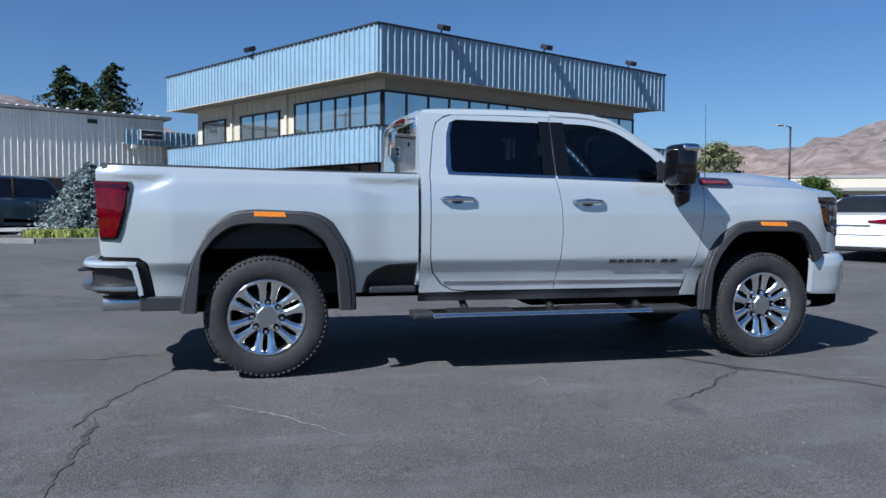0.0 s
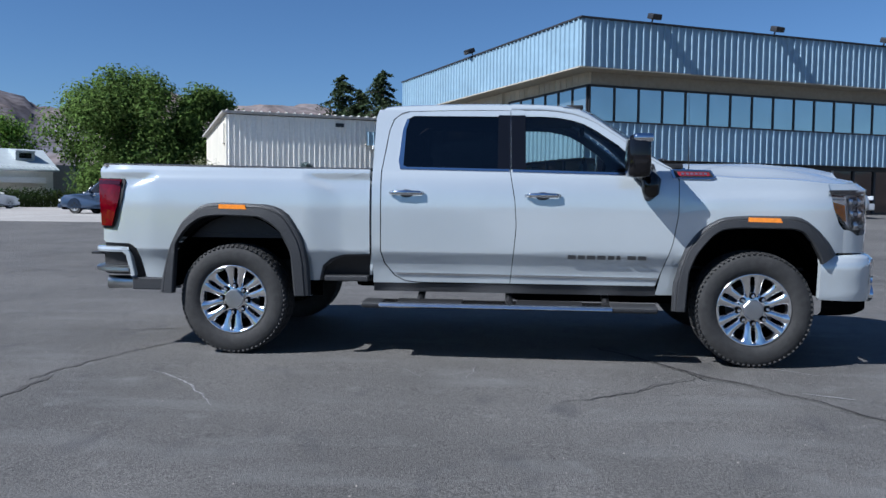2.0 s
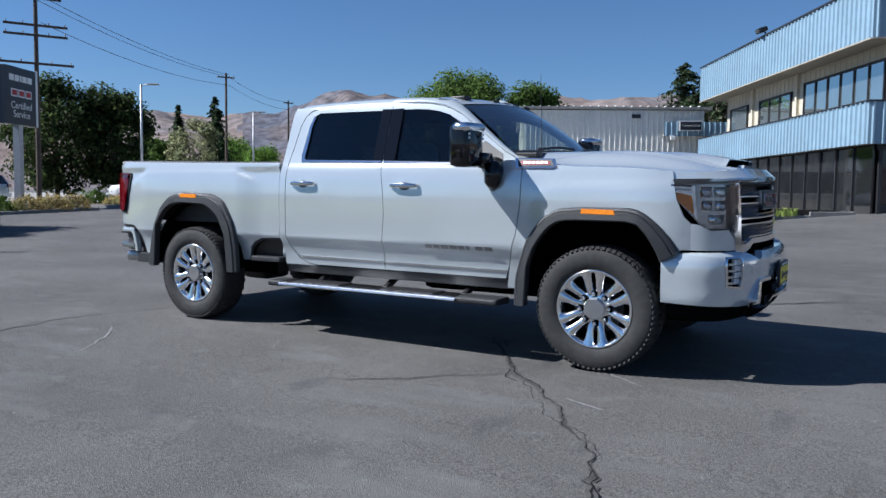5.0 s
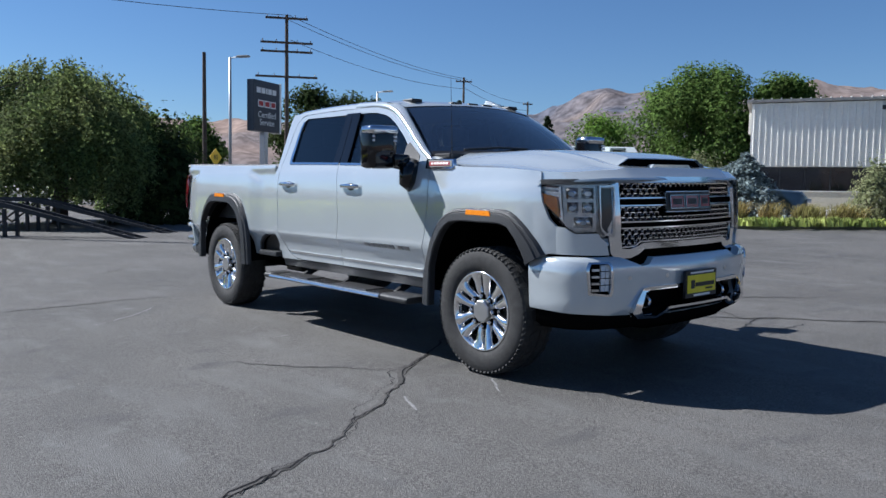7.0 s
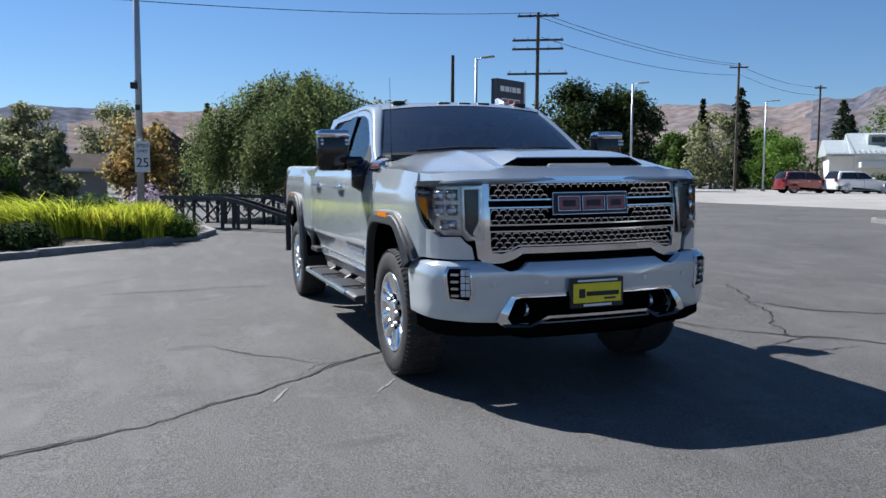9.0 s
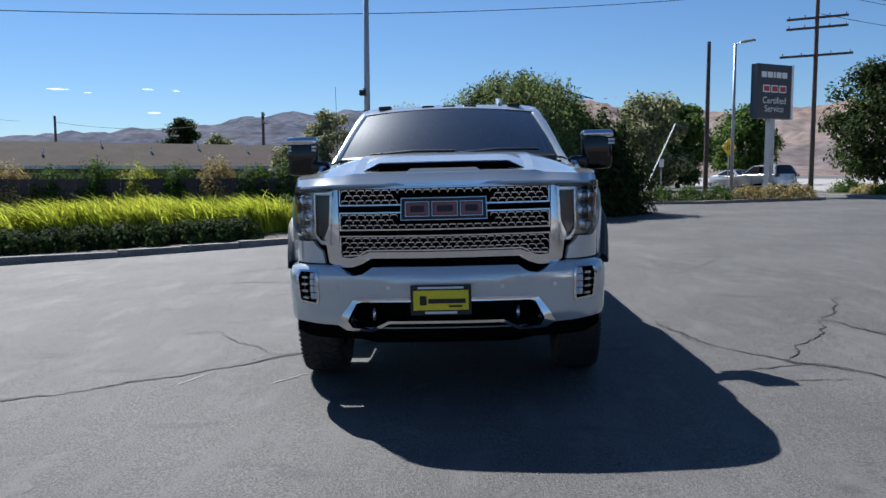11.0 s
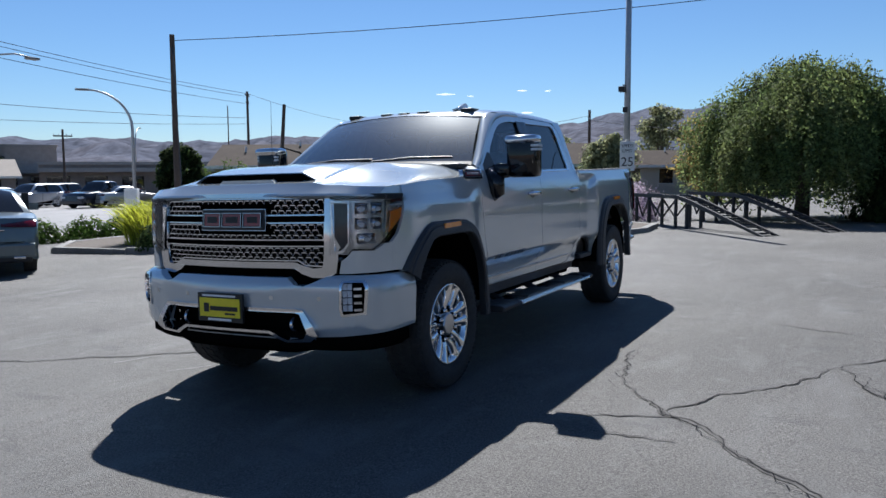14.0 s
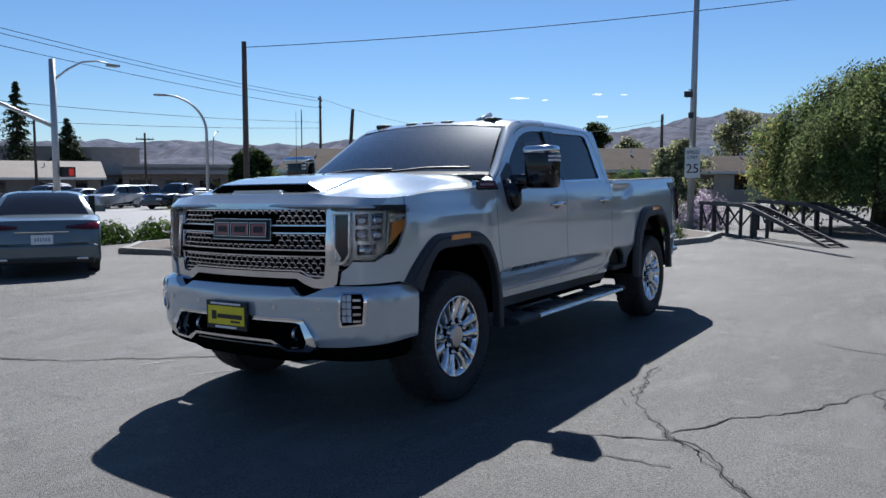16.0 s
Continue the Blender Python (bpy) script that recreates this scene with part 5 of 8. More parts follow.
    rim = [[(x + 0.004, y, z - 0.012) for x, y, z in rows[0]], [(x - 0.03, y, z - 0.03) for x, y, z in rows[0]]]
    hood = loft("bonnet", list(reversed(rim)) + rows, MAT_PAINT, truck)
    hood.data.set_sharp_from_angle(angle=radians(14))
    # raised scoop with a black slot in its front and a low block on the shelf before it
    def brow_z(x, y):
        return bonnet_z(x, y) + 0.050 * smooth01((x - 4.15) / 0.62) ** 1.3
    ys = [-0.40, -0.3, -0.2, -0.1, 0, 0.1, 0.2, 0.3, 0.40]
    rows = []
    for x in (4.15, 4.25, 4.35, 4.45, 4.55, 4.63, 4.70, 4.75, 4.785):
        e = 0.11
        rows.append([(x, -0.40 - e, bonnet_z(x, -0.40 - e) - 0.003)] + [(x, y, brow_z(x, y)) for y in ys] + [(x, 0.40 + e, bonnet_z(x, 0.40 + e) - 0.003)])
    rows.append([(x + 0.004 if 0 < i < 10 else x, y, z - (0.006 if 0 < i < 10 else 0)) for i, (x, y, z) in enumerate(rows[-1])])
    rows.append([(x - 0.03, y, z) for x, y, z in rows[-1]])
    loft("scoop_brow", rows, MAT_PAINT, hood).data.set_sharp_from_angle(angle=radians(25))
    slot = [[(4.765, y, bonnet_z(4.765, y) - 0.01) for y in (-0.49, *ys, 0.49)], [(4.765, y, (brow_z(4.785, y) - 0.006) if abs(y) < 0.45 else bonnet_z(4.785, y)) for y in (-0.49, *ys, 0.49)]]
    loft("scoop_slot", slot, MAT_GAPSHADE, hood, "black scoop opening")
    loft("scoop_floor", [[(x, y, bonnet_z(x, y) + 0.003) for y in ys] for x in (4.76, 4.805)], MAT_GAPSHADE, hood)
    bm = bmesh.new()
    z = bonnet_z(4.83, 0)
    add_prism(bm, [(-0.24, z - 0.01), (0.24, z - 0.01), (0.20, z + 0.016), (-0.20, z + 0.016)], 4.808, 4.85, "x")
    part("scoop_lip", bm, MAT_PAINT, hood)
    # cowl and wipers
    part("cowl", box_bm(3.30, 3.52, -0.85, 0.85, 1.50, 1.54, 0.01), MAT_BLACK, truck)
    for y0, y1 in ((-0.62, 0.05), (0.08, 0.72)):
        part("wiper", tube_bm([(3.50 - 0.15 * (y0 / 0.87) ** 2, y0, 1.572), (3.46, (y0 + y1) / 2, 1.595), (3.44 - 0.12 * (y1 / 0.87) ** 2, y1, 1.592)], 0.01, 6), MAT_BLACK, truck)


truck_roof()


def truck_front():
    gx = lambda y: 4.985 - 0.085 * (y / 0.65) ** 2 if abs(y) < 0.9 else 4.82
    fmap = lambda off: (lambda y, z, d: Vector((gx(y) + off - d - 0.10 * max(0, z - 1.1) ** 1.0, y, z)))
    # dark backing and chrome surround
    panel("grille_backing", [(-0.66, 0.86), (0.66, 0.86), (0.67, 1.345), (-0.67, 1.345)], fmap(-0.05), MAT_GAPSHADE, truck, depth=0)
    outer = [(-0.565, 0.850), (-0.50, 0.872), (-0.45, 0.904), (0.45, 0.904), (0.50, 0.872), (0.565, 0.850), (0.66, 0.846), (0.715, 0.88), (0.735, 1.02), (0.745, 1.03), (0.71, 1.10), (0.70, 1.33), (0.66, 1.362), (-0.66, 1.362), (-0.70, 1.33), (-0.71, 1.10), (-0.745, 1.03), (-0.735, 1.02), (-0.715, 0.88), (-0.66, 0.846)]
    inner = [(-0.575, 0.905), (-0.50, 0.925), (-0.46, 0.942), (0.46, 0.942), (0.50, 0.925), (0.575, 0.905), (0.632, 0.912), (0.645, 1.0), (0.65, 1.325), (0.64, 1.335), (-0.64, 1.335), (-0.65, 1.325), (-0.645, 1.0), (-0.632, 0.912)]
    panel("grille_surround", outer, fmap(0.025), MAT_CHROME, truck, holes=[inner], step=0.08, depth=0.06, label="chrome grille surround")
    for z0, z1, low in ((1.222, 1.333, False), (1.072, 1.184, False), (0.912, 1.042, True)):
        w = 0.645
        if low:
            o = [(-w, z0), (-0.52, z0 + 0.006), (-0.47, z0 + 0.034), (0.47, z0 + 0.034), (0.52, z0 + 0.006), (w, z0), (w, z1), (-w, z1)]
            q = [(-w + 0.009, z0 + 0.009), (-0.523, z0 + 0.015), (-0.473, z0 + 0.043), (0.473, z0 + 0.043), (0.523, z0 + 0.015), (w - 0.009, z0 + 0.009), (w - 0.009, z1 - 0.009), (-w + 0.009, z1 - 0.009)]
        else:
            o = [(-w, z0), (w, z0), (w, z1), (-w, z1)]
            q = [(-w + 0.009, z0 + 0.009), (w - 0.009, z0 + 0.009), (w - 0.009, z1 - 0.009), (-w + 0.009, z1 - 0.009)]
        band = panel("grille_band", o, fmap(0.012), MAT_MESH, truck, holes=[q], depth=0.012, label="chrome mesh grille band")
        bm = bmesh.new()
        n = 25
        rows = 4 if low else 3
        hgt = (z1 - z0 - 0.018) / rows
        for r in range(rows):
            z = z0 + 0.009 + hgt * r
            hw = (w - 0.012) / n
            for i in range(-1, n + 1):
                y = -w + 0.012 + (2 * i + (1 if r % 2 else 0)) * hw + hw
                if abs(y) > w or (low and r == 0 and abs(y) < 0.5) or (abs(y) < 0.29 and 1.12 < z + hgt / 2 < 1.28):
                    continue
                x = gx(y) - 0.10 * max(0, z - 1.1)
                k, th = hgt * 0.66, 0.0064
                lo, hi = max(y - hw, -w + 0.006), min(y + hw, w - 0.006)
                ol = [(lo, z), (y - hw * 0.62, z + k), (y + hw * 0.62, z + k), (hi, z), (hi, z + th), (y + hw * 0.66, z + k + th), (y - hw * 0.66, z + k + th), (lo, z + th)]
                if lo < y - hw * 0.62 and hi > y + hw * 0.62:
                    add_prism(bm, ol, x - 0.012, x + 0.006, "x")
        part("mesh_insert", bm, MAT_MESH, band)
        if not low:
            panel("grille_bar", [(-w, z0 - 0.038), (w, z0 - 0.038), (w, z0 - 0.006), (-w, z0 - 0.006)], fmap(-0.030), MAT_GAPSHADE, truck, depth=0.02)
    # emblem: a dark field, a bright rim and three plain red shapes
    em = panel("emblem", [(-0.262, 1.132), (0.262, 1.132), (0.258, 1.268), (-0.258, 1.268)], fmap(0.026), MAT_DIMCHROME, truck, depth=0.05, label="black emblem with three plain red blocks")
    panel("emblem_field", [(-0.256, 1.138), (0.256, 1.138), (0.252, 1.262), (-0.252, 1.262)], fmap(0.030), MAT_BLACK, em, depth=0.004)
    for y0, y1 in ((-0.232, -0.085), (-0.072, 0.085), (0.098, 0.235)):
        panel("emblem_rim", [(y0, 1.155), (y1, 1.155), (y1, 1.245), (y0, 1.245)], fmap(0.040), MAT_DIMCHROME, em, holes=[[(y0 + 0.005, 1.160), (y1 - 0.005, 1.160), (y1 - 0.005, 1.240), (y0 + 0.005, 1.240)]], depth=0.01)
        panel("emblem_block", [(y0 + 0.008, 1.163), (y1 - 0.008, 1.163), (y1 - 0.008, 1.237), (y0 + 0.008, 1.237)], fmap(0.036), MAT_REDBADGE, em, depth=0.004)
        panel("emblem_core", [(y0 + 0.032, 1.182), (y1 - 0.030, 1.182), (y1 - 0.030, 1.220), (y0 + 0.032, 1.220)], fmap(0.039), MAT_BLACK, em, depth=0.004)
    # headlamps
    plan = [(4.925, 0.655), (4.905, 0.74), (4.875, 0.82), (4.82, 0.885), (4.74, 0.935), (4.65, 0.965), (4.55, 0.985)]
    cum = [0.0]
    for a, b in zip(plan, plan[1:]):
        cum.append(cum[-1] + math.hypot(b[0] - a[0], b[1] - a[1]))
    fx, fy = curve_fn([(c, p[0]) for c, p in zip(cum, plan)]), curve_fn([(c, p[1]) for c, p in zip(cum, plan)])
    for s in (-1, 1):
        def hm(off, s=s):
            def f(u, z, d):
                x, y = fx(u), fy(u)
                e = 1e-3
                tx, ty = fx(u + e) - fx(u - e), fy(u + e) - fy(u - e)
                l = math.hypot(tx, ty) or 1
                nx, ny = ty / l, -tx / l
                k = off - d
                return Vector((x + nx * k - 0.06 * max(0, z - 1.1), s * (y + ny * k), z))
            return f
        U = cum[-1]
        hl = panel("headlamp", [(0.055, 0.985), (0.13, 0.985), (0.16, 1.02), (0.30, 1.015), (0.37, 1.05), (U - 0.02, 1.22), (U, 1.325), (U - 0.03, 1.342), (0.02, 1.345), (0.04, 1.1)], hm(-0.03), MAT_LAMPBODY, truck, depth=0.03, step=0.04, label="dark headlamp unit with chrome details")
        panel("lamp_shade", [(0.03, 1.318), (U - 0.02, 1.312), (U, 1.328), (U - 0.03, 1.345), (0.02, 1.35)], hm(0.002), MAT_TRIM, hl, depth=0.03, step=0.04)
        # day light: a tall bright frame beside the grille
        panel("day_light_frame", [(0.05, 0.985), (0.115, 1.0), (0.15, 1.05), (0.15, 1.305), (0.03, 1.31), (0.04, 1.1)], hm(0.004), MAT_LAMPCHROME, hl, holes=[[(0.062, 1.012), (0.108, 1.014), (0.141, 1.056), (0.141, 1.297), (0.041, 1.297)]], depth=0.04, step=0.04, label="chrome daytime lamp frame")
        panel("day_light", [(0.066, 1.022), (0.106, 1.022), (0.137, 1.064), (0.137, 1.288), (0.050, 1.288)], hm(-0.012), MAT_TRIM, hl, depth=0.01, step=0.04)
        panel("lamp_bezel", [(0.165, 1.03), (0.30, 1.028), (0.385, 1.075), (0.385, 1.308), (0.165, 1.308)], hm(-0.022), MAT_DIMCHROME, hl, depth=0.02, step=0.04)
        for u0, z0, w, h in ((0.178, 1.222, 0.088, 0.075), (0.280, 1.222, 0.085, 0.075), (0.178, 1.132, 0.088, 0.075), (0.280, 1.132, 0.08, 0.075), (0.19, 1.045, 0.13, 0.07)):
            bulge = lambda u, z, d, u0=u0, z0=z0, w=w, h=h: hm(-0.018 + 0.022 * max(0.0, 1 - ((u - u0 - w / 2) / w * 2) ** 4) * max(0.0, 1 - ((z - z0 - h / 2) / h * 2) ** 2))(u, z, d)
            cell = panel("lamp_cell", [(u0 + 0.004, z0 + 0.004), (u0 + w - 0.004, z0 + 0.004), (u0 + w - 0.004, z0 + h - 0.004), (u0 + 0.004, z0 + h - 0.004)], bulge, MAT_LAMPCHROME, hl, depth=0.01, step=0.014)
            panel("lamp_eye", [(u0 + w * 0.5 + 0.020 * math.cos(q * math.pi / 5), z0 + h * 0.45 + 0.014 * math.sin(q * math.pi / 5)) for q in range(10)], hm(0.008), MAT_LED, cell, depth=0.01, step=0.2)
        panel("turn_lamp", [(0.385, 1.08), (U - 0.035, 1.225), (U - 0.012, 1.30), (0.395, 1.30)], hm(-0.01), MAT_LAMPCHROME, hl, depth=0.02, step=0.04)
        panel("amber_reflector", [(0.405, 1.110), (U - 0.032, 1.210), (U - 0.015, 1.262), (0.415, 1.235)], hm(0.005), MAT_AMBER, hl, depth=0.01, step=0.04, label="amber side reflector")
        for zb in (1.268, 1.292):
            panel("side_bar", [(0.415, zb), (U - 0.02, zb + 0.006), (U - 0.018, zb + 0.018), (0.415, zb + 0.012)], hm(0.004), MAT_LED if zb < 1.28 else MAT_DARKRED, hl, depth=0.01, step=0.04)
        panel("headlamp_lens", [(0.02, 0.99), (0.13, 0.985), (0.16, 1.02), (0.30, 1.015), (0.37, 1.05), (U - 0.02, 1.22), (U, 1.325), (U - 0.03, 1.342), (0.02, 1.345)], hm(0.012), MAT_CLEAR, hl, depth=0, step=0.04)
        # paint under the lamp, above the bumper
        panel("lamp_apron", [(0.085, 0.875), (U, 0.88), (U, 0.99), (0.44, 1.055), (0.37, 1.045), (0.30, 1.008), (0.165, 1.012), (0.14, 0.98), (0.10, 0.95)], hm(0.006), MAT_PAINT, truck, depth=0.03, step=0.04)
    # bumper
    half = [(5.07, 0.0), (5.065, 0.2), (5.05, 0.4), (5.015, 0.6), (4.975, 0.74), (4.925, 0.85), (4.86, 0.93), (4.77, 0.985), (4.65, 1.008), (4.50, 1.018)]
    path = [(x, -y) for x, y in reversed(half)] + half[1:]
    cb = [0.0]
    for a, b in zip(path, path[1:]):
        cb.append(cb[-1] + math.hypot(b[0] - a[0], b[1] - a[1]))
    mid = cb[-1] / 2
    bx, by = curve_fn([(c - mid, p[0]) for c, p in zip(cb, path)]), curve_fn([(c - mid, p[1]) for c, p in zip(cb, path)])
    zprof = curve_fn([(0.46, -0.05), (0.50, -0.018), (0.56, 0.0), (0.66, 0.004), (0.74, 0.010), (0.80, 0.008), (0.83, -0.002), (0.855, -0.022), (0.872, -0.07)])

    def bmap(off):
        def f(u, z, d):
            x, y = bx(u), by(u)
            e = 2e-3
            tx, ty = bx(u + e) - bx(u - e), by(u + e) - by(u - e)
            l = math.hypot(tx, ty) or 1
            k = zprof(z) + off - d
            return Vector((x + ty / l * k, y - tx / l * k, z))
        return f
    ends = mid
    hole = [(-0.60, 0.545), (-0.54, 0.645), (-0.50, 0.655), (0.50, 0.655), (0.54, 0.645), (0.60, 0.545), (0.56, 0.49), (-0.56, 0.49)]
    fog = [(0.80, 0.635), (0.925, 0.648), (0.938, 0.80), (0.925, 0.832), (0.81, 0.832), (0.795, 0.81), (0.79, 0.67)]
    fogs = [fog, [(-u, z) for u, z in reversed(fog)]]
    out = [(-ends, 0.53), (-0.80, 0.505), (-0.62, 0.50), (-0.61, 0.465), (0.61, 0.465), (0.62, 0.50), (0.80, 0.505), (ends, 0.53), (ends, 0.862), (0.78, 0.868), (0.70, 0.862), (0.56, 0.806), (0.50, 0.815), (0.44, 0.855), (-0.44, 0.855), (-0.50, 0.815), (-0.56, 0.806), (-0.70, 0.862), (-0.78, 0.868), (-ends, 0.862)]
    regions = []
    for k in (1, -1):
        a = [(0, 0.465), (0.61, 0.465), (0.62, 0.50), (0.80, 0.505), (0.885, 0.512), (0.885, 0.644), (0.80, 0.635), (0.79, 0.67), (0.795, 0.81), (0.81, 0.832), (0.885, 0.832), (0.885, 0.866), (0.78, 0.868), (0.70, 0.862), (0.56, 0.806), (0.50, 0.815), (0.44, 0.855), (0, 0.855), (0, 0.655), (0.50, 0.655), (0.54, 0.645), (0.60, 0.545), (0.56, 0.49), (0, 0.49)]
        b = [(0.885, 0.512), (ends, 0.53), (ends, 0.862), (0.885, 0.866), (0.885, 0.832), (0.925, 0.832), (0.938, 0.80), (0.925, 0.648), (0.885, 0.644)]
        regions += [[(k * u, z) for u, z in a], [(k * u, z) for u, z in b]]
    bump = panel("front_bumper", out, bmap(0.0), MAT_PAINT, truck, regions=regions, step=0.05, depth=0.05, label="silver front bumper")
    panel("lower_opening", hole, bmap(-0.09), MAT_GAPSHADE, bump, depth=0, step=0.1)
    rim_o = [(-0.650, 0.514), (-0.622, 0.575), (-0.553, 0.666), (-0.50, 0.673), (0.50, 0.673), (0.553, 0.666), (0.622, 0.575), (0.650, 0.514), (0.60, 0.476), (0.44, 0.468), (0.33, 0.522), (-0.33, 0.522), (-0.44, 0.468), (-0.60, 0.476)]
    rim_i = [(-0.585, 0.535), (-0.575, 0.56), (-0.535, 0.64), (-0.50, 0.65), (0.50, 0.65), (0.535, 0.64), (0.575, 0.56), (0.585, 0.535), (0.56, 0.495), (0.45, 0.485), (0.34, 0.538), (-0.34, 0.538), (-0.45, 0.485), (-0.56, 0.495)]
    panel("opening_trim", rim_o, lambda u, z, d: bmap(0.014 + 0.22 * max(0.0, 0.66 - z))(u, z, d), MAT_CHROME, bump, holes=[rim_i], step=0.05, depth=0.05, label="chrome trim round the lower opening")
    for s in (-1, 1):
        bm = bmesh.new()
        pts = [(4.93 + 0.07 * math.sin(a), s * 0.435, 0.565 + 0.045 * math.cos(a)) for a in [math.pi * k / 10 for k in range(11)]]
        add_tube(bm, pts, 0.013, 8)
        part("tow_hook", bm, MAT_CHROME, truck, "chrome tow hook", True)
        f = fog if s > 0 else fogs[1]
        fl = panel("fog_lamp", f, bmap(-0.04), MAT_GAPSHADE, truck, depth=0, step=0.1, label="stacked fog lamp in the bumper")
        cu = sum(p[0] for p in f) / len(f)
        panel("fog_rim", [(cu + (u - cu) * 1.16, 0.74 + (z - 0.74) * 1.09) for u, z in f], bmap(0.008), MAT_CHROME, fl, holes=[[(cu + (u - cu) * 0.93, 0.74 + (z - 0.74) * 0.96) for u, z in f]], depth=0.04)
        for k in range(4):
            z = 0.658 + k * 0.042
            for a in (-0.042, -0.012):
                panel("fog_led", [(cu + s * a - 0.013, z), (cu + s * a + 0.013, z), (cu + s * a + 0.013, z + 0.036), (cu + s * a - 0.013, z + 0.036)], bmap(-0.012), MAT_LED, fl, depth=0.02)
            panel("fog_fin", [(cu + s * 0.036 - 0.024, z), (cu + s * 0.036 + 0.022, z), (cu + s * 0.036 + 0.022, z + 0.013), (cu + s * 0.036 - 0.024, z + 0.013)], bmap(-0.004), MAT_SATIN, fl, depth=0.02)
        for u in (0.34, 0.66):
            panel("parking_sensor", [(s * u + 0.014 * math.cos(q * math.pi / 5), 0.735 + 0.014 * math.sin(q * math.pi / 5)) for q in range(10)], bmap(0.002), MAT_SATIN, bump, depth=0.004)
    # near-black sheet for the shaded space between bumper and grille
    panel("bumper_valley", [(-0.72, 0.80), (0.72, 0.80), (0.72, 0.90), (-0.72, 0.90)], lambda y, z, d: Vector((4.90 - d, y, z)), MAT_GAPSHADE, truck, depth=0)
    # black air dam below, deepened to near black for its shade
    rows = []
    for k in range(25):
        u = -mid + 0.03 + (2 * mid - 0.06) * k / 24
        p = bmap(-0.022)(u, 0.52, 0)
        q = bmap(-0.07)(u, 0.50, 0)
        rows.append([(p.x, p.y, 0.53), (p.x, p.y, 0.44), (q.x, q.y, 0.405 if abs(q.y) > 0.5 else 0.385), (q.x - 0.06, q.y, 0.40)])
    loft("air_dam", rows, MAT_GAPSHADE, truck)
    # dealer plate with plain bars
    pl = panel("front_plate", [(-0.205, 0.575), (0.155, 0.575), (0.155, 0.752), (-0.205, 0.752)], lambda y, z, d: Vector((5.115 - d, y, z)), MAT_BLACK, truck, depth=0.02, label="yellow dealer plate in a black frame")
    panel("plate_face", [(-0.188, 0.605), (0.138, 0.605), (0.138, 0.722), (-0.188, 0.722)], lambda y, z, d: Vector((5.119 - d, y, z)), MAT_PLATE, pl, depth=0.003)
    for y0, y1, z0, z1, mt in ((-0.16, 0.11, 0.732, 0.744, MAT_SIGNWHITE), (-0.12, 0.07, 0.583, 0.597, MAT_SIGNWHITE), (-0.10, 0.12, 0.645, 0.672, MAT_BLACK), (-0.15, -0.11, 0.635, 0.69, MAT_BLACK), (0.02, 0.10, 0.622, 0.633, MAT_BLACK)):
        panel("plate_bar", [(y0, z0), (y1, z0), (y1, z1), (y0, z1)], lambda y, z, d: Vector((5.122 - d, y, z)), mt, pl, depth=0.003)


truck_front()


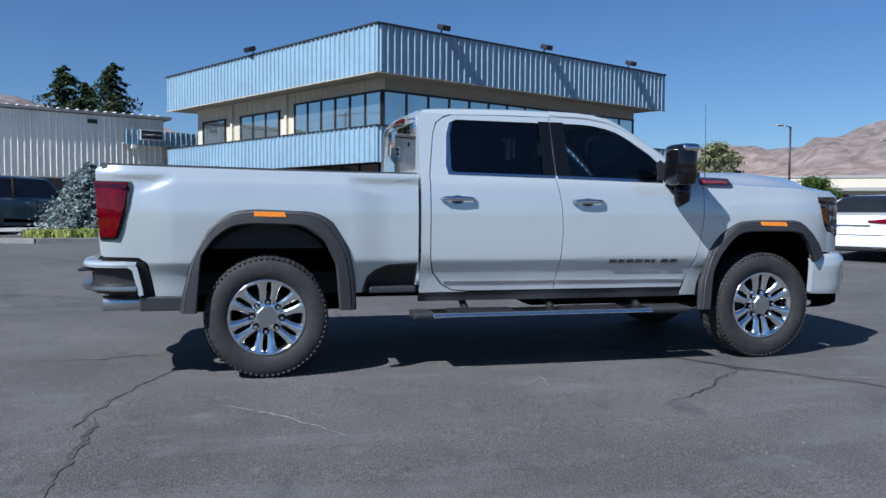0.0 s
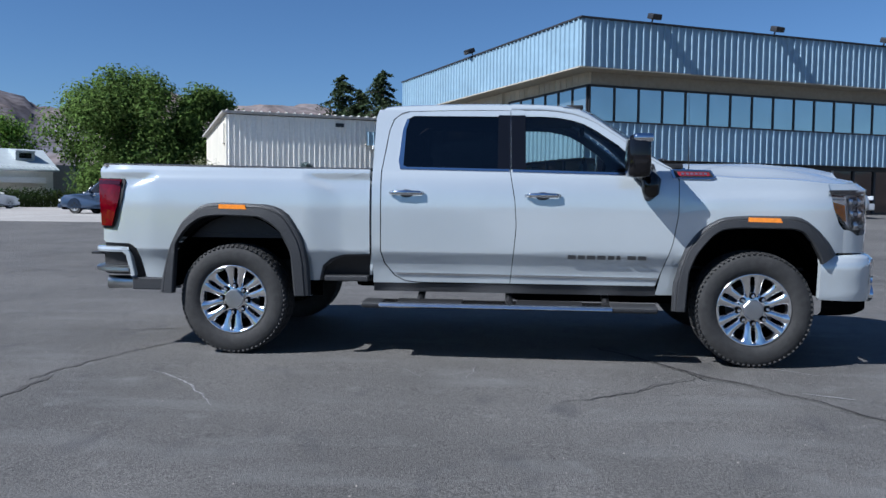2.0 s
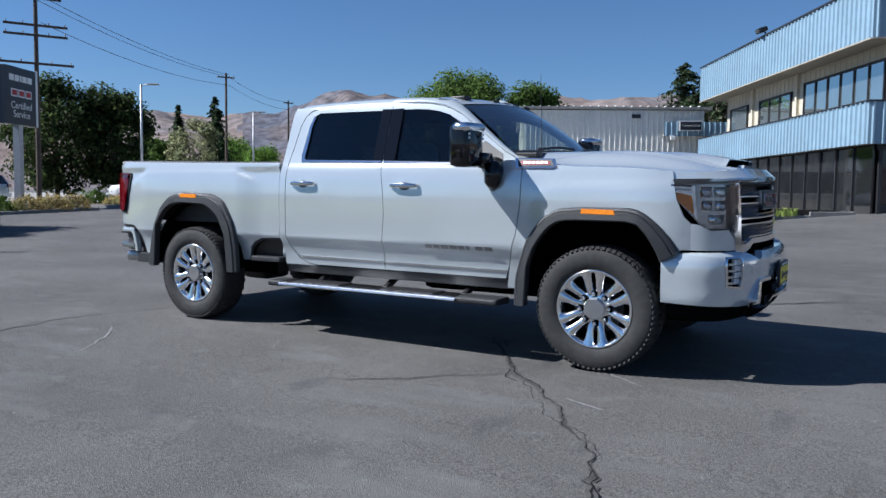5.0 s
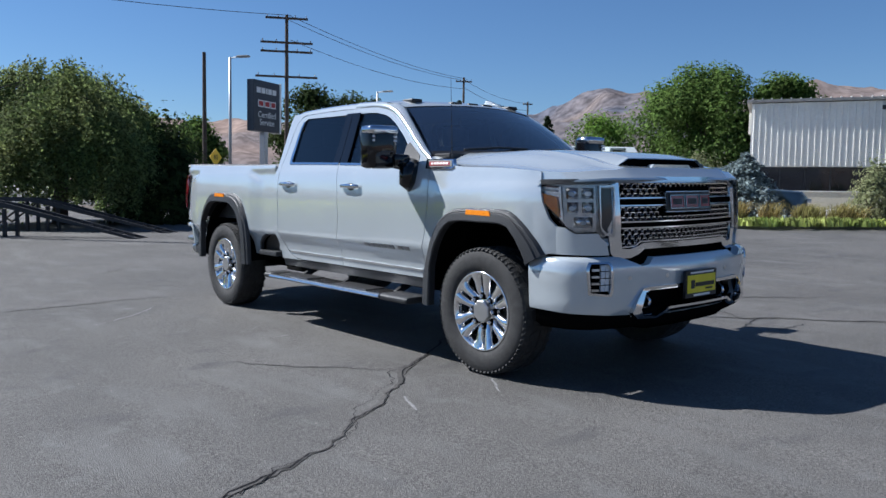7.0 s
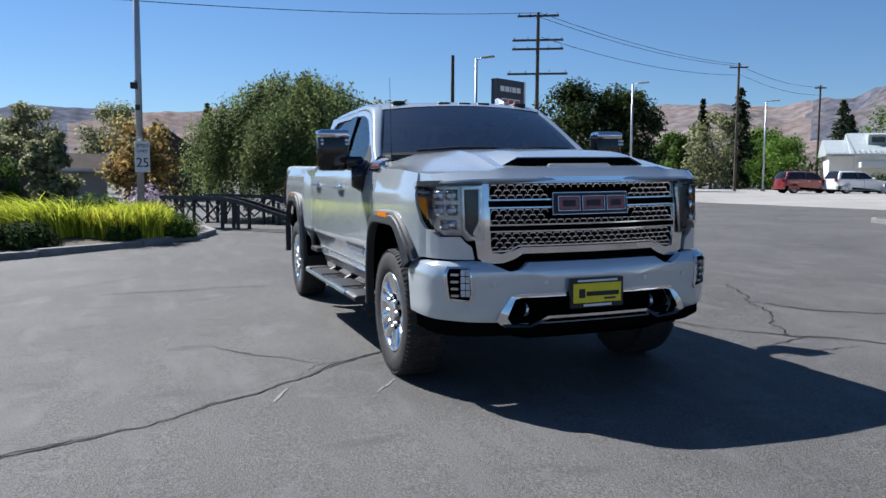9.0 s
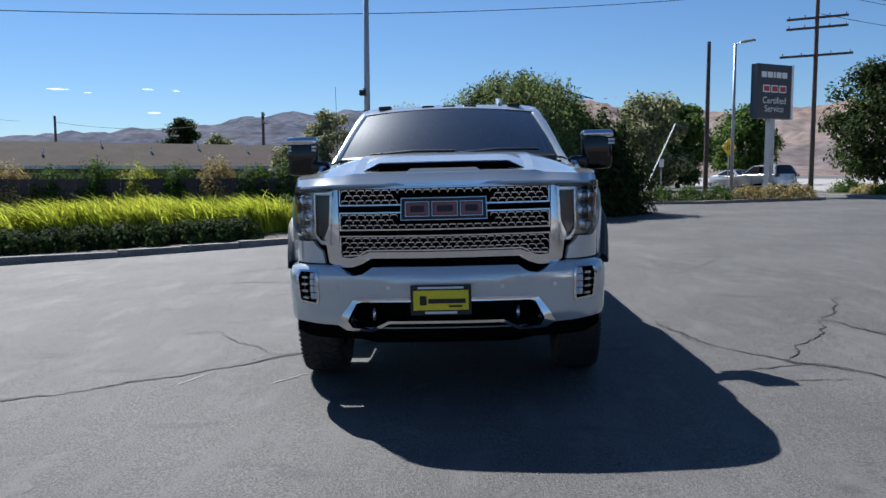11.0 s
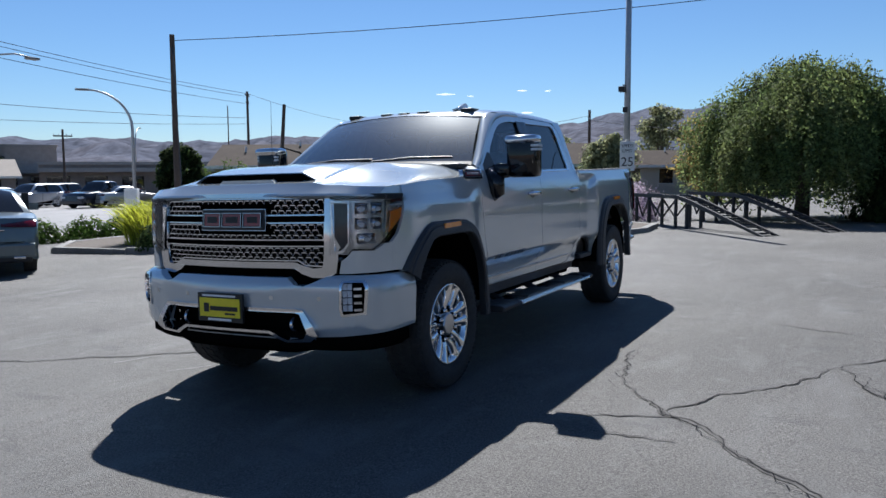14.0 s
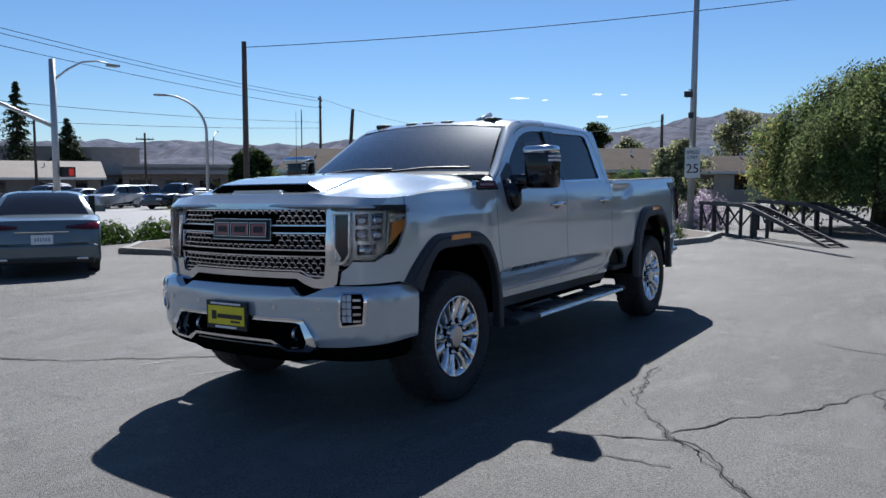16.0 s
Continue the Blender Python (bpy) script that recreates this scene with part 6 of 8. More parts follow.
def wheel_mesh(hub):
    """One wheel about its own axle (y), outer side at -y."""
    R, half = 0.441, 0.14
    prof = [(0.268, -0.115), (0.285, -0.132), (0.33, -0.147), (0.37, -0.146), (0.405, -0.139), (0.429, -0.122), (0.4345, -0.08), (0.435, 0.0), (0.4345, 0.08), (0.429, 0.122), (0.40, 0.138), (0.33, 0.147), (0.268, 0.115)]
    n = 64
    rows = [[(r * math.cos(2 * math.pi * k / n), y, r * math.sin(2 * math.pi * k / n)) for k in range(n)] for r, y in prof]
    ty = loft("tyre", rows, MAT_TYRE, hub, "black all-terrain tyre", closed=True)
    bm = bmesh.new()
    for k in range(68):
        a = 2 * math.pi * k / 68
        rot = Matrix.Rotation(a, 4, "Y")
        for y0, y1, w in ((-0.124, -0.085, 0.0145), (0.085, 0.124, 0.0145)):
            yy = (0.008 if k % 2 else -0.002) * (1 if y0 > 0 else -1)
            vs = add_box(bm, 0.418, 0.4395, y0 + yy * 0.3, y1 + yy, -w, w)
            for v in vs:
                if v.co.x > 0.43 and abs(v.co.y) > 0.11:
                    v.co.x -= 0.006
            bmesh.ops.transform(bm, matrix=rot, verts=vs)
        for y0, y1 in ((-0.072, -0.01), (0.012, 0.074)):
            vs = add_box(bm, 0.42, R, y0, y1, -0.018, 0.015)
            bmesh.ops.rotate(bm, cent=(R, (y0 + y1) / 2, 0), matrix=Matrix.Rotation(radians(22 if y0 < 0 else -22), 3, "X"), verts=vs)
            bmesh.ops.transform(bm, matrix=Matrix.Rotation(a + (0.03 if k % 2 else 0.0), 4, "Y"), verts=vs)
        vs = add_box(bm, 0.404, 0.4285, -0.1350, -0.118, -0.0085, 0.0085)
        bmesh.ops.rotate(bm, cent=(0.416, -0.13, 0), matrix=Matrix.Rotation(radians(-34), 3, "Z"), verts=vs)
        bmesh.ops.transform(bm, matrix=Matrix.Rotation(a + 0.02, 4, "Y"), verts=vs)
    part("tread", bm, MAT_TYRE, ty)
    rim_prof = [(0.272, -0.118), (0.278, -0.128), (0.270, -0.134), (0.258, -0.128), (0.248, -0.11), (0.238, -0.07), (0.232, 0.10)]
    rows = [[(r * math.cos(2 * math.pi * k / n), y, r * math.sin(2 * math.pi * k / n)) for k in range(n)] for r, y in rim_prof]
    rim = loft("rim", rows, MAT_WHEEL, hub, "chrome twin-spoke wheel", closed=True)
    # backing and disc kept dark: the shade behind the spokes is in their colour
    rows = [[(r * math.cos(2 * math.pi * k / 32), y, r * math.sin(2 * math.pi * k / 32)) for k in range(32)] for r, y in ((0.235, 0.02), (0.05, 0.02))]
    loft("brake_backing", rows, MAT_GAPSHADE, rim, closed=True)
    rows = [[(r * math.cos(2 * math.pi * k / 32), y, r * math.sin(2 * math.pi * k / 32)) for k in range(32)] for r, y in ((0.18, -0.005), (0.18, -0.02), (0.09, -0.02))]
    loft("brake_disc", rows, MAT_TRIM, rim, closed=True)
    st_r = (0.098, 0.120, 0.140, 0.175, 0.215, 0.245, 0.268)
    st_y = (-0.088, -0.094, -0.101, -0.108, -0.114, -0.120, -0.124)
    st_g = (0.0, 0.002, 0.012, 0.014, 0.0145, 0.0130, 0.0)
    st_w = (0.054, 0.056, 0.062, 0.068, 0.077, 0.090, 0.118)
    for k in range(6):
        rot = Matrix.Rotation(2 * math.pi * k / 6 + math.pi / 2, 3, "Y")
        for q in (-1, 1):
            bm = bmesh.new()
            rings = []
            for r, y, g, w in zip(st_r, st_y, st_g, st_w):
                m = w - g
                sec = ((g, 0.035), (g, 0.004), (g + 0.15 * m, -0.006), (g + 0.45 * m, -0.010), (g + 0.7 * m, -0.007), (g + 0.88 * m, 0.001), (w, 0.012), (w, 0.04))
                rings.append([bm.verts.new(rot @ Vector((math.sqrt(r * r - t * t) if r > t else 0, y + dy, q * t))) for t, dy in sec])
            for r1, r2 in zip(rings, rings[1:]):
                for i in range(len(r1) - 1):
                    bm.faces.new((r1[i], r1[i + 1], r2[i + 1], r2[i]))
            bmesh.ops.recalc_face_normals(bm, faces=bm.faces[:])
            part("spoke", bm, MAT_WHEEL, rim, "", True)
    rows = [[(r * math.cos(2 * math.pi * k / 32), y, r * math.sin(2 * math.pi * k / 32)) for k in range(32)] for r, y in ((0.128, -0.05), (0.124, -0.086), (0.112, -0.092), (0.06, -0.095))]
    loft("hub_plate", rows, MAT_WHEEL, rim, closed=True)
    oc = [[(r * math.cos(2 * math.pi * (k + 0.5) / 8), y, r * math.sin(2 * math.pi * (k + 0.5) / 8)) for k in range(8)] for r, y in ((0.080, -0.09), (0.080, -0.120), (0.072, -0.128), (0.001, -0.130))]
    loft("centre_cap", oc, MAT_SATIN, rim, "grey octagonal centre cap", closed=True, smooth=False)
    for k in range(8):
        a = 2 * math.pi * k / 8
        x, z = 0.105 * math.cos(a), 0.105 * math.sin(a)
        # raised near-black disc stands in for the shaded hollow round the nut
        part("nut_recess", tube_bm([(x, -0.088, z), (x, -0.1085, z)], 0.0225, 10), MAT_GAPSHADE, rim)
        part("wheel_nut", tube_bm([(x, -0.085, z), (x, -0.124, z), (x, -0.132, z)], [0.0155, 0.0150, 0.009], 8), MAT_WHEEL, rim)


def add_wheel(x, s, spin):
    hub = new("wheel")
    hub.parent = truck
    hub.matrix_local = pose(x, s * 0.885, 0.442, 0, 0, 0 if s < 0 else 180) @ Matrix.Rotation(radians(spin), 4, "Y")
    hub["label"] = "chrome wheel with an all-terrain tyre"
    wheel_mesh(hub)


for x, s, spin in ((0.0, -1, 4), (4.036, -1, -3), (0.0, 1, 14), (4.036, 1, 22)):
    add_wheel(x, s, spin)


def truck_rest():
    # load bed: floor, walls, rails, tailgate
    part("bed_floor", box_bm(-1.10, 1.10, -0.90, 0.90, 0.93, 0.96), MAT_BLACK, truck)
    for s in (-1, 1):
        part("bed_wall", box_bm(-1.10, 1.10, s * 0.87 - 0.02, s * 0.87 + 0.02, 0.96, 1.485), MAT_BLACK, truck)
        rows = []
        for x in (-1.11, -0.6, 0.0, 0.6, 1.105):
            z = 1.512 - 0.030 * smooth01((x + 1.2) / 2.3) - 0.002
            rows.append([(x, s * 0.86, z - 0.02), (x, s * 0.865, z + 0.012), (x, s * 0.90, z + 0.016), (x, s * 0.925, z + 0.010), (x, s * 0.940, z - 0.012)])
        loft("bed_rail_cap", rows, MAT_TRIM, truck)
    part("bed_front", box_bm(1.085, 1.105, -0.90, 0.90, 0.93, 1.47), MAT_PAINT, truck)
    bm = bmesh.new()
    add_prism(bm, [(-1.13, 0.90), (-1.142, 1.0), (-1.135, 1.30), (-1.150, 1.485), (-1.138, 1.50), (-1.10, 1.498), (-1.10, 0.90)], -0.85, 0.85, "y")
    tg = part("tailgate", bm, MAT_PAINT, truck)
    part("tailgate_handle", box_bm(-1.160, -1.132, -0.14, 0.14, 1.33, 1.39, 0.008), MAT_CHROME, tg)
    part("rear_plate_recess", box_bm(-1.31, -1.29, -0.2, 0.2, 0.64, 0.76), MAT_BLACK, truck)
    part("bumper_top", box_bm(-1.28, -1.08, -0.85, 0.85, 0.775, 0.79), MAT_BLACK, truck)
    # frame, axles, exhaust
    for s in (-1, 1):
        part("frame_rail", box_bm(-1.1, 4.75, s * 0.48 - 0.05, s * 0.48 + 0.05, 0.55, 0.72), MAT_BLACK, truck)
    for x in (0.0, 4.036):
        part("axle", tube_bm([(x, -0.8, 0.44), (x, 0.8, 0.44)], 0.06, 10), MAT_BLACK, truck)
        part("differential", box_bm(x - 0.18, x + 0.18, -0.2, 0.15, 0.30, 0.58, 0.06), MAT_BLACK, truck)
    part("exhaust_tip", tube_bm([(-0.55, -0.76, 0.545), (-1.12, -0.86, 0.545)], 0.055, 16), MAT_SATIN, truck, "bright exhaust tail pipe", True)
    part("spare_wheel", tube_bm([(-0.85, 0, 0.50), (-0.85, 0, 0.74)], 0.40, 24), MAT_TYRE, truck)
    # underside parts in near black carry the shade beneath the truck
    part("underbody", box_bm(1.15, 4.6, -0.80, 0.80, 0.62, 0.70), MAT_GAPSHADE, truck)
    part("fuel_tank", box_bm(0.75, 2.6, 0.15, 0.75, 0.42, 0.62, 0.05), MAT_GAPSHADE, truck)
    part("transmission", box_bm(2.2, 4.3, -0.35, 0.35, 0.38, 0.64, 0.06), MAT_GAPSHADE, truck)
    # cabin
    part("cabin_floor", box_bm(1.16, 3.45, -0.90, 0.90, 0.70, 0.76), MAT_CABIN, truck)
    part("firewall", box_bm(3.44, 3.50, -0.88, 0.88, 0.70, 1.50), MAT_GAPSHADE, truck)
    rows = [[(x, y, z) for y in (-0.86, -0.4, 0, 0.4, 0.86)] for x, z in ((3.45, 1.50), (3.2, 1.51), (3.02, 1.49), (2.94, 1.42), (2.98, 1.1), (3.05, 0.76))]
    loft("dashboard", rows, MAT_CABIN, truck)
    bm = bmesh.new()
    ring = [Vector((2.78 + 0.06 * math.cos(a), 0.42 + 0.19 * math.sin(a), 1.38 + 0.18 * math.cos(a))) for a in [2 * math.pi * k / 24 for k in range(25)]]
    add_tube(bm, ring, 0.016, 8, caps=False)
    add_tube(bm, [(2.78, 0.42, 1.38), (2.98, 0.42, 1.30)], 0.03, 8)
    part("steering_wheel", bm, MAT_CABIN, truck, "", True)
    for x, ys in ((2.25, (-0.42, 0.42)), (1.42, (-0.42, 0.42))):
        for y in ys:
            st = part("seat", box_bm(x - 0.1, x + 0.42, y - 0.26, y + 0.26, 0.95, 1.12, 0.05), MAT_CABIN, truck, "", True)
            part("seat_back", box_bm(x - 0.16, x, y - 0.25, y + 0.25, 1.05, 1.66, 0.05, ), MAT_CABIN, st, "", True)
            part("headrest", box_bm(x - 0.17, x - 0.06, y - 0.14, y + 0.14, 1.66, 1.84, 0.04), MAT_CABIN, st, "", True)
    part("rear_view_mirror", box_bm(2.78, 2.82, -0.12, 0.12, 1.80, 1.87, 0.015), MAT_BLACK, truck)
    part("headliner", box_bm(1.2, 2.75, -0.72, 0.72, 1.935, 1.95), MAT_CABIN, truck)


truck_rest()

# ---- trees and planting ----
def leaf_mesh(name, centers, normals, sizes, mat, parent=None, label="", aspect=0.55, seed=1):
    """Many small pointed leaves, each a folded diamond."""
    rng = np.random.default_rng(seed)
    c = np.asarray(centers, dtype=float)
    n = len(c)
    nrm = np.asarray(normals, dtype=float) + rng.normal(0, 0.55, (n, 3))
    nrm /= np.linalg.norm(nrm, axis=1)[:, None] + 1e-9
    ref = rng.normal(0, 1, (n, 3))
    a = np.cross(nrm, ref)
    a /= np.linalg.norm(a, axis=1)[:, None] + 1e-9
    b = np.cross(nrm, a)
    s = np.asarray(sizes, dtype=float)[:, None]
    v = np.empty((n, 4, 3))
    v[:, 0] = c - a * s
    v[:, 1] = c + b * s * aspect + nrm * s * 0.15
    v[:, 2] = c + a * s
    v[:, 3] = c - b * s * aspect + nrm * s * 0.15
    me = bpy.data.meshes.new(name)
    me.vertices.add(4 * n)
    me.vertices.foreach_set("co", v.reshape(-1))
    me.loops.add(4 * n)
    me.loops.foreach_set("vertex_index", np.arange(4 * n, dtype=np.int32))
    me.polygons.add(n)
    me.polygons.foreach_set("loop_start", np.arange(0, 4 * n, 4, dtype=np.int32))
    me.materials.append(mat)
    me.update()
    me.validate()
    ob = new(name, me)
    if parent:
        ob.parent = parent
    if label:
        ob["label"] = label
    return ob


def broad_tree(m, height, width, mat, label, leaves=9000, leaf=0.16, seed=1, trunk=0.28, group="", base=0.22, clumps=70):
    """Trunk, forking limbs, and a crown of leaf clumps with gaps between them."""
    rng = np.random.default_rng(seed)
    t = thing("tree", m, label, "tree", group)
    bm = bmesh.new()
    add_tube(bm, [(0, 0, 0), (0.05, 0.02, height * 0.2), (-0.04, 0.05, height * 0.45)], [trunk, trunk * 0.8, trunk * 0.5], 10)
    cen = []
    for k in range(clumps):
        u = rng.uniform(0, 1)
        a = rng.uniform(0, 2 * np.pi)
        z = height * (base + (0.95 - base) * u)
        prof = np.sin(np.pi * (0.12 + 0.80 * u)) ** 0.7
        r = width / 2 * prof * np.sqrt(rng.uniform(0.05, 1.0)) * rng.uniform(0.72, 0.95)
        cen.append((r * np.cos(a), r * np.sin(a), z, width * rng.uniform(0.11, 0.18)))
    for x, y, z, r in cen[:14]:
        add_tube(bm, [(0, 0, height * 0.25), (x * 0.4, y * 0.4, z * 0.6 + height * 0.12), (x * 0.9, y * 0.9, z)], [trunk * 0.45, trunk * 0.25, trunk * 0.08], 6)
    part("trunk", bm, MAT_BARK, t, "", True)
    per = leaves // clumps
    pts, nr = [], []
    for x, y, z, r in cen:
        d = rng.normal(0, 1, (per, 3))
        d /= np.linalg.norm(d, axis=1)[:, None]
        rad = r * rng.uniform(0.35, 1.12, (per, 1))
        p = d * rad * np.array([1, 1, 0.85]) + (x, y, z)
        pts.append(p)
        nr.append(d + np.array([0, 0, 0.5]))
    pts, nr = np.concatenate(pts), np.concatenate(nr)
    leaf_mesh("crown", pts, nr, rng.uniform(0.7, 1.3, len(pts)) * leaf, mat, t, seed=seed + 1)
    return t


def conifer(m, height, width, mat, label, seed=1, tiers=26, leaf=0.16, per=22, name="conifer_tree", bottom=0.06, group="", taper=0.8):
    """A straight trunk with whorls of drooping boughs, ragged at the edge."""
    rng = np.random.default_rng(seed)
    t = thing(name, m, label, "tree", group)
    bm = bmesh.new()
    add_tube(bm, [(0, 0, 0), (0, 0, height * 0.5), (0, 0, height * 0.98)], [height * 0.02, height * 0.012, 0.02], 8)
    pts, nr = [], []
    for k in range(tiers * 2):
        f0 = k / (tiers * 2 - 1)
        n = int(9 - 4 * f0)
        for j in range(n):
            f = min(1.0, max(0.0, f0 + rng.normal(0, 0.02)))
            z = height * (bottom + (1 - bottom) * f)
            a = rng.uniform(0, 2 * np.pi)
            lobe = 1 + 0.18 * np.sin(2 * a + 9 * f + seed) + 0.12 * np.sin(5 * a - 14 * f)
            ln = (width / 2) * (1 - f) ** taper * rng.uniform(0.55, 1.2) * lobe + 0.12
            q = np.linspace(0.08, 1, per)[:, None]
            d = np.array([np.cos(a), np.sin(a), 0])
            p = d * q * ln + np.array([0, 0, z]) + np.array([0, 0, -0.28 * ln]) * q ** 1.6
            p = p + rng.normal(0, 0.06 * ln + 0.03, (per, 3)) * np.array([1, 1, 0.6])
            pts.append(p)
            nr.append(np.tile([d[0] * 0.4, d[1] * 0.4, 1.0], (per, 1)))
            if j % 3 == 0:
                add_tube(bm, [(0, 0, z), tuple(d * ln * 0.9 + np.array([0, 0, z - 0.2 * ln]))], [height * 0.004 + 0.01, 0.008], 4)
    part("trunk", bm, MAT_BARK, t)
    pts, nr = np.concatenate(pts), np.concatenate(nr)
    leaf_mesh("crown", pts, nr, rng.uniform(0.6, 1.3, len(pts)) * leaf, mat, t, aspect=0.4, seed=seed)
    return t


def weeping_tree(m, height, width, label, seed=5):
    """A domed crown of long hanging strands of small leaves."""
    rng = np.random.default_rng(seed)
    t = thing("weeping_tree", m, label, "tree")
    bm = bmesh.new()
    add_tube(bm, [(0, 0, 0), (0.1, 0.05, 1.2), (0.0, 0.1, 2.4), (0.15, 0, height * 0.8)], [0.24, 0.19, 0.15, 0.06], 10)
    for k in range(16):
        a = 2 * np.pi * k / 16 + rng.uniform(-0.2, 0.2)
        r = width / 2 * rng.uniform(0.45, 0.85)
        z = height * rng.uniform(0.72, 0.98)
        add_tube(bm, [(0, 0, height * 0.45), (r * 0.4 * np.cos(a), r * 0.4 * np.sin(a), z), (r * np.cos(a), r * np.sin(a), z * 0.9)], [0.09, 0.05, 0.02], 6)
    part("trunk", bm, MAT_BARK, t, "", True)
    pts, nr = [], []
    for k in range(2000):
        a = rng.uniform(0, 2 * np.pi)
        u = np.sqrt(rng.uniform(0.02, 1))
        lump = 1 + 0.13 * np.sin(3 * a + 1.0) + 0.08 * np.sin(7 * a) + 0.06 * rng.normal()
        r = width / 2 * u * lump
        top = height * (1.0 - 0.42 * u ** 2.6) * rng.uniform(0.92, 1.04) + 0.25 * np.sin(5 * a + 3 * u)
        low = height * rng.uniform(0.02, 0.22) if u > 0.6 else height * rng.uniform(0.35, 0.7)
        ln = max(0.5, top - low) * rng.uniform(0.5, 1.0)
        n = int(ln / 0.040) + 4
        f = np.linspace(0, 1, n)
        x = np.cos(a) * (r + 0.22 * np.sin(f * 2.2)) + rng.normal(0, 0.07, n) + 0.12 * np.sin(f * 5 + k)
        y = np.sin(a) * (r + 0.22 * np.sin(f * 2.2)) + rng.normal(0, 0.07, n)
        z = top - ln * f + rng.normal(0, 0.03, n)
        pts.append(np.stack([x, y, z], 1))
        nr.append(np.tile([np.cos(a), np.sin(a), 0.7], (n, 1)))
    # sprigs that stand up out of the top
    for k in range(26):
        a, u = rng.uniform(0, 2 * np.pi), rng.uniform(0, 0.7)
        n = 12
        f = np.linspace(0, 1, n)
        r = width / 2 * u
        pts.append(np.stack([np.cos(a) * r + 0.25 * f * np.cos(k), np.sin(a) * r + 0.25 * f * np.sin(k * 2), height * (1 - 0.42 * u ** 2.6) + f * rng.uniform(0.1, 0.35)], 1))
        nr.append(np.tile([0.3, 0.3, 0.8], (n, 1)))
    pts, nr = np.concatenate(pts), np.concatenate(nr)
    leaf_mesh("crown", pts, nr, rng.uniform(0.6, 1.3, len(pts)) * 0.056, MAT_WEEP, t, aspect=0.5, seed=seed)
    return t


def shrub(m, rx, ry, h, mat, label, name="shrub", category="shrub", n=1800, leaf=0.07, seed=1, group=""):
    """A mound of leaves, close at the surface and uneven."""
    rng = np.random.default_rng(seed)
    t = thing(name, m, label, category, group)
    d = rng.normal(0, 1, (n, 3))
    d /= np.linalg.norm(d, axis=1)[:, None]
    d[:, 2] = np.abs(d[:, 2])
    az = np.arctan2(d[:, 1], d[:, 0])
    lump = 1 + 0.12 * np.sin(4 * az + seed) + 0.10 * np.sin(9 * az + 2 * seed) * d[:, 2] + rng.normal(0, 0.06, n)
    rad = (rng.uniform(0.55, 1.0, n) ** 0.5) * lump
    p = d * rad[:, None] * np.array([rx, ry, h])
    leaf_mesh("foliage", p, d + np.array([0, 0, 0.3]), rng.uniform(0.6, 1.4, n) * leaf, mat, t, seed=seed)
    bm = bmesh.new()
    for k in range(7):
        a = 2 * math.pi * k / 7
        add_tube(bm, [(0.04 * math.cos(a), 0.04 * math.sin(a), -0.02), (rx * 0.5 * math.cos(a), ry * 0.5 * math.sin(a), h * 0.6)], [0.02, 0.008], 5)
    part("stem_clump", bm, MAT_BARK, t)
    return t


def grass_clump(name, spots, blades, length, mat, label, seed=1, lean=(0.25, 0.1), width=0.014, category="ornamental grass", kind="stuff"):
    """Arching blades that rise from a list of rooted spots."""
    rng = np.random.default_rng(seed)
    verts, faces = [], []
    for x0, y0, r in spots:
        tall = length * (1 + 0.10 * math.sin(1.7 * y0 + 0.6 * x0) + rng.normal(0, 0.09))
        for k in range(blades):
            a, q = rng.uniform(0, 2 * np.pi), r * math.sqrt(rng.uniform(0, 1))
            x, y = x0 + q * math.cos(a), y0 + q * math.sin(a)
            z = ground_z(x, y) + 0.10
            ln = tall * (rng.uniform(0.5, 1.0) if k % 9 else rng.uniform(0.90, 1.10))
            dx = lean[0] + 0.30 * rng.normal()
            dy = lean[1] + 0.30 * rng.normal()
            w = width * rng.uniform(0.7, 1.3)
            sx, sy = -math.sin(a) * w, math.cos(a) * w
            i = len(verts)
            for f in (0.0, 0.4, 0.75):
                cx, cy, cz = x + dx * ln * f * f * 0.7, y + dy * ln * f * f * 0.7, z + ln * (f - 0.28 * f ** 2.5)
                wf = 1 - 0.4 * f
                verts.append((cx - sx * wf, cy - sy * wf, cz))
                verts.append((cx + sx * wf, cy + sy * wf, cz))
            verts.append((x + dx * ln * 0.75, y + dy * ln * 0.75, z + ln * 0.72))
            faces += [(i, i + 1, i + 3, i + 2), (i + 2, i + 3, i + 5, i + 4), (i + 4, i + 5, i + 6)]
    ob = raw_object(name, verts, faces, mat)
    return tagged(ob, label, category, kind=kind)


weeping_tree(on_ground(-18.0, 1.9), 4.65, 6.1, "dense weeping tree with green-brown hanging foliage")
shrub(on_ground(-17.0, 4.7), 1.6, 1.6, 3.2, MAT_LEAF_DARK, "dark round evergreen bush beside the weeping tree", n=7000, leaf=0.09, seed=8)
broad_tree(on_ground(-34.0, 62.5), 12.2, 14.5, MAT_LEAF, "large green broadleaf tree behind the service building", 46000, 0.18, 11, 0.4, base=0.10)
broad_tree(on_ground(-27.5, 66.0), 11.0, 9.0, MAT_LEAF, "large green broadleaf tree behind the service building", 27000, 0.18, 12, 0.35, base=0.10)
conifer(on_ground(-27.5, 122), 21.5, 15.0, MAT_CONIFER, "tall dark spruce far behind the roofs", 21, leaf=0.40, taper=0.48)
conifer(on_ground(-24.5, 121), 19.0, 12.5, MAT_CONIFER, "tall dark spruce far behind the roofs", 22, leaf=0.40, taper=0.48)
conifer(on_ground(-20.0, 118), 21.5, 15.5, MAT_CONIFER, "tall dark spruce far behind the roofs", 23, leaf=0.40, taper=0.48)
conifer(on_ground(-4.84, 18.3), 2.15, 3.3, MAT_SPRUCE, "small blue-grey spruce in the planting bed", 24, 26, 0.07, 64, "blue_spruce")
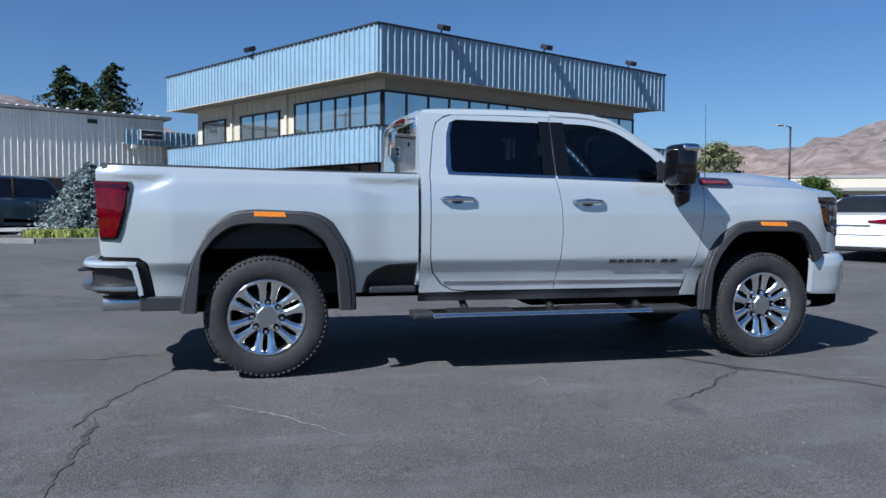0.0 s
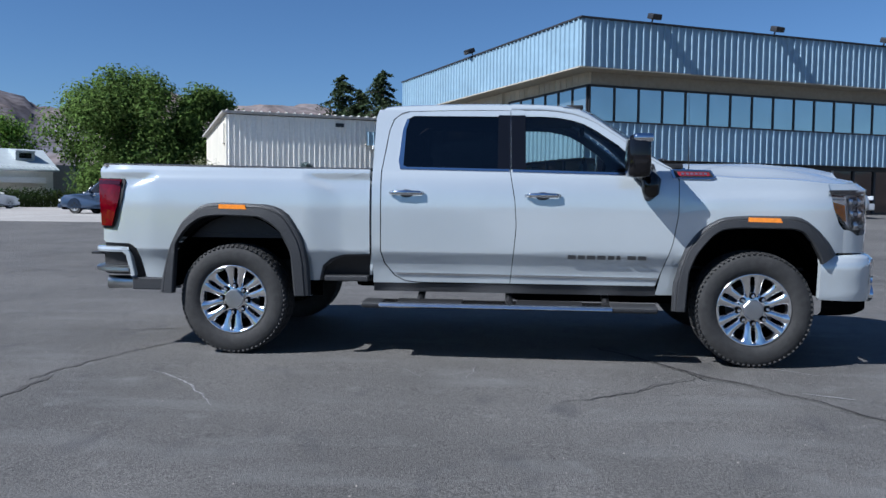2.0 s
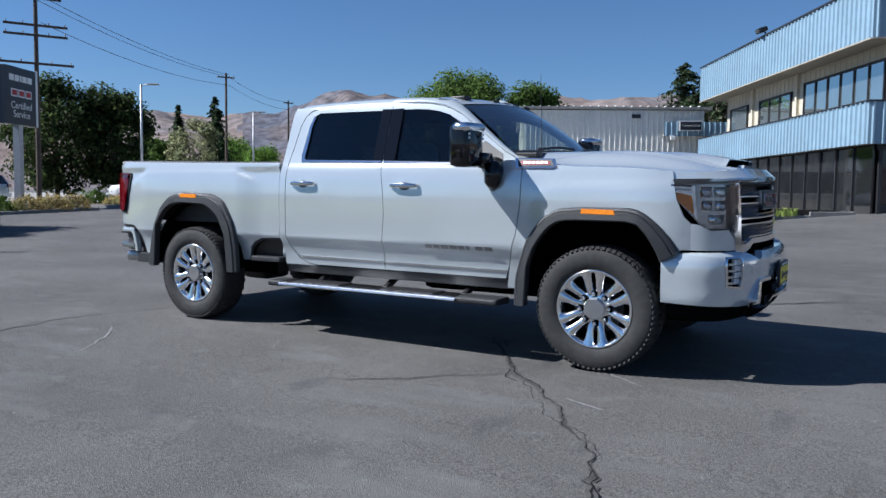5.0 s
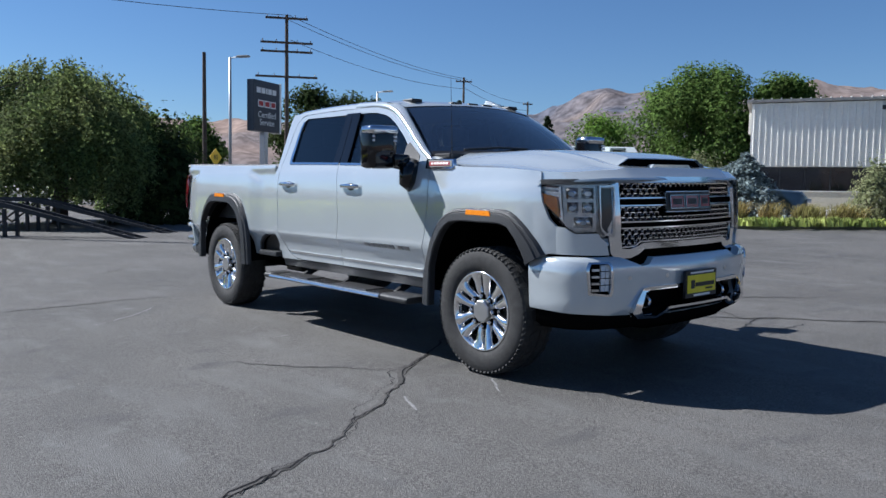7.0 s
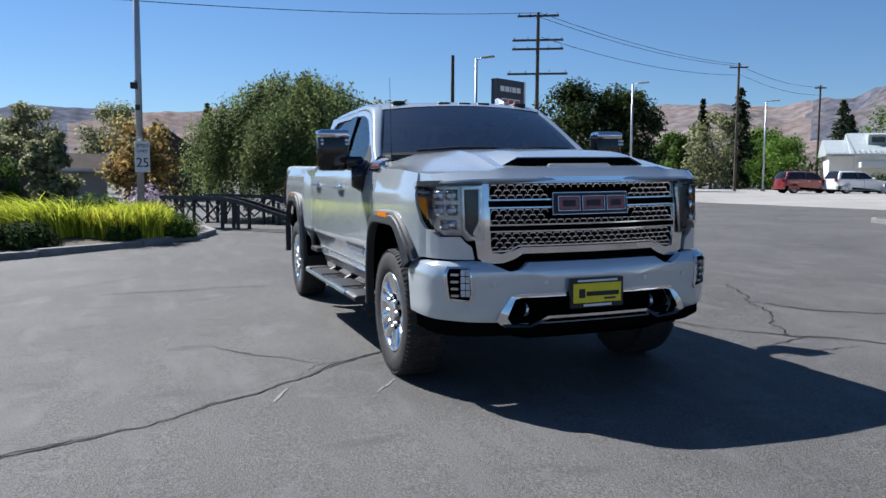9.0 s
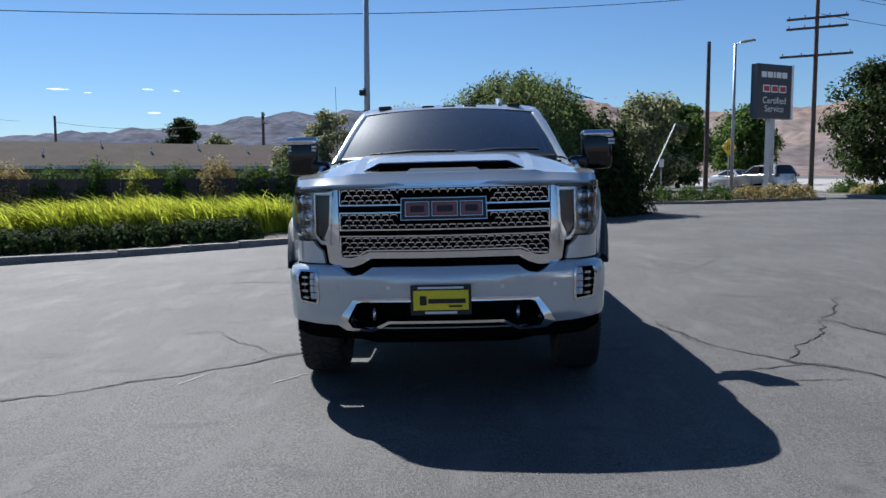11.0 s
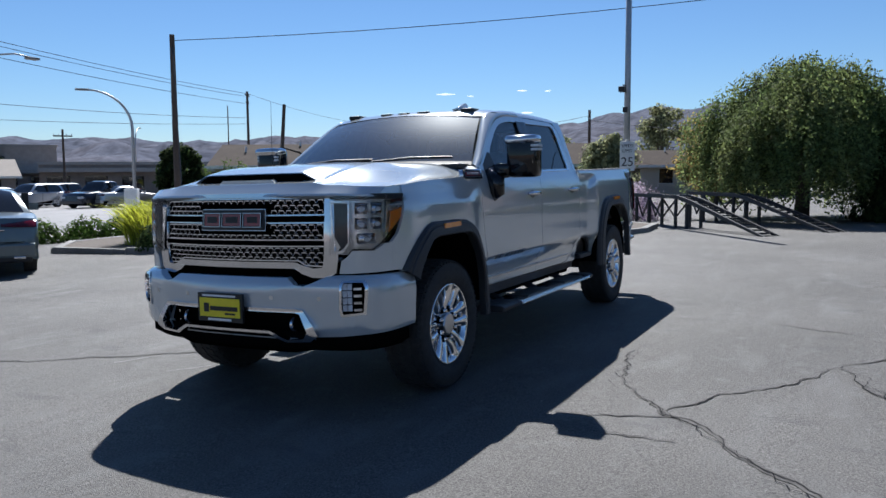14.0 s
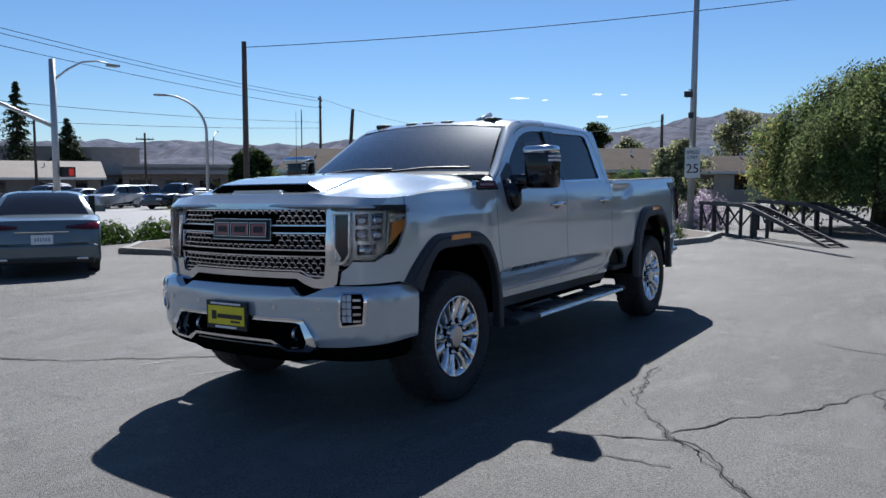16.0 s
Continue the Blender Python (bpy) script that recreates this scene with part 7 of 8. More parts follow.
shrub(on_ground(-12.3, 27.6), 1.7, 1.6, 2.5, MAT_WILLOW, "tall grey-green bush beside the parked wagon", n=4200, leaf=0.09, seed=31)
shrub(on_ground(-14.2, 26.6), 1.2, 0.9, 0.75, MAT_GOLD, "low golden-leaved bush on the bed edge", n=1600, leaf=0.07, seed=32)
shrub(on_ground(-1.46, 19.80), 0.85, 0.8, 1.9, MAT_WILLOW, "grey-green rose bush with dry blooms", n=3200, leaf=0.06, seed=33)
shrub(on_ground(-0.01, 20.27), 0.9, 0.8, 1.75, MAT_SHRUB, "tall green bush in the corner bed", n=3000, leaf=0.07, seed=34)
# trees along the side street
for x, y, h, w, mat, sd, lab in (
        (-56.4, 33.7, 9.8, 9.0, MAT_LEAF_DARK, 41, "dark green street tree"), (-54.1, 37.6, 9.3, 8.0, MAT_LEAF_DARK, 42, "dark street tree tinged with brown"),
        (-80, 76, 8, 9, MAT_LEAF_BRIGHT, 43, "bright green tree by the side street"), (-55.3, 74.0, 9.8, 11.0, MAT_LEAF_BRIGHT, 44, "bright green tree by the side street"),
        (-65.5, 56.1, 8.8, 7.0, MAT_WILLOW, 45, "grey-green willow by the side street"), (-72, 55.8, 6.7, 6, MAT_LEAF, 46, "green tree by the side street"),
        (-58.4, 59.9, 5.3, 7.6, MAT_LEAF_BRIGHT, 48, "low bright green tree"),
        (-48, 13.4, 7.0, 6.0, MAT_WILLOW, 49, "grey-green tree on the far bed"), (-58, 18, 7.0, 6.0, MAT_LEAF, 50, "green tree on the far bed"),
        (-66, 26, 7.0, 7.0, MAT_LEAF, 52, "green tree behind the street sign"), (-40, 8.5, 4.8, 3.6, MAT_WILLOW, 53, "young grey-green tree on the far bed"),
        (-36.0, -3.5, 4.5, 4.8, MAT_OLIVE, 54, "tree turning rusty orange beside the houses"), (-72.0, -14.0, 8.6, 6.4, MAT_WILLOW, 55, "thin grey-green tree beside the houses"),
        (-81.0, -7.1, 9.4, 8.0, MAT_WILLOW, 56, "tall olive green tree beyond the houses"), (-40.5, -10.6, 3.9, 4.0, MAT_WILLOW, 57, "airy grey-green tree beside the houses"),
        (-80.9, -28.2, 6.6, 5.5, MAT_WILLOW, 58, "green tree beside the houses"), (-27.6, -6.9, 3.6, 2.4, MAT_WILLOW, 59, "small airy tree beside the light pole"),
        (58, 66, 3.6, 5.0, MAT_LEAF, 60, "low green tree at the far end of the lot"),
        (-23.0, -29.5, 3.6, 2.6, MAT_LEAF_DARK, 62, "dark small tree behind the wooden pole"), (-79.8, -32.2, 8.6, 5.2, MAT_LEAF_DARK, 63, "dark tree behind the house"),
        (-70, -58, 5.0, 9, MAT_LEAF, 64, "low tree on the skyline"), (-85, -70, 4.6, 12, MAT_LEAF, 65, "low tree on the skyline"),
        (27, 36, 4.4, 3.6, MAT_WILLOW, 66, "grey-green tree beside the showroom")):
    broad_tree(on_ground(x, y), h, w, mat, lab, 11000 if mat is not MAT_WILLOW and mat is not MAT_OLIVE else 4600, 0.19 if h > 6 else 0.13, sd, 0.2, "street trees", 0.10, 80 if mat is not MAT_WILLOW and mat is not MAT_OLIVE else 44)
for x, y, h, w, sd in ((-74.1, 61.3, 11.0, 5, 71), (-71.4, 64.8, 12.3, 7, 72), (-68.5, 62.5, 10.5, 6, 73), (-66.4, 77.3, 9.0, 3.5, 74), (-57.2, 66.4, 9.5, 5.6, 80), (-44, 10.5, 4.6, 1.8, 75), (-62, 1.2, 7.8, 3.2, 76), (-61, 6, 5.5, 2.6, 77),
                       (-37.5, -79.4, 12.2, 5.0, 78), (-41.6, -77.0, 8.5, 6.2, 79), (-64.2, -104, 6.8, 4.5, 81)):
    conifer(on_ground(x, y), h, w, MAT_CONIFER, "dark conifer standing among the street trees", sd, 20, 0.26 if h > 8 else 0.16, 16, group="street conifers")


# ---- planting beds ----
def bed(name, outline, label, soil=MAT_SOIL, height=0.13):
    """A raised bed: soil inside a run of concrete kerb stones."""
    b = thing(name, Matrix.Identity(4), label, "planting bed")
    cx, cy = sum(p[0] for p in outline) / len(outline), sum(p[1] for p in outline) / len(outline)
    verts = [(cx, cy, ground_z(cx, cy) + height + 0.05)]
    n = len(outline)
    for k in (0.55, 0.985):
        verts += [(cx + (x - cx) * k, cy + (y - cy) * k, ground_z(x, y) + height - 0.01 + (0.04 if k < 0.9 else 0)) for x, y in outline]
    faces = [(0, 1 + i, 1 + (i + 1) % n) for i in range(n)] + [(1 + i, 1 + n + i, 1 + n + (i + 1) % n, 1 + (i + 1) % n) for i in range(n)]
    raw_object("soil", verts, faces, soil, b)
    for i in range(n):
        (x0, y0), (x1, y1) = outline[i], outline[(i + 1) % n]
        ln = math.hypot(x1 - x0, y1 - y0)
        m = max(1, round(ln / 1.6))
        rz = math.degrees(math.atan2(y1 - y0, x1 - x0))
        for k in range(m):
            f0, f1 = k / m, (k + 1) / m
            ax, ay = x0 + (x1 - x0) * (f0 + f1) / 2, y0 + (y1 - y0) * (f0 + f1) / 2
            ob = part("kerb_stone", box_bm(-ln / m / 2 + 0.004, ln / m / 2 - 0.004, -0.085, 0.085, -0.12, height, 0.02), MAT_KERB, b)
            ob.matrix_local = pose(ax, ay, ground_z(ax, ay), 0, 0, rz)
    return b


BED_A = [(-11.35, -1.35), (-9.9, -1.75), (-8.3, -3.0), (-6.7, -4.7), (-5.2, -6.6), (-3.9, -8.6), (-3.2, -10.6), (-2.9, -12.6), (-4.6, -14.2), (-8.0, -14.6), (-12.0, -12.5), (-14.5, -7.5), (-14.8, -3.2), (-13.2, -1.5)]
bed("grass_bed", BED_A, "long kerbed bed full of lime green ornamental grass", MAT_SOIL)
rnd = random.Random(4)
spots = []
GRASS_END = 0.98
for k in range(400):
    f = rnd.random()
    if f < 0.9:
        g = rnd.random() * (GRASS_END + 0.1) - 0.1
        x, y = -8.7 + (5.0) * g, -4.4 - 7.0 * max(g, 0.0) ** 1.15 - 3.0 * min(g, 0.0)
        off = rnd.uniform(0.15, 2.3)
        spots.append((x - off * 0.78, y - off * 0.55, 0.22))
grass_clump("ornamental_grass", spots, 58, 1.2, MAT_GRASS, "tall lime green ornamental grass leaning in the bed", 3, (0.22, -0.42), 0.018)
mound = [(-9.4 + 1.05 * math.sqrt(rnd.random()) * math.cos(a), -3.35 + 0.95 * math.sqrt(rnd.random()) * math.sin(a), 0.16) for a in [rnd.uniform(0, 2 * math.pi) for k in range(60)]]
grass_clump("grass_mound", mound, 75, 0.98, MAT_GRASS, "rounded mound of lime green grass at the end of the bed", 8, (0.08, 0.02), 0.013)
for i, (x, y, rx, h) in enumerate(((-10.6, -2.3, 0.8, 0.5), (-8.75, -3.35, 0.55, 0.38), (-9.6, -2.25, 0.6, 0.4))):
    shrub(on_ground(x, y, 0, 0.1), rx, rx * 0.8, h, MAT_SHRUB, "low green shrub round the grass mound", n=1800, leaf=0.04, seed=90 + i, group="mound shrubs")
for i in range(11):
    f = i / 11
    x, y = -7.6 + 4.1 * f, -4.9 - 6.0 * f ** 1.1
    shrub(on_ground(x, y, 0, 0.08), 0.62, 0.5, 0.5, MAT_LEAF_DARK, "low dark green shrub along the kerb", n=1800, leaf=0.045, seed=110 + i, group="kerb shrubs")
for i, (x, y) in enumerate(((-11.8, -4.6), (-12.9, -6.2), (-12.2, -8.5))):
    shrub(on_ground(x, y, 0, 0.1), 1.1, 0.9, 0.85, MAT_SHRUB, "grey-green rounded shrub behind the grass", n=1500, leaf=0.06, seed=130 + i)
BED_B = [(-7.0, 15.6), (-5.5, 15.2), (-3.6, 15.7), (-1.5, 18.3), (1.5, 21.2), (4.0, 22.6), (2.0, 24.0), (-3.0, 21.0), (-6.5, 17.5)]
bed("corner_bed", BED_B, "kerbed bed with ground cover before the service building")
gc = [(-5.6 + 0.62 * k + 0.1, 15.75 + (0.0 if k < 4 else 0.72 * (k - 4)), 0.5) for k in range(13)]
grass_clump("ground_cover", [(x, y + 0.3, 0.55) for x, y, _ in gc], 230, 0.34, MAT_COVER, "pale yellow-green ground cover along the bed edge", 6, (0.0, -0.1), 0.035, "ground cover")
grass_clump("dry_grass", [(-2.35, 17.84, 0.5), (-1.76, 18.62, 0.5), (-3.4, 17.2, 0.35), (-2.7, 17.8, 0.35), (-2.0, 18.5, 0.3), (-0.4, 20.2, 0.3), (-4.0, 16.6, 0.25)], 260, 0.85, MAT_PAMPAS, "dry golden ornamental grass in the corner bed", 7, (0.35, -0.2), 0.010)
BED_C = [(-33, 17.5), (-24, 18.2), (-23.2, 19.4), (-24, 20.6), (-33, 20.8)]
bed("street_bed", BED_C, "narrow kerbed bed beside the side street")
for i, (x, y, r, h, mat) in enumerate(((-24.6, 19.4, 0.9, 0.55, MAT_GOLD), (-26.5, 19.2, 1.1, 0.6, MAT_SHRUB), (-28.5, 19.3, 1.1, 0.5, MAT_PAMPAS), (-30.6, 19.3, 1.2, 0.7, MAT_SHRUB))):
    shrub(on_ground(x, y, 0, 0.1), r, r * 0.7, h, mat, "low shrub in the street bed", n=1100, leaf=0.07, seed=140 + i)
BED_D = [(-25.5, 5.6), (-23.6, 10.0), (-25.5, 15.8), (-33, 18.0), (-36, 9.0), (-31, 4.5)]
bed("sign_bed", BED_D, "kerbed bed with hedges around the sign")
for i in range(8):
    f = i / 7
    shrub(on_ground(-25.2 + 1.0 * math.sin(3 * f) - 0.6, 6.0 + 8.8 * f, 0, 0.1), 0.75, 0.8, 0.62, MAT_SHRUB if i < 5 else MAT_PAMPAS, "low clipped hedge bush in the sign bed", n=1100, leaf=0.05, seed=150 + i, group="sign bed hedge")
for i, (x, y) in enumerate(((-17.3, -3.0), (-18.4, -4.2), (-16.6, -4.6))):
    shrub(on_ground(x, y), 1.1 if i == 0 else 0.8, 0.9, 1.2 if i == 0 else 0.9, MAT_LAVENDER if i == 0 else MAT_SHRUB, "pale lavender shrub in bloom by the ramp" if i == 0 else "green shrub by the light pole", n=1900, leaf=0.05, seed=170 + i)
for i, (x, y) in enumerate(((-3.2, -16.6), (-4.9, -16.0), (-6.3, -15.8), (-7.4, -15.6))):
    shrub(on_ground(x, y), 0.8, 0.6, 0.62, MAT_SHRUB, "clipped green hedge bush by the footway", n=1300, leaf=0.05, seed=180 + i, group="footway hedge")
# clipped shrubs and a dark fence before the long house
for i in range(12):
    f = i / 11
    x, y = -26.0 - 11.6 * f, -31.0 + 20.5 * f
    shrub(on_ground(x, y), 2.1, 1.3, 2.4 + 0.2 * math.sin(i * 2.3), (MAT_SHRUB, MAT_SHRUB, MAT_GOLD, MAT_SHRUB, MAT_PAMPAS)[i % 5], "rounded clipped shrub before the long house", n=6500, leaf=0.075, seed=200 + i, group="house shrubs")
fence = thing("board_fence", on_ground(-30.5, -20.5, 119.4), "dark wooden board fence before the house", "fence")
for i in range(60):
    part("board", box_bm(-13 + i * 0.433, -13 + i * 0.433 + 0.42, -0.012, 0.012, 0.0, 1.70 + 0.02 * (i % 3)), MAT_DARKBOARD, fence)
for i in range(10):
    part("post", box_bm(-13 + i * 2.88, -12.9 + i * 2.88, 0.014, 0.10, 0.0, 1.76), MAT_DARKBOARD, fence)
hedge = shrub(on_ground(-40, 57, 50), 9, 1.2, 1.5, MAT_LEAF_DARK, "long dark hedge before the white building", "hedge", "hedge", 7000, 0.12, 220)


# ---- vehicle ramps ----
def ramp(m):
    t = thing("vehicle_ramp", m, "black steel display ramp with ladder track", "ramp", "pair of display ramps")
    top, L0, L1 = 0.92, 2.6, 4.2
    for y in (0.0, 0.42):
        part("side_rail", prism_bm([(0, top - 0.10), (L0, top - 0.10), (L0 + 0.6, top - 0.20), (L0 + L1, 0.0), (L0 + L1 + 0.25, 0.0), (L0 + 0.6, top - 0.08), (L0, top), (0, top)], y - 0.025, y + 0.025), MAT_BLACKSTEEL, t)
    n = 26
    for i in range(n):
        f = i / (n - 1)
        x = 0.05 + f * (L0 + L1 - 0.05)
        z = top - 0.05 if x < L0 else top - 0.05 - (x - L0) / L1 * (top - 0.08)
        part("rung", box_bm(x - 0.02, x + 0.02, 0.025, 0.395, z - 0.02, z + 0.02), MAT_BLACKSTEEL, t)
    part("deck", box_bm(0.0, L0, 0.03, 0.39, top - 0.06, top - 0.045), MAT_BLACKSTEEL, t)
    for x in (0.15, 0.95, L0 - 0.05, L0 + 0.55):
        for y in (0.0, 0.42):
            part("leg", box_bm(x - 0.035, x + 0.035, y - 0.035, y + 0.035, 0.0, top - 0.10 - (0.12 if x > L0 else 0)), MAT_BLACKSTEEL, t)
        part("foot", box_bm(x - 0.06, x + 0.06, -0.06, 0.48, 0.0, 0.03), MAT_BLACKSTEEL, t)
    for x0, x1 in ((0.15, 0.95), (0.95, L0 - 0.05)):
        for y in (0.0, 0.42):
            part("brace", tube_bm([(x0, y, top - 0.12), ((x0 + x1) / 2, y, 0.25), (x1, y, top - 0.12)], 0.028, 6), MAT_BLACKSTEEL, t)


ramp(on_ground(-15.35, -2.6, 39.5))
ramp(on_ground(-16.85, -1.3, 39.5))


# ---- poles, lamps, signs, wires ----
def wood_pole(x, y, top, r=0.13, arms=(), label="weathered wooden utility pole", rz=0.0, lean=(0, 0)):
    g = ground_z(x, y)
    t = thing("utility_pole", pose(x, y, g), label, "utility pole")
    h = top - g
    part("pole", tube_bm([(0, 0, -0.1), (lean[0] * 0.5, lean[1] * 0.5, h * 0.5), (lean[0], lean[1], h)], [r, r * 0.85, r * 0.7], 10), MAT_POLEWOOD, t)
    for z, ln in arms:
        a = part("crossarm", box_bm(-ln / 2, ln / 2, -0.06, 0.06, -0.06, 0.06), MAT_POLEWOOD, t)
        a.matrix_local = pose(0, 0, z - g, 0, 0, rz)
        for k in (-0.46, -0.2, 0.2, 0.46):
            part("insulator", tube_bm([(k * ln, 0, 0.06), (k * ln, 0, 0.2)], 0.035, 6), MAT_STEEL, a)
    return t


wood_pole(-36.7, 20.0, 12.0, 0.15, ((11.8, 2.6), (10.3, 3.2), (9.75, 3.2), (8.2, 3.8)), "tall utility pole with several crossarms", 62)
wood_pole(-50.5, 47.0, 12.3, 0.14, ((11.9, 1.6),), rz=60)
wood_pole(-60.3, 66.2, 12.3, 0.14, ((12.0, 1.2),), rz=60)
wood_pole(-31.8, 12.5, 8.2, 0.13, label="bare dark wooden pole behind the sign")
wood_pole(-31.1, 62.4, 11.6, 0.14, ((11.2, 1.8),), rz=40)
wood_pole(-17.35, -23.8, 7.7, 0.16, label="bare wooden pole beside the footway")
wood_pole(-53, -51, 9.8, 0.16, ((9.4, 1.8), (8.7, 1.2)), rz=30)
wood_pole(-69.9, -41.6, 7.6, 0.16)
wood_pole(-58, -17.3, 6.9, 0.16, ((6.6, 2.0), (6.0, 1.6)), rz=20)
wood_pole(-31.4, -65.6, 7.0, 0.14)
wood_pole(-39.1, -60.5, 5.7, 0.13, ((5.1, 1.6),), rz=-30)
wood_pole(-57.3, -57.6, 9.0, 0.08)
dead = wood_pole(-28.2, -26.9, 5.6, 0.14, label="bare dead palm trunk", lean=(-0.35, 0.25))
part("dead_frond", tube_bm([(-0.2, 0.15, 3.6), (-0.9, 0.9, 3.3), (-1.3, 1.6, 2.6)], [0.05, 0.08, 0.02], 6), MAT_POLEWOOD, dead)
g = ground_z(-30, -29.2)
q = thing("transformer", pose(-31.1, 62.25, 10.3), "grey transformer can on the pole", "transformer")
part("can", tube_bm([(0, -0.35, -0.5), (0, -0.35, 0.5)], 0.28, 12), MAT_STEEL, q)


def street_lamp(x, y, top, arm, rz, label, mat=MAT_STEEL, curved=False, r=0.09):
    g = ground_z(x, y)
    t = thing("street_lamp", pose(x, y, g, 0, 0, rz), label, "street lamp")
    h = top - g
    if curved:
        bow = [radians(90 * k / 10) for k in range(11)]
        pts = [(0, 0, 0)] + [(arm * (1 - math.cos(a)), 0, h * (0.70 + 0.30 * math.sin(a))) for a in bow]
        part("pole", tube_bm(pts, [r] + [r * (0.72 - 0.03 * k) for k in range(11)], 10), mat, t, "", True)
    else:
        part("pole", tube_bm([(0, 0, 0), (0, 0, h)], [r, r * 0.75], 10), mat, t, "", True)
        part("arm", tube_bm([(0, 0, h - 0.06), (arm * 0.5, 0, h)], 0.035, 8), mat, t)
    part("lamp_head", box_bm(arm - 0.1 if arm > 0 and curved else arm - 0.65, arm + 0.55 if arm > 0 and curved else arm + 0.05, -0.13, 0.13, h - 0.05, h + 0.05, 0.03), MAT_ROOF, t, "flat grey lamp head")
    part("base", box_bm(-0.16, 0.16, -0.16, 0.16, 0.0, 0.25, 0.02), MAT_KERB, t)
    return t


street_lamp(-31.1, 13.6, 8.0, 1.1, 30, "grey lamp post with a flat head")
street_lamp(-48.2, 48.2, 8.7, 1.1, 30, "grey lamp post with a flat head")
street_lamp(-37.9, 27.8, 8.1, 1.1, 30, "grey lamp post with a flat head")
street_lamp(-20.8, -30.5, 5.9, 2.1, -40, "curved steel street lamp by the main road", curved=True, r=0.11)
street_lamp(-52, -66, 6.8, -3.0, 40, "curved steel street lamp by the main road", curved=True, r=0.11)
for x, y, tp in ((37.5, 43, 7.4), (50, 47, 7.0), (70, 52, 7.5)):
    street_lamp(x, y, tp, -1.0, 20, "dark parking lot lamp post", MAT_DARKFRAME)

pole = thing("light_pole", on_ground(-16.4, -3.15), "tall grey metal pole with small cameras", "light pole")
part("pole", tube_bm([(0, 0, 0), (0, 0, 4.5), (0, 0, 9.6)], [0.11, 0.095, 0.08], 14), MAT_STEEL, pole, "", True)
part("camera_box", box_bm(0.08, 0.30, -0.22, -0.02, 4.08, 4.26, 0.02), MAT_DARKFRAME, pole)
part("camera_arm", tube_bm([(0.0, 0, 4.3), (0.2, -0.1, 4.3)], 0.02, 6), MAT_DARKFRAME, pole)
part("sensor", box_bm(0.07, 0.19, -0.10, 0.04, 3.45, 3.62, 0.015), MAT_DARKFRAME, pole)
part("base", tube_bm([(0, 0, 0), (0, 0, 0.3)], 0.22, 14), MAT_KERB, pole)
sp = thing("speed_limit_sign", pose(-16.22, -3.08, 1.55, 0, 0, 115), "white speed limit sign with black lettering", "road sign")
part("plate", box_bm(-0.23, 0.23, -0.01, 0.01, 0.0, 0.92, 0.006), MAT_SIGNWHITE, sp)
text_object("lettering", "SPEED", 0.135, MAT_BLACK, sp, pose(0, -0.012, 0.78, 90))
text_object("lettering", "LIMIT", 0.135, MAT_BLACK, sp, pose(0, -0.012, 0.62, 90))
text_object("lettering", "25", 0.40, MAT_BLACK, sp, pose(0, -0.012, 0.27, 90))


def pylon_sign():
    x, y = -30.4, 15.35
    g = ground_z(x, y)
    t = thing("pylon_sign", pose(x, y, g, 0, 0, 118), "dark pylon sign with pale lettering on a post", "sign")
    part("post", box_bm(-0.16, 0.16, 0.05, 0.35, 0.0, 4.5), MAT_STEEL, t)
    z0, z1 = 4.2 - g, 6.85 - g
    b = part("cabinet", box_bm(-1.18, 1.18, 0.0, 0.42, z0, z1, 0.03), MAT_SIGNNAVY, t)
    part("rim", box_bm(1.18, 1.32, -0.02, 0.44, z0 - 0.02, z1 + 0.02), MAT_SIGNWHITE, t)
    xx = -0.92
    for w in (0.34, 0.34, 0.12, 0.32, 0.34):
        part("letter_bar", box_bm(xx, xx + w, -0.02, 0.0, z1 - 0.66, z1 - 0.38), MAT_SIGNWHITE, t)
        xx += w + 0.075
    for k in range(3):
        part("letter_block", box_bm(-0.80 + 0.56 * k, -0.32 + 0.56 * k, -0.02, 0.0, z1 - 1.38, z1 - 1.02), MAT_SIGNWHITE, t)
        part("letter_inset", box_bm(-0.74 + 0.56 * k, -0.38 + 0.56 * k, -0.03, -0.02, z1 - 1.32, z1 - 1.08), MAT_SIGNRED, t)
    text_object("lettering", "Certified", 0.46, MAT_SIGNWHITE, t, pose(0, -0.012, z1 - 1.78, 90))
    text_object("lettering", "Service", 0.46, MAT_SIGNWHITE, t, pose(0, -0.012, z1 - 2.18, 90))


pylon_sign()
ys = thing("warning_sign", on_ground(-36.5, 15.2, 114), "yellow diamond warning sign on a post", "road sign")
part("post", box_bm(-0.03, 0.03, 0.01, 0.06, 0, 2.9), MAT_STEEL, ys)
pl = part("plate", box_bm(-0.38, 0.38, -0.008, 0.008, -0.38, 0.38, 0.004), MAT_SIGNYELLOW, ys)
pl.matrix_local = pose(0, 0, 2.7, 0, 45, 0)
for k in (-0.12, 0.0, 0.12):
    part("bar", box_bm(k - 0.025, k + 0.025, -0.014, -0.009, 2.55, 2.85), MAT_BLACK, ys)
ws = thing("street_plate", on_ground(-35, 11.0, 114), "small white sign plate on a post", "road sign")
part("post", box_bm(-0.025, 0.025, 0.01, 0.05, 0, 2.1), MAT_STEEL, ws)
part("plate", box_bm(-0.16, 0.16, -0.006, 0.006, 1.65, 2.1), MAT_SIGNWHITE, ws)
guy = thing("guy_wire_guard", pose(0, 0, 0), "pale guard tube slanting up to the pole", "guy wire")
part("tube", tube_bm([(-27.5, 8.2, 0.2), (-29.6, 10.3, 3.9)], 0.035, 6), MAT_SIGNWHITE, guy)

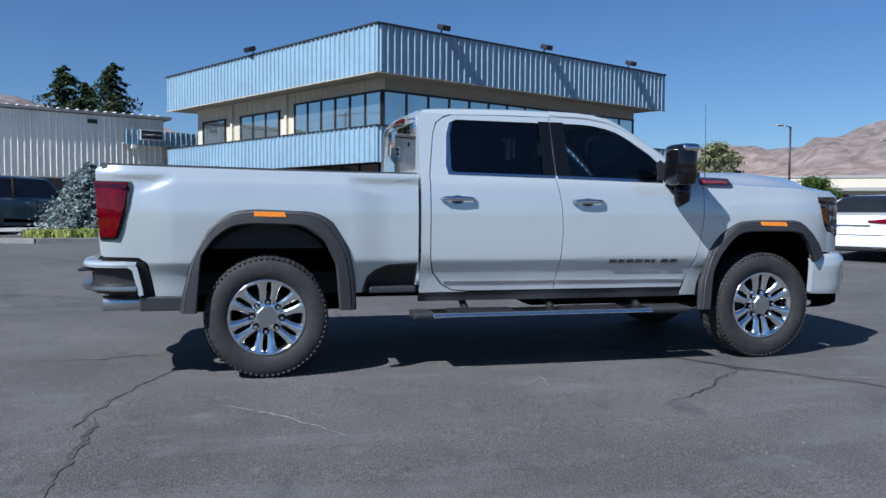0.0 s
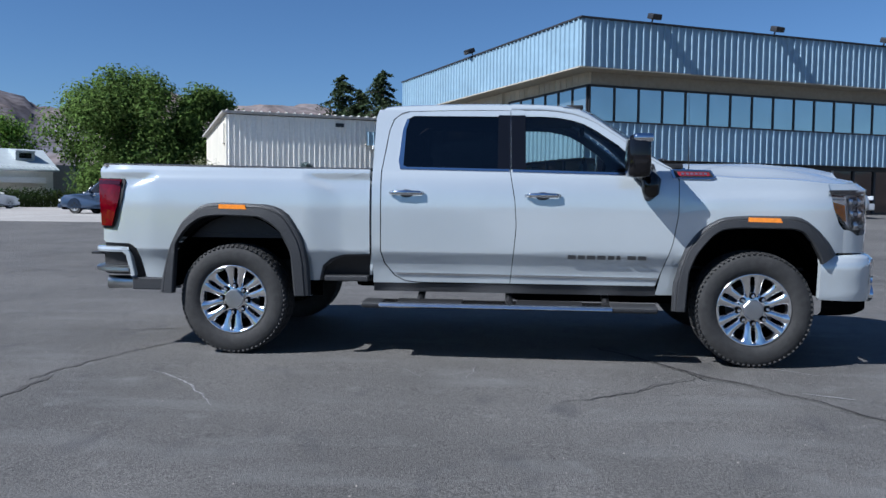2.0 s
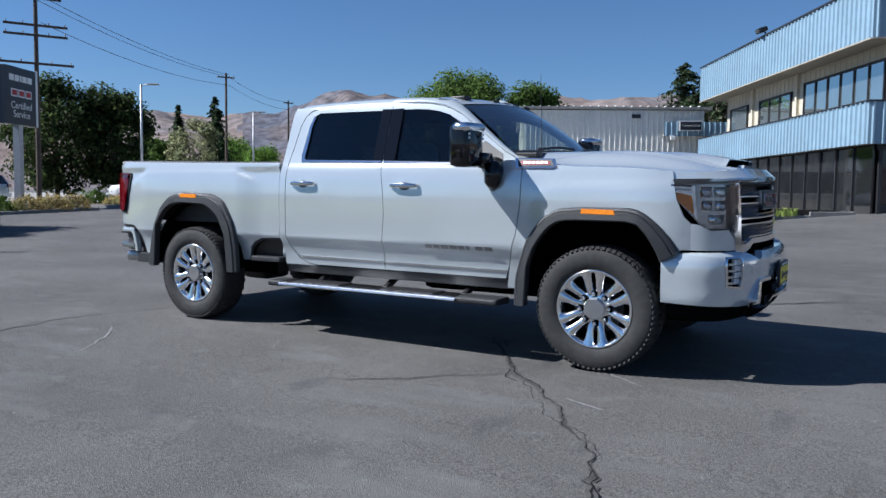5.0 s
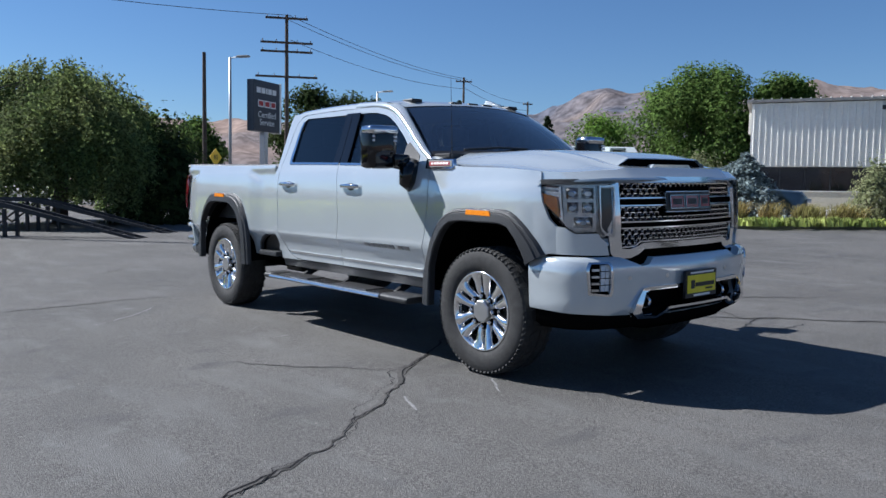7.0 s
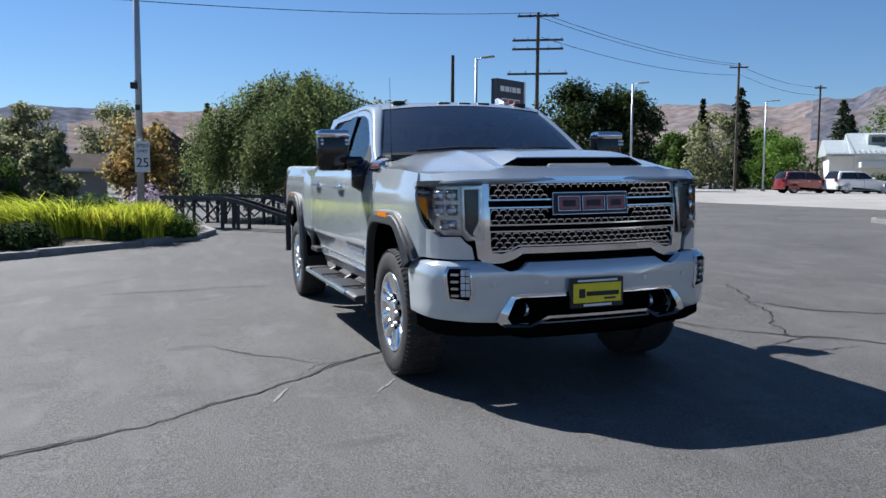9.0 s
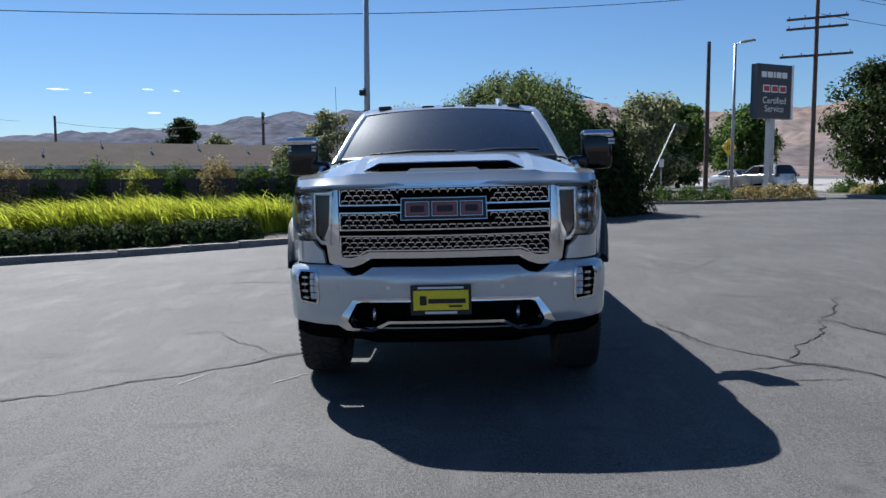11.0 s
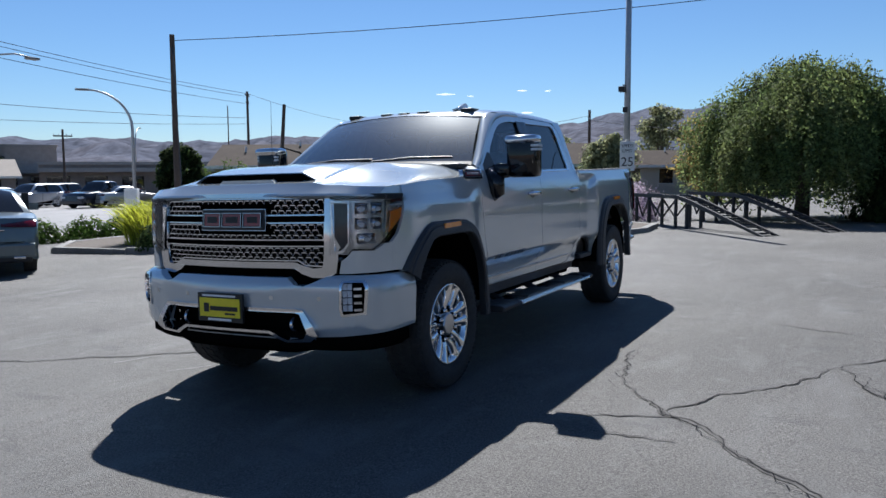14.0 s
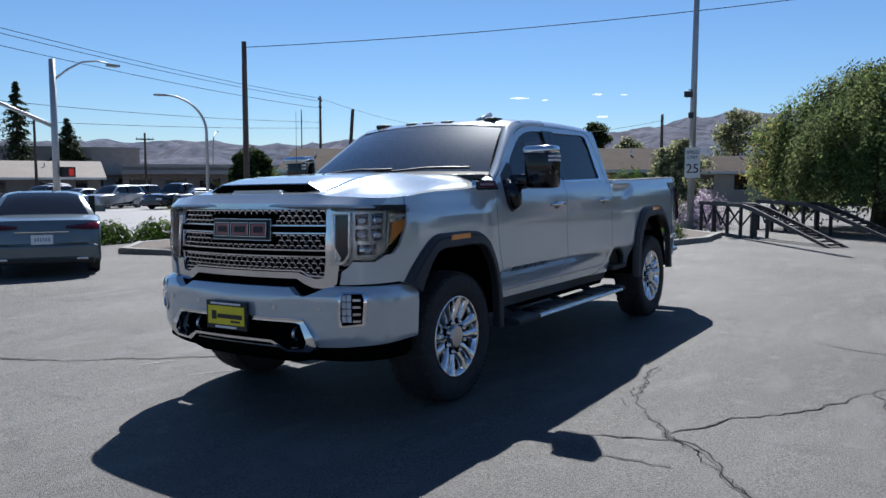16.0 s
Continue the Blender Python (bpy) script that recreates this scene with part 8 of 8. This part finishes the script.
tl = thing("traffic_signal", on_ground(-11.1, -28.75), "steel traffic signal pole with lamp arm and signals", "traffic signal")
part("pole", tube_bm([(0, 0, 0), (0, 0, 7.05)], [0.15, 0.13], 14), MAT_STEEL, tl, "", True)
part("lamp_arm", tube_bm([(0, 0, 6.15), (-0.5, 0.3, 6.65), (-1.0, 0.6, 7.0), (-1.5, 0.9, 7.08), (-2.0, 1.2, 6.98)], [0.05, 0.045, 0.04, 0.04, 0.035], 8), MAT_STEEL, tl, "", True)
part("lamp_head", box_bm(-2.35, -1.85, 1.0, 1.35, 6.88, 6.98, 0.03), MAT_ROOF, tl)
part("signal_arm", tube_bm([(0, 0, 4.2), (1.7, -1.0, 5.1), (6.0, -3.6, 6.0)], [0.09, 0.08, 0.06], 8), MAT_STEEL, tl, "", True)
sg = part("signal_head", box_bm(-0.62, -0.12, 0.05, 0.45, 2.05, 2.5, 0.03), MAT_BLACK, tl, "dark signal box with a red lit hand panel")
part("signal_lens", box_bm(-0.52, -0.30, 0.452, 0.47, 2.12, 2.42), MAT_LAMPRED, sg)


def wire(a, b, sag, r=0.018):
    pts = []
    for k in range(19):
        f = k / 18
        p = Vector(a).lerp(Vector(b), f)
        p.z -= sag * 4 * f * (1 - f)
        pts.append(p)
    t = thing("overhead_wire", Matrix.Identity(4), "thin black overhead wire", "wire", "overhead wires")
    part("strand", tube_bm(pts, r, 5), MAT_WIRE, t)


P1, P2, P3 = Vector((-36.7, 20.0, 0)), Vector((-50.5, 47.0, 0)), Vector((-60.3, 66.2, 0))
wire(P1 + Vector((0.6, -0.3, 11.9)), P2 + Vector((0.4, 0, 12.1)), 0.5)
wire(P1 + Vector((-0.6, 0.3, 11.9)), P2 + Vector((-0.4, 0, 12.1)), 0.5)
wire(P1 + Vector((0.5, 0, 10.4)), P2 + Vector((0.2, 0, 11.2)), 0.6)
wire(P2 + Vector((0, 0, 12.1)), P3 + Vector((0, 0, 12.1)), 0.5)
wire(P2 + Vector((0.3, 0, 11.2)), P3 + Vector((0.3, 0, 11.2)), 0.5)
WP = Vector((-17.35, -23.8, 0))
wire(WP + Vector((0, 0, 7.45)), P1 + Vector((0, 0, 12.0)), 0.9)
W2 = Vector((-53, -51, 0))
for dz in (9.6, 9.3, 8.6):
    wire(W2 + Vector((0.4, 0, dz)), Vector((26, -32, dz + 3.4)), 1.2, 0.02)
wire(W2 + Vector((0, 0, 9.6)), Vector((-96, -60, 9.0)), 0.8)
wire(W2 + Vector((0, 0, 7.2)), Vector((18, -46, 8.2)), 1.2, 0.02)
wire(W2 + Vector((0, 0, 6.6)), Vector((10, -62, 7.0)), 1.0, 0.02)
wire(WP + Vector((0, 0, 7.3)), (-13.5, -19.5, -0.3), 0.0, 0.02)
wire((-58, -17.3, 6.4), (-69.9, -41.6, 7.0), 0.8)
wire((-58, -17.3, 6.0), (-44, 14, 3.0), 0.5)


# ---- parked vehicles ----
MAT_RUBBER = MAT_TYRE


def paint(name, c, metal=0.3):
    return material(name, c, 0.3, metal=metal, coat=1.0, spots=0.03, scale=400)


PAINTS = {"white": paint("white_car_paint", (0.75, 0.75, 0.74), 0.0), "black": paint("black_car_paint", (0.015, 0.017, 0.025)), "red": paint("dark_red_car_paint", (0.20, 0.02, 0.02)),
          "silver": paint("silver_car_paint", (0.50, 0.51, 0.52), 0.6), "teal": paint("blue_grey_car_paint", (0.07, 0.10, 0.12), 0.4), "grey": paint("slate_car_paint", (0.115, 0.145, 0.15), 0.4),
          "blue": paint("dark_blue_car_paint", (0.03, 0.05, 0.09), 0.3)}
SHAPES = {
    # length, width, wheel r, wheelbase share, profile of (x share, z) for the body shell, then the glasshouse (x0 bottom, x0 top, x1 top, x1 bottom, belt z, roof z)
    "sedan": (4.95, 1.86, 0.34, (0.19, 0.78), [(0.0, 0.45), (0.004, 0.78), (0.02, 0.98), (0.10, 1.05), (0.20, 1.06), (0.62, 0.98), (0.80, 0.92), (0.95, 0.80), (0.995, 0.62), (1.0, 0.35), (0.98, 0.22), (0.02, 0.26)], (0.14, 0.31, 0.52, 0.70, 1.0, 1.46)),
    "suv": (4.75, 1.90, 0.37, (0.18, 0.80), [(0.0, 0.55), (0.005, 0.95), (0.015, 1.10), (0.2, 1.12), (0.66, 1.08), (0.80, 1.03), (0.95, 0.94), (0.99, 0.75), (1.0, 0.42), (0.98, 0.28), (0.02, 0.32)], (0.02, 0.09, 0.52, 0.70, 1.08, 1.70)),
    "wagon": (5.6, 2.02, 0.40, (0.20, 0.80), [(0.0, 0.60), (0.004, 1.10), (0.015, 1.18), (0.2, 1.18), (0.70, 1.14), (0.80, 1.12), (0.96, 1.05), (0.995, 0.85), (1.0, 0.50), (0.98, 0.36), (0.02, 0.40)], (0.015, 0.05, 0.56, 0.68, 1.15, 1.86)),
    "pickup": (5.8, 1.98, 0.40, (0.20, 0.81), [(0.0, 0.58), (0.004, 1.12), (0.01, 1.18), (0.36, 1.17), (0.70, 1.13), (0.82, 1.10), (0.96, 1.02), (0.995, 0.82), (1.0, 0.50), (0.98, 0.36), (0.02, 0.40)], (0.37, 0.40, 0.58, 0.70, 1.13, 1.82)),
}


def vehicle(kind, colour, m, label, category="car", plate=False):
    L, W, R, axles, prof, gh = SHAPES[kind]
    t = thing("parked_" + kind, m, label, category, "parked vehicles")
    hw = W / 2
    body = [(x * L, z) for x, z in prof]
    # cut the wheel arches into the lower edge
    low = []
    for ax in sorted(axles):
        cx = ax * L
        low += [(cx + (R + 0.06) * math.cos(a), R + (R + 0.06) * math.sin(a)) for a in [math.pi * (1.08 - 1.16 * k / 8) for k in range(9)]]
    body = body + low if body[-1][0] < 0.5 * L else body
    bm = bmesh.new()
    vs = []
    for q in (-1, -0.985, -0.94, -0.8, -0.45, 0, 0.45, 0.8, 0.94, 0.985, 1):
        e = 0.16 * abs(q) ** 3 + 0.07 * abs(q) ** 14
        cz = 0.72
        row = []
        for x, z in body:
            arch = any(abs(math.hypot(x - ax * L, z - R) - R - 0.06) < 0.01 for ax in axles)
            zz = z if arch or z < 0.45 else cz + (z - cz) * (1 - 0.10 * abs(q) ** 5 - 0.10 * abs(q) ** 30)
            row.append(bm.verts.new((x if arch else L / 2 + (x - L / 2) * (1 - 2 * e / L), q * hw, zz)))
        vs.append(row)
    n = len(body)
    for a, b in zip(vs, vs[1:]):
        for i in range(n):
            k = (i + 1) % n
            bm.faces.new((a[i], a[k], b[k], b[i]))
    for r in (vs[0], vs[-1]):
        bm.faces.new(r)
    bmesh.ops.triangulate(bm, faces=[f for f in bm.faces if len(f.verts) > 4])
    bmesh.ops.recalc_face_normals(bm, faces=bm.faces[:])
    bd = part("body", bm, PAINTS[colour], t, "", 38)
    x0b, x0t, x1t, x1b, zb, zr = gh
    xs = (x0b * L, x0t * L, (x0t + x1t) / 2 * L, x1t * L, x1b * L)
    roofline = curve_fn([(xs[0] - 0.3, zb - 0.3), (xs[0], zb - 0.06), (xs[1], zr - 0.035), (xs[2], zr), (xs[3], zr - 0.05), (xs[4], zb - 0.08), (xs[4] + 0.3, zb - 0.2)])
    ghp = [(p + (q - p) * k / 7, roofline(p + (q - p) * k / 7)) for p, q in zip(xs, xs[1:]) for k in range(7)] + [(xs[4], zb - 0.08)]
    bm = bmesh.new()
    vs = []
    for y in (-1, -0.97, -0.88, -0.6, 0, 0.6, 0.88, 0.97, 1):
        row = []
        for x, z in ghp:
            wy = (hw - 0.06) - 0.20 * max(0, z - zb) / (zr - zb)
            row.append(bm.verts.new((x, y * wy, z - 0.07 * abs(y) ** 6 * smooth01((z - zb) / 0.35))))
        vs.append(row)
    n = len(ghp)
    for a, b in zip(vs, vs[1:]):
        for i in range(n):
            bm.faces.new((a[i], a[(i + 1) % n], b[(i + 1) % n], b[i]))
    for r in (vs[0], vs[-1]):
        bm.faces.new(r)
    bmesh.ops.recalc_face_normals(bm, faces=bm.faces[:])
    roof = part("cabin_shell", bm, PAINTS[colour], t, "", 30)
    for s in (-1, 1):
        gl = []
        for x, z in ((x0b * L + 0.22, zb + 0.02), (x0t * L + 0.16, zr - 0.12), (x1t * L - 0.06, zr - 0.12), (x1b * L - 0.22, zb + 0.02)):
            wy = (hw - 0.06) - 0.20 * max(0, z - zb) / (zr - zb) + 0.006
            gl.append((x, s * wy, z))
        raw_object("side_window", gl, [(0, 1, 2, 3)], MAT_DARKGLASS, roof)
        mid = (gl[0][0] + gl[3][0]) / 2
        part("pillar", box_bm(mid - 0.04, mid + 0.04, s * (hw - 0.10) - 0.06, s * (hw - 0.10) + 0.055, zb, zr - 0.10), MAT_BLACK, roof)
        part("side_mirror", box_bm(x1b * L - 0.42, x1b * L - 0.28, s * hw - 0.02, s * hw + 0.18 * s if s > 0 else s * hw + 0.02, zb, zb + 0.14, 0.0) if s > 0 else box_bm(x1b * L - 0.42, x1b * L - 0.28, -hw - 0.18, -hw + 0.02, zb, zb + 0.14), PAINTS[colour], t)
        for ax in axles:
            w = part("wheel", tube_bm([(ax * L, s * (hw - 0.22), R), (ax * L, s * (hw - 0.02), R)], R, 28), MAT_RUBBER, t)
            part("rim", tube_bm([(ax * L, s * (hw - 0.03), R), (ax * L, s * (hw - 0.005), R)], R * 0.64, 20), MAT_STEEL, w)
            for q in range(5):
                a = 2 * math.pi * q / 5 + 0.3
                part("rim_slot", tube_bm([(ax * L + R * 0.42 * math.cos(a), s * (hw - 0.006), R + R * 0.42 * math.sin(a)), (ax * L + R * 0.42 * math.cos(a), s * (hw + 0.002), R + R * 0.42 * math.sin(a))], R * 0.14, 8), MAT_BLACK, w)
        zt = body[1][1]
        if kind == "sedan":
            # a lamp that wraps the corner and tapers inwards along the boot
            rows = []
            for k in range(9):
                q = 0.40 + 0.575 * k / 8
                e = (0.16 * q ** 3 + 0.07 * q ** 14) * 0.98
                lo, hi = zt + 0.065 - 0.035 * k / 8, zt + 0.105 + 0.055 * k / 8
                xl, xh = 0.02 + e - 0.014, 0.02 + e + 0.028 + 0.02 * k / 8
                rows.append([(xl, s * q * hw, lo), (xh, s * q * hw, hi), (xh + 0.12, s * q * hw, hi), (xl + 0.12, s * q * hw, lo), (xl, s * q * hw, lo)])
            loft("tail_light", rows, MAT_RED, t, "red tail light tapering inwards")
        else:
            part("tail_light", box_bm(-0.012, 0.10, s * (hw - 0.30) if s > 0 else -hw + 0.025, hw - 0.025 if s > 0 else -(hw - 0.30), zt - 0.05, zt + 0.14, 0.02), MAT_RED, t, "red tail light")
        part("headlight", box_bm(L * 0.965, L * 0.998, s * (hw - 0.48) if s > 0 else -hw + 0.10, hw - 0.10 if s > 0 else -(hw - 0.48), 0.66, 0.80, 0.015), MAT_LED, t)
        part("door_seam", box_bm(L * 0.47, L * 0.474, s * hw - 0.006, s * hw + 0.006, 0.40, zb - 0.05), MAT_GAPSHADE, t)
        for q in (0.40, 0.58):
            part("handle", box_bm(L * q, L * q + 0.16, s * hw - 0.012, s * hw + 0.012, zb - 0.16, zb - 0.13), MAT_SATIN, t)
    def slant(name, xa, xb2, inset):
        """A curved pane that follows the roofline between two places."""
        rows = []
        for k in range(7):
            x = xa + (xb2 - xa) * k / 6
            z = roofline(x)
            w = (hw - 0.06) - 0.20 * max(0, z - zb) / (zr - zb) - inset
            rows.append([(x, w * f, z + 0.014 - 0.07 * abs(f) ** 6 * smooth01((z - zb) / 0.35) * 0.6) for f in (-1, -0.7, 0, 0.7, 1)])
        loft(name, rows, MAT_DARKGLASS, roof)
    slant("rear_window", x0b * L + 0.03, x0t * L - 0.02, 0.10)
    slant("windscreen", x1b * L - 0.06, x1t * L + 0.03, 0.08)
    part("rear_bumper", box_bm(-0.05, 0.18, -hw + 0.06, hw - 0.06, 0.32, 0.56, 0.04), PAINTS[colour], t)
    part("front_bumper", box_bm(L - 0.18, L + 0.04, -hw + 0.08, hw - 0.08, 0.30, 0.54, 0.04), PAINTS[colour], t)
    part("underside", box_bm(0.2, L - 0.2, -hw + 0.12, hw - 0.12, 0.22, 0.45), MAT_GAPSHADE, t)
    if kind == "sedan":
        part("lower_valance", box_bm(-0.035, 0.25, -hw + 0.12, hw - 0.12, 0.24, 0.36, 0.03), MAT_BLACK, t)
        part("boot_trim", box_bm(-0.008, 0.05, -0.42, 0.42, body[1][1] - 0.005, body[1][1] + 0.012), MAT_CHROME, t)
        part("boot_seam", box_bm(-0.006, 0.05, -hw + 0.22, hw - 0.22, 0.575, 0.583), MAT_GAPSHADE, t)
        for s in (-1, 1):
            part("exhaust_trim", box_bm(-0.06, 0.02, s * 0.62 - 0.09, s * 0.62 + 0.09, 0.30, 0.345, 0.012), MAT_CHROME, t)
    if plate:
        part("plate", box_bm(-0.068, -0.052, -0.17, 0.17, 0.58, 0.74), MAT_SIGNWHITE, t)
        for q in range(6):
            part("plate_bar", box_bm(-0.072, -0.068, -0.12 + 0.042 * q, -0.095 + 0.042 * q, 0.63, 0.69), MAT_BLUE, t)
    return t


def parked(kind, colour, x, y, heading, label, **k):
    """x, y: the middle of the tail; heading: degrees of the nose."""
    return vehicle(kind, colour, on_ground(x, y, heading), label, **k)


parked("sedan", "grey", 0.94, -9.27, 238, "slate grey four-door saloon parked in the lot", plate=True)
parked("wagon", "teal", -9.35, 19.43, 45, "dark blue-grey pickup with a canopy parked behind the bed")
parked("sedan", "white", 12.25, 7.6, 32, "white four-door saloon parked in the lot")
parked("sedan", "black", 31, 34.0, 25, "black saloon parked far across the lot")
vehicle("suv", "silver", FR @ pose(5.5, -1.3, 0.86, 0, 0, -30), "silver crossover parked by the shop front")
parked("suv", "red", -39.6, 42.0, 75, "dark red off-roader parked by the hedge", category="car")
parked("suv", "white", -37.2, 44.6, 80, "white crossover parked by the hedge", category="car")
parked("pickup", "blue", -17.3, 34.2, 172, "dark blue pickup parked on the side street", category="pickup truck")
parked("pickup", "white", -25.0, 45.5, 150, "white pickup parked on the side street", category="pickup truck")
parked("suv", "white", -26.5, 54.0, 120, "white truck with a canopy parked on the side street", category="car")
parked("pickup", "white", -34.6, 29.3, 200, "white pickup on the side street", category="pickup truck")
parked("sedan", "silver", -50.5, 19.0, 20, "pale saloon beyond the sign", category="car")
parked("suv", "silver", -42.0, 20.8, 200, "silver car beyond the sign", category="car")
for x, y, kd, cl, hd, lab in ((-26.3, -52.3, "suv", "black", 10, "dark off-roader parked across the main road"), (-29.4, -55.0, "pickup", "white", 10, "white pickup parked across the main road"),
                              (-28.3, -51.0, "sedan", "silver", 10, "silver saloon parked across the main road"), (-29.0, -48.0, "suv", "silver", 10, "silver crossover parked across the main road"),
                              (-33.7, -52.0, "suv", "black", 10, "dark crossover parked across the main road"), (-27.4, -42.0, "sedan", "silver", 170, "silver saloon on the main road"),
                              (-34.8, -48.9, "sedan", "red", 20, "dark red saloon parked across the main road"), (-31.8, -43.6, "pickup", "black", 10, "dark pickup parked across the main road")):
    parked(kd, cl, x, y, hd, lab)
cab = thing("utility_cabinet", on_ground(-11.6, -20.1, 40), "pale grey metal utility cabinet on the footway", "cabinet")
box = part("body", box_bm(-0.30, 0.30, -0.22, 0.22, 0.08, 1.40, 0.02), MAT_SIGNWHITE, cab)
part("door", box_bm(-0.26, 0.26, -0.232, -0.22, 0.16, 1.32, 0.004), MAT_SIGNWHITE, box)
part("plinth", box_bm(-0.36, 0.36, -0.28, 0.28, -0.02, 0.08, 0.01), MAT_KERB, cab)


# ---- small clouds ----
def cloud(az, el, w, h, seed):
    rng = np.random.default_rng(seed)
    d = 3200.0
    c = Vector((d * math.cos(radians(az)), d * math.sin(radians(az)), d * math.tan(radians(el))))
    m = Matrix.Translation(c) @ Matrix.Rotation(radians(az + 90), 4, "Z")
    t = thing("cloud", m, "small thin white cloud over the hills", "cloud", "small clouds")
    bm = bmesh.new()
    for k in range(9):
        r = bmesh.ops.create_icosphere(bm, subdivisions=2, radius=1.0)
        x, s = rng.uniform(-1, 1), rng.uniform(0.25, 0.6)
        for v in r["verts"]:
            j = 1 + 0.25 * noise.noise(v.co * 2 + Vector((k, seed, 0)))
            v.co = Vector((x * w * 0.7 + v.co.x * w * s * j, v.co.y * h, rng.uniform(-0.02, 0.02) * h + v.co.z * h * s * j * (1 - 0.5 * abs(x))))
    part("puff", bm, MAT_CLOUD, t, "", True)


for i, (az, el, w, h) in enumerate(((-152.5, 5.7, 34, 7), (-154.3, 5.55, 12, 5), (-158.0, 5.9, 20, 5.5), (-159.8, 5.85, 16, 4), (-158.4, 4.35, 30, 6))):
    cloud(az, el, w, h, 300 + i)
